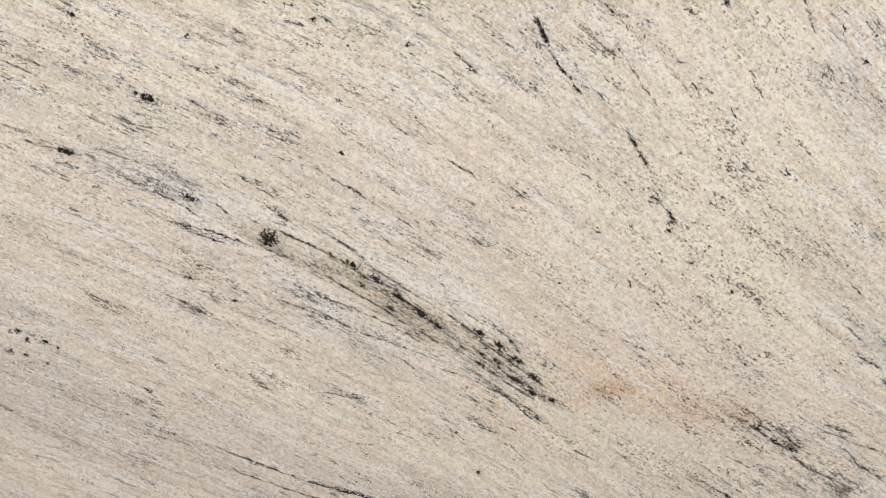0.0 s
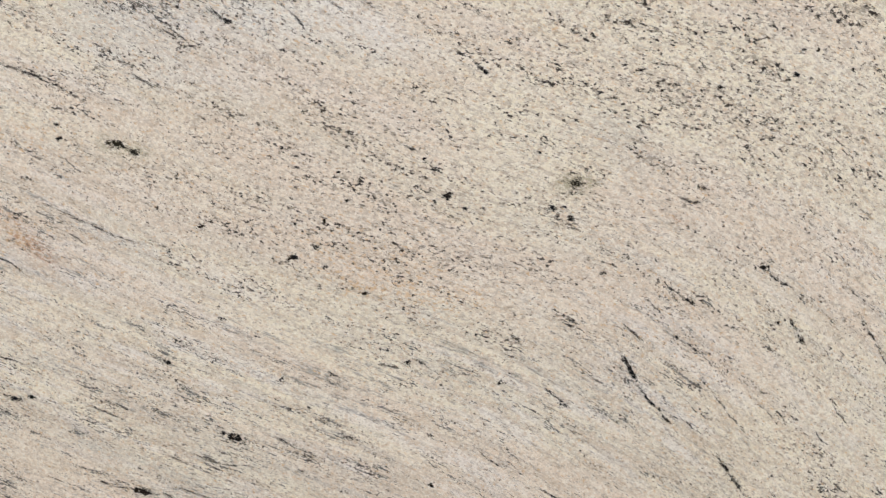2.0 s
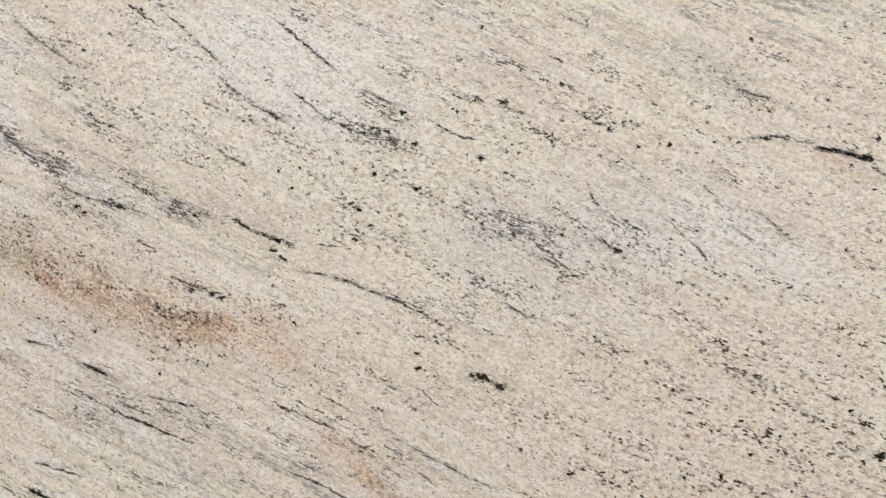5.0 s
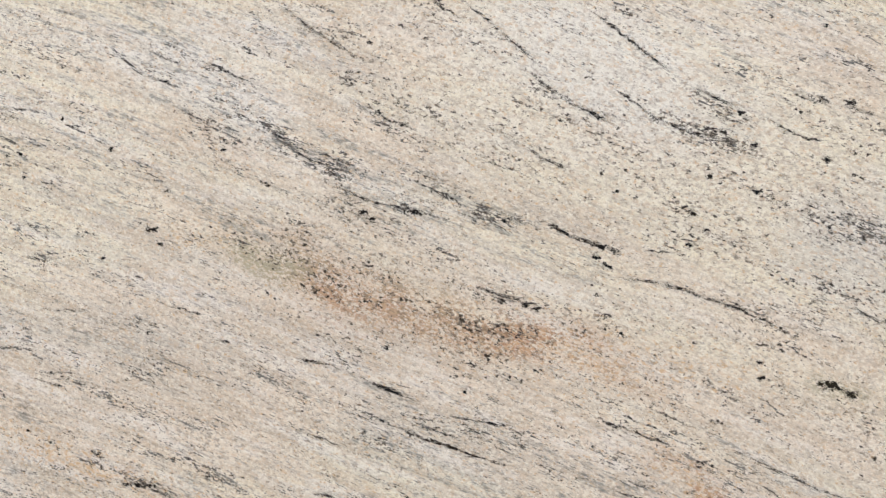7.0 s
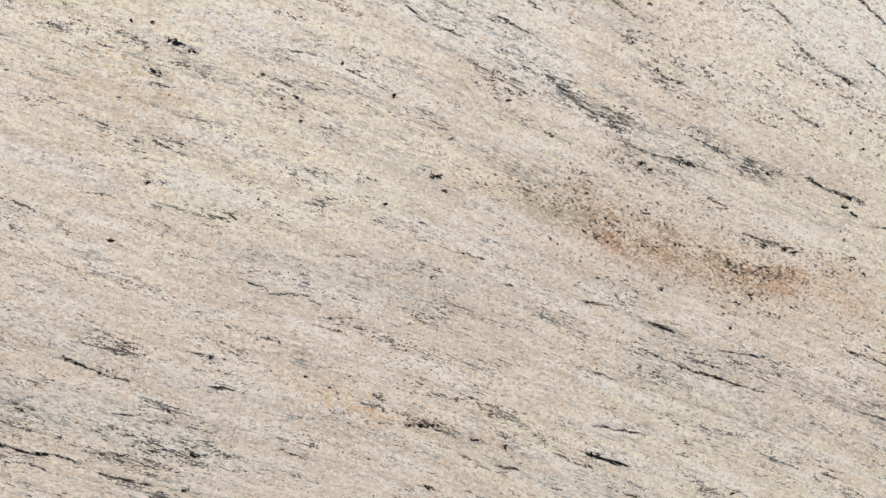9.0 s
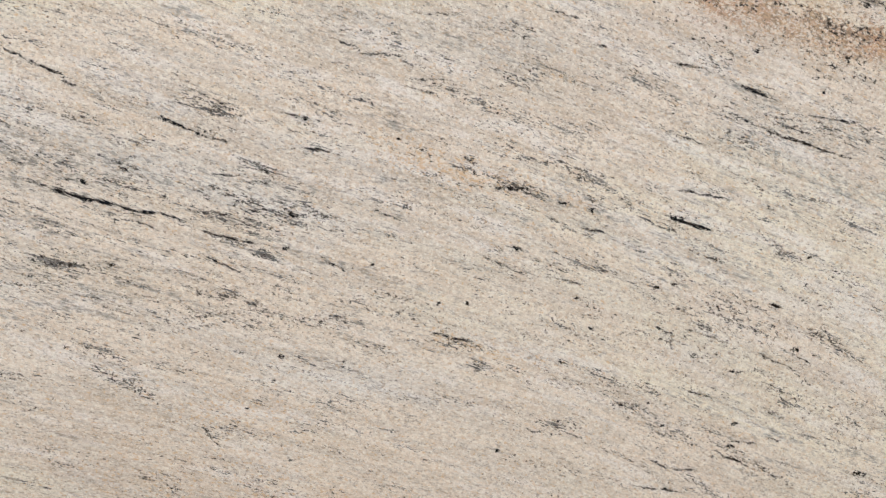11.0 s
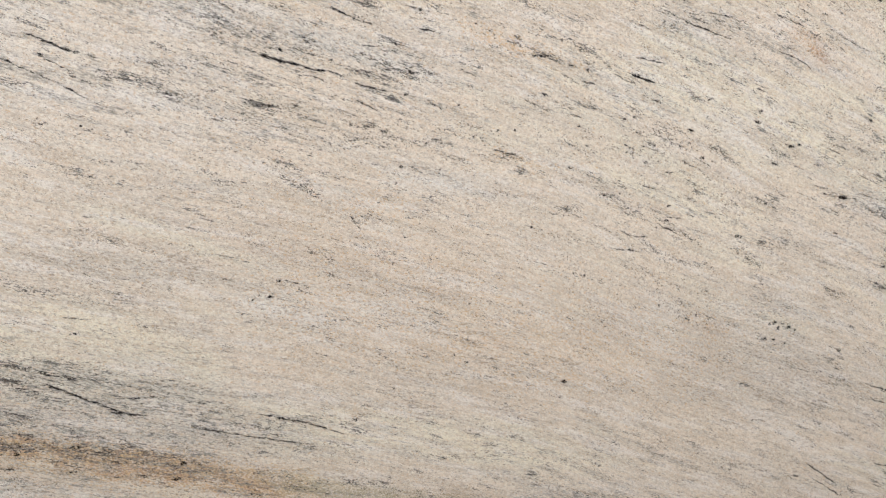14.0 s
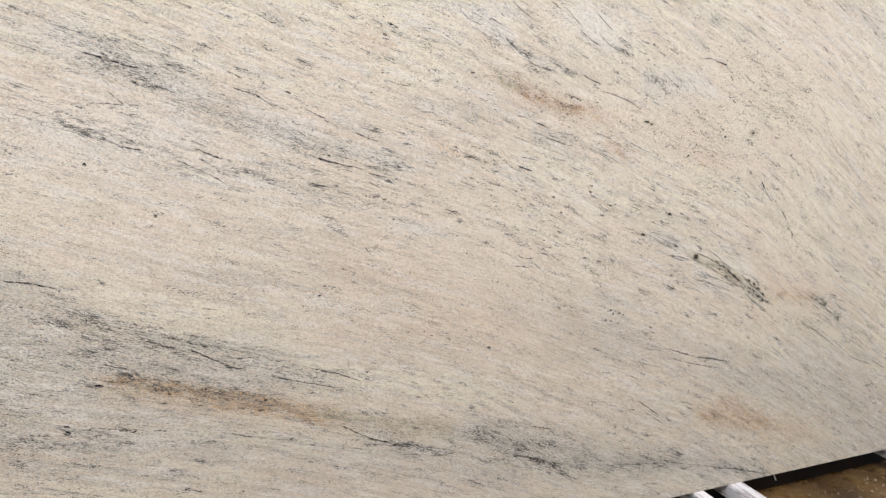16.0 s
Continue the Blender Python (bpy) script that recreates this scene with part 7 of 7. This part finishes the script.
cloud("dens", 0.16, 0.061, -1.877, 1.538, -1.753, 1.521)
cloud("dens", 0.2, 0.051, -1.893, 1.298, -1.757, 1.274)
vein(3.3, -1.878, 1.379, -1.794, 1.374)
vein(3.3, -1.834, 1.409, -1.794, 1.374)
cloud("dens", 0.16, 0.093, -1.243, 1.205, -1.079, 1.203)
cloud("rust", 0.24, 0.062, -0.753, 1.413, -0.658, 1.393)
vein(3.3, -0.657, 1.316, -0.575, 1.284, -0.499, 1.262)
cloud("dens", 0.26, 0.056, -0.271, 1.064, -0.079, 1.024)
cloud("grey", 0.56, 0.129, -1.910, 0.753, -1.713, 0.678, -1.447, 0.590)
cloud("grey", 0.48, 0.097, -1.941, 0.604, -1.602, 0.514)
cloud("dens", 0.33, 0.075, -1.908, 0.778, -1.813, 0.729, -1.713, 0.678)
cloud("dens", 0.26, 0.100, -1.826, 0.692, -1.472, 0.593)
cloud("dens", 0.33, 0.042, -1.927, 0.817, -1.832, 0.770)
cloud("dens", 0.29, 0.029, -1.821, 0.781, -1.640, 0.723)
vein(4, -1.686, 0.741, -1.617, 0.700, -1.557, 0.666)
vein(3.5, -1.594, 0.677, -1.533, 0.663)
vein(3.5, -1.471, 0.635, -1.394, 0.611, -1.274, 0.575)
cloud("dens", 0.33, 0.031, -1.433, 0.609, -1.274, 0.570)
cloud("rust", 0.6, 0.038, -1.841, 0.629, -1.718, 0.592, -1.599, 0.566)
cloud("rust", 0.64, 0.044, -1.611, 0.571, -1.475, 0.531, -1.318, 0.469)
cloud("gold", 0.36, 0.067, -1.830, 0.627, -1.475, 0.524, -1.207, 0.448)
cloud("green", 0.3, 0.033, -1.841, 0.626, -1.599, 0.562)
knot(-1.747, 0.596, 23.2, 8.1, -5, 0.7)
knot(-1.659, 0.577, 36.1, 9.6, -5, 0.6)
knot(-1.500, 0.541, 17.9, 7.7, 0, 0.9)
knot(-1.550, 0.555, 25.1, 7.5, 0, 0.6)
cloud("rust", 0.32, 0.048, -1.263, 0.463, -0.940, 0.399)
knot(-1.753, 1.071, 8.9, 5.5, 0, 0.8)
knot(-1.113, 1.033, 7.0, 5.6, 0, 0.7)
knot(-1.326, 0.853, 11.9, 6.6, 0, 0.9)
knot(-1.353, 0.850, 6.6, 5.3, 0, 0.8)
knot(-1.917, 0.839, 6.4, 5.3, 0, 0.9)
knot(-1.904, 0.831, 5.3, 4.3, 0, 0.8)
knot(-1.696, 0.767, 7.0, 4.7, 0, 0.9)
knot(-1.626, 0.816, 16.7, 4.8, 0, 0.8)
cloud("dens", 0.2, 0.069, -1.689, 0.911, -1.523, 0.885)
cloud("grey", 0.32, 0.069, -1.700, 0.918, -1.498, 0.883)
cloud("cream", 0.5, 0.054, -1.859, 0.874, -1.648, 0.803)
cloud("cream", 0.4, 0.046, -1.708, 0.770, -1.443, 0.701)
knot(-0.991, 0.702, 10.6, 7.5, 0, 0.8)
knot(-1.013, 0.718, 9.0, 6.0, 0, 0.7)
knot(-1.040, 0.723, 8.9, 5.9, 0, 0.6)
cloud("dens", 0.16, 0.054, -1.251, 0.906, -1.056, 0.849)
cloud("rust", 0.16, 0.079, -1.330, 0.952, -0.931, 0.869)
cloud("grey", 0.24, 0.078, -1.398, 0.848, -1.199, 0.775)
knot(-0.369, 0.690, 9.2, 7.4, 0, 0.9)
knot(-0.349, 0.685, 9.3, 7.4, 0, 0.9)
knot(-0.321, 0.675, 7.5, 7.5, 0, 0.8)
knot(0.251, 0.565, 8.9, 8.9, 0, 0.8)
knot(-0.612, 0.780, 6.8, 6.8, 0, 0.8)
knot(-0.805, 0.612, 9.7, 6.5, 0, 0.7)
knot(-0.416, 0.401, 11.1, 7.4, 0, 0.7)
knot(-0.205, 0.622, 17.5, 9.7, -10, 0.6)
cloud("rust", 0.32, 0.052, -0.548, 0.730, -0.478, 0.708)
cloud("rust", 0.24, 0.057, -0.311, 0.593, -0.195, 0.560)
cloud("rust", 0.4, 0.056, 0.062, 0.265, 0.216, 0.227)
cloud("rust", 0.28, 0.075, 0.167, 0.304, 0.280, 0.260)
cloud("rust", 0.2, 0.123, -0.090, 0.412, 0.327, 0.244)
cloud("grey", 0.36, 0.098, -0.749, 0.749, -0.404, 0.636)
cloud("grey", 0.32, 0.104, -0.581, 0.638, -0.115, 0.520)
cloud("grey", 0.36, 0.125, -0.011, 0.455, 0.388, 0.349)
cloud("grey", 0.28, 0.188, 0.388, 0.349, 0.607, 0.222)
vein(3.7, -0.206, 0.349, -0.125, 0.293)
vein(3.7, -0.047, 0.362, 0.016, 0.340)
vein(3.3, -0.646, 0.363, -0.576, 0.341)
cloud("dens", 0.26, 0.052, -0.646, 0.363, -0.559, 0.341)
cloud("dens", 0.2, 0.097, -0.861, 0.435, -0.780, 0.407)
vein(3.3, -0.095, 0.526, -0.013, 0.499, 0.136, 0.460)
vein(3.5, -0.628, 0.939, -0.585, 0.918)
knot(-0.611, 0.945, 15.1, 6.7, 0, 0.8)
knot(-0.456, 0.906, 24.7, 7.1, -10, 0.8)
vein(3.3, -0.718, 0.899, -0.660, 0.888)
cloud("dens", 0.33, 0.045, -0.286, 0.952, -0.133, 0.928)
vein(3.7, 0.408, 0.969, 0.445, 0.932)
vein(3.3, 0.226, 0.732, 0.342, 0.650)
cloud("rust", 0.17, 0.069, -0.668, 1.398, -0.562, 1.378, -0.456, 1.363)
cloud("rust", 0.15, 0.032, -0.695, 1.435, -0.615, 1.409)
cloud("rust", 0.15, 0.074, -0.695, 1.449, -0.571, 1.395, -0.467, 1.376)
vein(4, -2.096, 0.953, -2.038, 0.943, -1.972, 0.922)
knot(-1.972, 0.919, 7.4, 6.2, 0, 0.8)
cloud("dens", 0.52, 0.050, -1.983, 0.856, -1.858, 0.814, -1.726, 0.763)
cloud("dens", 0.45, 0.040, -1.820, 0.795, -1.726, 0.773, -1.585, 0.724)
vein(3.5, -1.891, 0.721, -1.826, 0.698)
vein(3.7, -1.863, 0.539, -1.823, 0.530)
knot(-1.827, 0.529, 12.3, 5.5, 0, 1)
knot(-1.929, 0.551, 11.8, 5.2, 0, 0.9)
knot(-1.982, 0.567, 10.2, 6.4, 0, 1)
vein(3.7, -1.993, 0.552, -1.969, 0.536)
vein(3.5, -2.068, 0.559, -2.019, 0.547)
vein(3.5, -1.782, 0.526, -1.748, 0.518)
vein(3.5, -1.612, 0.495, -1.522, 0.464)
knot(-1.421, 0.444, 12.9, 6.4, 0, 0.9)
knot(-1.708, 0.346, 14.6, 5.8, -5, 0.9)
vein(3.7, -1.714, 0.353, -1.665, 0.328)
knot(-1.560, 0.312, 15.5, 6.2, 0, 0.7)
vein(4, -1.281, 0.465, -1.232, 0.434, -1.181, 0.403, -1.110, 0.379)
cloud("dens", 0.39, 0.052, -1.215, 0.414, -1.075, 0.364)
knot(-1.114, 0.375, 28.9, 10.8, 0, 0.8)
cloud("dens", 0.33, 0.072, -1.128, 0.391, -0.957, 0.326)
vein(3.7, -1.358, 0.645, -1.277, 0.618, -1.211, 0.588)
vein(3.5, -1.726, 0.770, -1.629, 0.737)
vein(3.5, -1.587, 0.700, -1.512, 0.695)
cloud("rust", 0.56, 0.032, -1.867, 0.677, -1.734, 0.635, -1.635, 0.619)
cloud("rust", 0.72, 0.036, -1.748, 0.631, -1.592, 0.581, -1.441, 0.540)
cloud("rust", 0.72, 0.039, -1.593, 0.578, -1.442, 0.530, -1.314, 0.494)
cloud("rust", 0.48, 0.050, -1.314, 0.490, -0.956, 0.409)
cloud("gold", 0.48, 0.060, -1.593, 0.573, -1.281, 0.485)
knot(-1.835, 0.666, 18.8, 6.7, 0, 0.6)
knot(-1.735, 0.620, 16.9, 8.4, 0, 0.8)
knot(-1.649, 0.621, 31.9, 7.3, 0, 0.7)
knot(-1.487, 0.569, 10.9, 7.8, 0, 1)
knot(-1.555, 0.579, 39.3, 9.1, 0, 0.6)
cloud("grey", 0.64, 0.075, -1.985, 0.827, -1.798, 0.717, -1.468, 0.646)
cloud("grey", 0.64, 0.071, -2.080, 0.865, -1.858, 0.814)
cloud("rust", 0.32, 0.048, -2.133, 0.511, -1.909, 0.464)
cloud("rust", 0.32, 0.047, -1.511, 0.370, -1.287, 0.294)
cloud("grey", 0.56, 0.065, -1.970, 0.521, -1.840, 0.484)
cloud("dens", 0.33, 0.052, -1.944, 0.517, -1.880, 0.491)
cloud("dens", 0.45, 0.079, -0.849, 0.383, -0.730, 0.307, -0.539, 0.206)
cloud("dens", 0.45, 0.075, -0.729, 0.259, -0.473, 0.184)
cloud("grey", 0.96, 0.099, -0.849, 0.364, -0.518, 0.212)
cloud("dens", 0.39, 0.068, -0.474, 0.204, -0.266, 0.147, -0.047, 0.140)
cloud("dens", 0.39, 0.058, -0.268, 0.199, -0.048, 0.172)
vein(4.4, 0.124, 0.081, 0.219, 0.060, 0.361, 0.016)
cloud("dens", 0.52, 0.065, 0.137, 0.079, 0.361, 0.016)
cloud("grey", 0.8, 0.113, -0.473, 0.194, -0.047, 0.140, 0.332, 0.028)
vein(3.7, -0.091, 0.556, 0.010, 0.519, 0.166, 0.484)
knot(-0.342, 0.709, 9.0, 9.0, 0, 0.9)
cloud("rust", 0.56, 0.052, 0.047, 0.297, 0.139, 0.272)
cloud("rust", 0.48, 0.071, 0.180, 0.255, 0.347, 0.207)
cloud("rust", 0.4, 0.113, 0.291, 0.216, 0.523, 0.145)
cloud("rust", 0.32, 0.065, 0.162, 0.334, 0.257, 0.309)
vein(3.7, 0.515, 0.598, 0.607, 0.545, 0.670, 0.504)
vein(3.5, 0.768, 0.436, 0.899, 0.385)
vein(3.5, 0.897, 0.409, 0.994, 0.350)
knot(0.892, 0.298, 45.9, 13.1, -5, 0.7)
vein(3.7, -0.228, 0.389, -0.141, 0.325)
cloud("grey", 0.64, 0.107, -0.526, 0.681, -0.258, 0.594)
cloud("grey", 0.64, 0.159, 0.142, 0.444, 0.536, 0.350)
cloud("grey", 0.56, 0.124, -0.611, 0.764, -0.308, 0.698)
cloud("grey", 0.56, 0.243, 0.621, 0.384, 0.996, 0.094)


def run_lines():
    """Smooth coordinates along and across the run of the minerals, all over the face."""
    span, high, m, k = X1 - X0, Z1, 19, 12
    sx, sz = np.meshgrid(np.linspace(X0, X1, 56), np.linspace(0, Z1, 34))
    w = np.stack([1 / ((sx - x) ** 2 + (sz - z) ** 2 + 0.004) ** 1.5 for x, z, _ in RUNS])
    c = np.tensordot(np.cos([a for *_, a in RUNS]), w, 1)
    s = np.tensordot(np.sin([a for *_, a in RUNS]), w, 1)
    size = np.hypot(c, s)
    c, s = (c / size).ravel(), (s / size).ravel()

    def waves(v, count, length):
        a = np.pi * np.arange(count) / length
        return np.cos(v[:, None] * a), -a * np.sin(v[:, None] * a)

    (cx, dx), (cz, dz) = waves(sx.ravel() - X0, m, span), waves(sz.ravel(), k, high)
    one = np.ones((len(c), 1))
    by_x = np.hstack([(dx[:, :, None] * cz[:, None, :]).reshape(len(c), -1), one, 0 * one])
    by_z = np.hstack([(cx[:, :, None] * dz[:, None, :]).reshape(len(c), -1), 0 * one, one])
    hold = np.eye(m * k + 2) * 0.02
    both = np.vstack([by_x, by_z, hold])
    out = []
    for right in (np.r_[c, s], np.r_[-s, c]):
        q = np.linalg.lstsq(both, np.r_[right, np.zeros(len(hold))], rcond=None)[0]
        fx, fz = waves(GX - X0, m, span)[0], waves(GZ, k, high)[0]
        out.append(fz @ q[:-2].reshape(m, k).T @ fx.T + q[-2] * GX[None, :] + q[-1] * GZ[:, None])
    return out


def stone_slab():
    mesh = bpy.data.meshes.new("stone_slab")
    gx, gz = np.meshgrid(GX, GZ)
    front = np.stack([gx, 0 * gx, gz], -1).reshape(-1, 3)
    ids = np.arange(NX * NZ).reshape(NZ, NX)
    ring = np.concatenate([ids[0, :-1], ids[:-1, -1], ids[-1, :0:-1], ids[:0:-1, 0]])
    edge = front[ring]
    middle = np.array([(X0 + X1) / 2, 0, Z1 / 2])
    out = np.sign((edge - middle) * (np.abs((edge - middle) / [(X1 - X0) / 2, 1, Z1 / 2]) > 0.9999))
    count, total = len(ring), NX * NZ
    rough = np.array([noise.noise((*(p * 60),)) for p in edge])[:, None]
    lip = edge + out * (0.0015 + 0.0006 * rough) + (0, 0.002, 0)
    back = edge + out * (0.0015 + 0.0012 * rough) + (0, THICK, 0)
    verts = np.concatenate([front, lip, back])
    quads = np.stack([ids[:-1, :-1], ids[:-1, 1:], ids[1:, 1:], ids[1:, :-1]], -1).reshape(-1, 4)
    a, b = total + np.arange(count), total + count + np.arange(count)
    n = np.roll(np.arange(count), -1)
    quads = np.concatenate([quads, np.stack([ring[n], ring, a, a[n]], -1), np.stack([a[n], a, b, b[n]], -1)])
    loops = np.concatenate([quads.ravel(), b])
    starts = np.concatenate([np.arange(len(quads)) * 4, [len(quads) * 4]])
    mesh.vertices.add(len(verts)), mesh.loops.add(len(loops)), mesh.polygons.add(len(starts))
    mesh.vertices.foreach_set("co", verts.astype(np.float32).ravel())
    mesh.loops.foreach_set("vertex_index", loops.astype(np.int32))
    mesh.polygons.foreach_set("loop_start", starts.astype(np.int32))
    slots = np.ones(len(starts), np.int32)
    slots[: (NX - 1) * (NZ - 1)] = 0
    mesh.polygons.foreach_set("material_index", slots)
    mesh.update(calc_edges=True)
    along, over = run_lines()
    f = FIELD
    for name, three in (
        ("run", (along, over, f["dens"])),
        ("vein", (f["across"], f["wide"], f["spot"])),
        ("tint_a", (f["rust"], f["green"], f["grey"])),
        ("tint_b", (f["pink"], f["pale"], f["cream"])),
        ("tint_c", (f["chunk"], f["gold"], f["calm"])),
    ):
        values = np.zeros((len(verts), 3), np.float32)
        values[:total] = np.stack(three, -1).reshape(-1, 3)
        mesh.attributes.new(name, "FLOAT_VECTOR", "POINT").data.foreach_set("vector", values.ravel())
    mesh.materials.append(GRANITE), mesh.materials.append(SAWN)
    ob = new("stone_slab", mesh)
    ob.matrix_world = LEAN
    return tagged(ob, "polished cream granite slab with dark streaks, leaning on a rack", "stone slab")


stone_slab()


# ---- the rack that holds it ----
def slab_rack():
    rack = new("slab_rack")
    tagged(rack, "steel slab rack with worn white foot bars", "rack")
    for x, half in ((-1.75, 0.025), (-0.95, 0.025), (0.055, 0.025), (0.228, 0.036), (1.09, 0.025)):
        bm = block(bmesh.new(), (x - half, -0.34, 0.052), (x + half, 0.62, 0.1095), 0.006)
        part("foot_bar", bm, PAINT, rack, "worn white painted foot bar")
    # no rack part: a black strip that stands for the shadow under the slab
    part("shade_strip", block(bmesh.new(), (X0 + 0.04, 0.072, 0.004), (X1 + 0.5, 0.12, 0.1085), 0.003), STEEL, rack, "added near-black strip standing for the shade under the slab")
    for y in (-0.24, 0.5):
        part("ground_rail", block(bmesh.new(), (-2.1, y - 0.03, 0.0), (1.1, y + 0.03, 0.052), 0.004), STEEL, rack)
    for x in (-1.75, -0.95, 0.14, 1.06):
        tilt = LEAN @ Matrix.Translation((x, THICK + 0.004, 0))
        part("back_post", block(bmesh.new(), (-0.03, 0, 0.0), (0.03, 0.06, 1.7), 0.004, tilt), STEEL, rack)
        brace = look((x, 0.58, 0.08), (x, 0.20, 1.45))
        part("brace", block(bmesh.new(), (-0.02, -0.02, -1.40), (0.02, 0.02, 0), 0.003, brace), STEEL, rack)
    return rack


slab_rack()


# ---- litter on the floor ----
def splinter(x, y, z, turn):
    bm = block(bmesh.new(), (-0.017, -0.003, 0), (0.017, 0.003, 0.004), 0.0012)
    for v in bm.verts:
        v.co.y *= 1.2 - abs(v.co.x) * 40
    ob = part("splinter", bm, PLASTIC)
    ob.matrix_world = pose(x, y, z, 0, turn, 0)
    return tagged(ob, "thin white plastic splinter caught under the edge of the slab", "litter")


splinter(0.435, 0.012, 0.088, 60)


def stone_chips():
    bm = bmesh.new()
    rng = random.Random(5)
    for _ in range(1600):
        x, y, r = rng.uniform(-0.3, 2.2), rng.uniform(-0.8, -0.005), rng.choice((0.0012, 0.0015, 0.002, 0.0028, 0.0045))
        made = bmesh.ops.create_icosphere(bm, subdivisions=1, radius=r)["verts"]
        turn = pose(x, y, r * 0.4 + 0.003, rng.uniform(0, 360), rng.uniform(0, 360), rng.uniform(0, 360))
        bmesh.ops.transform(bm, matrix=turn @ Matrix.Diagonal((1.5, 1, 0.55, 1)), verts=made)
    return tagged(part("stone_chips", bm, CHIP), "small tan stone chips scattered on the floor", "stone chips", kind="stuff")


stone_chips()
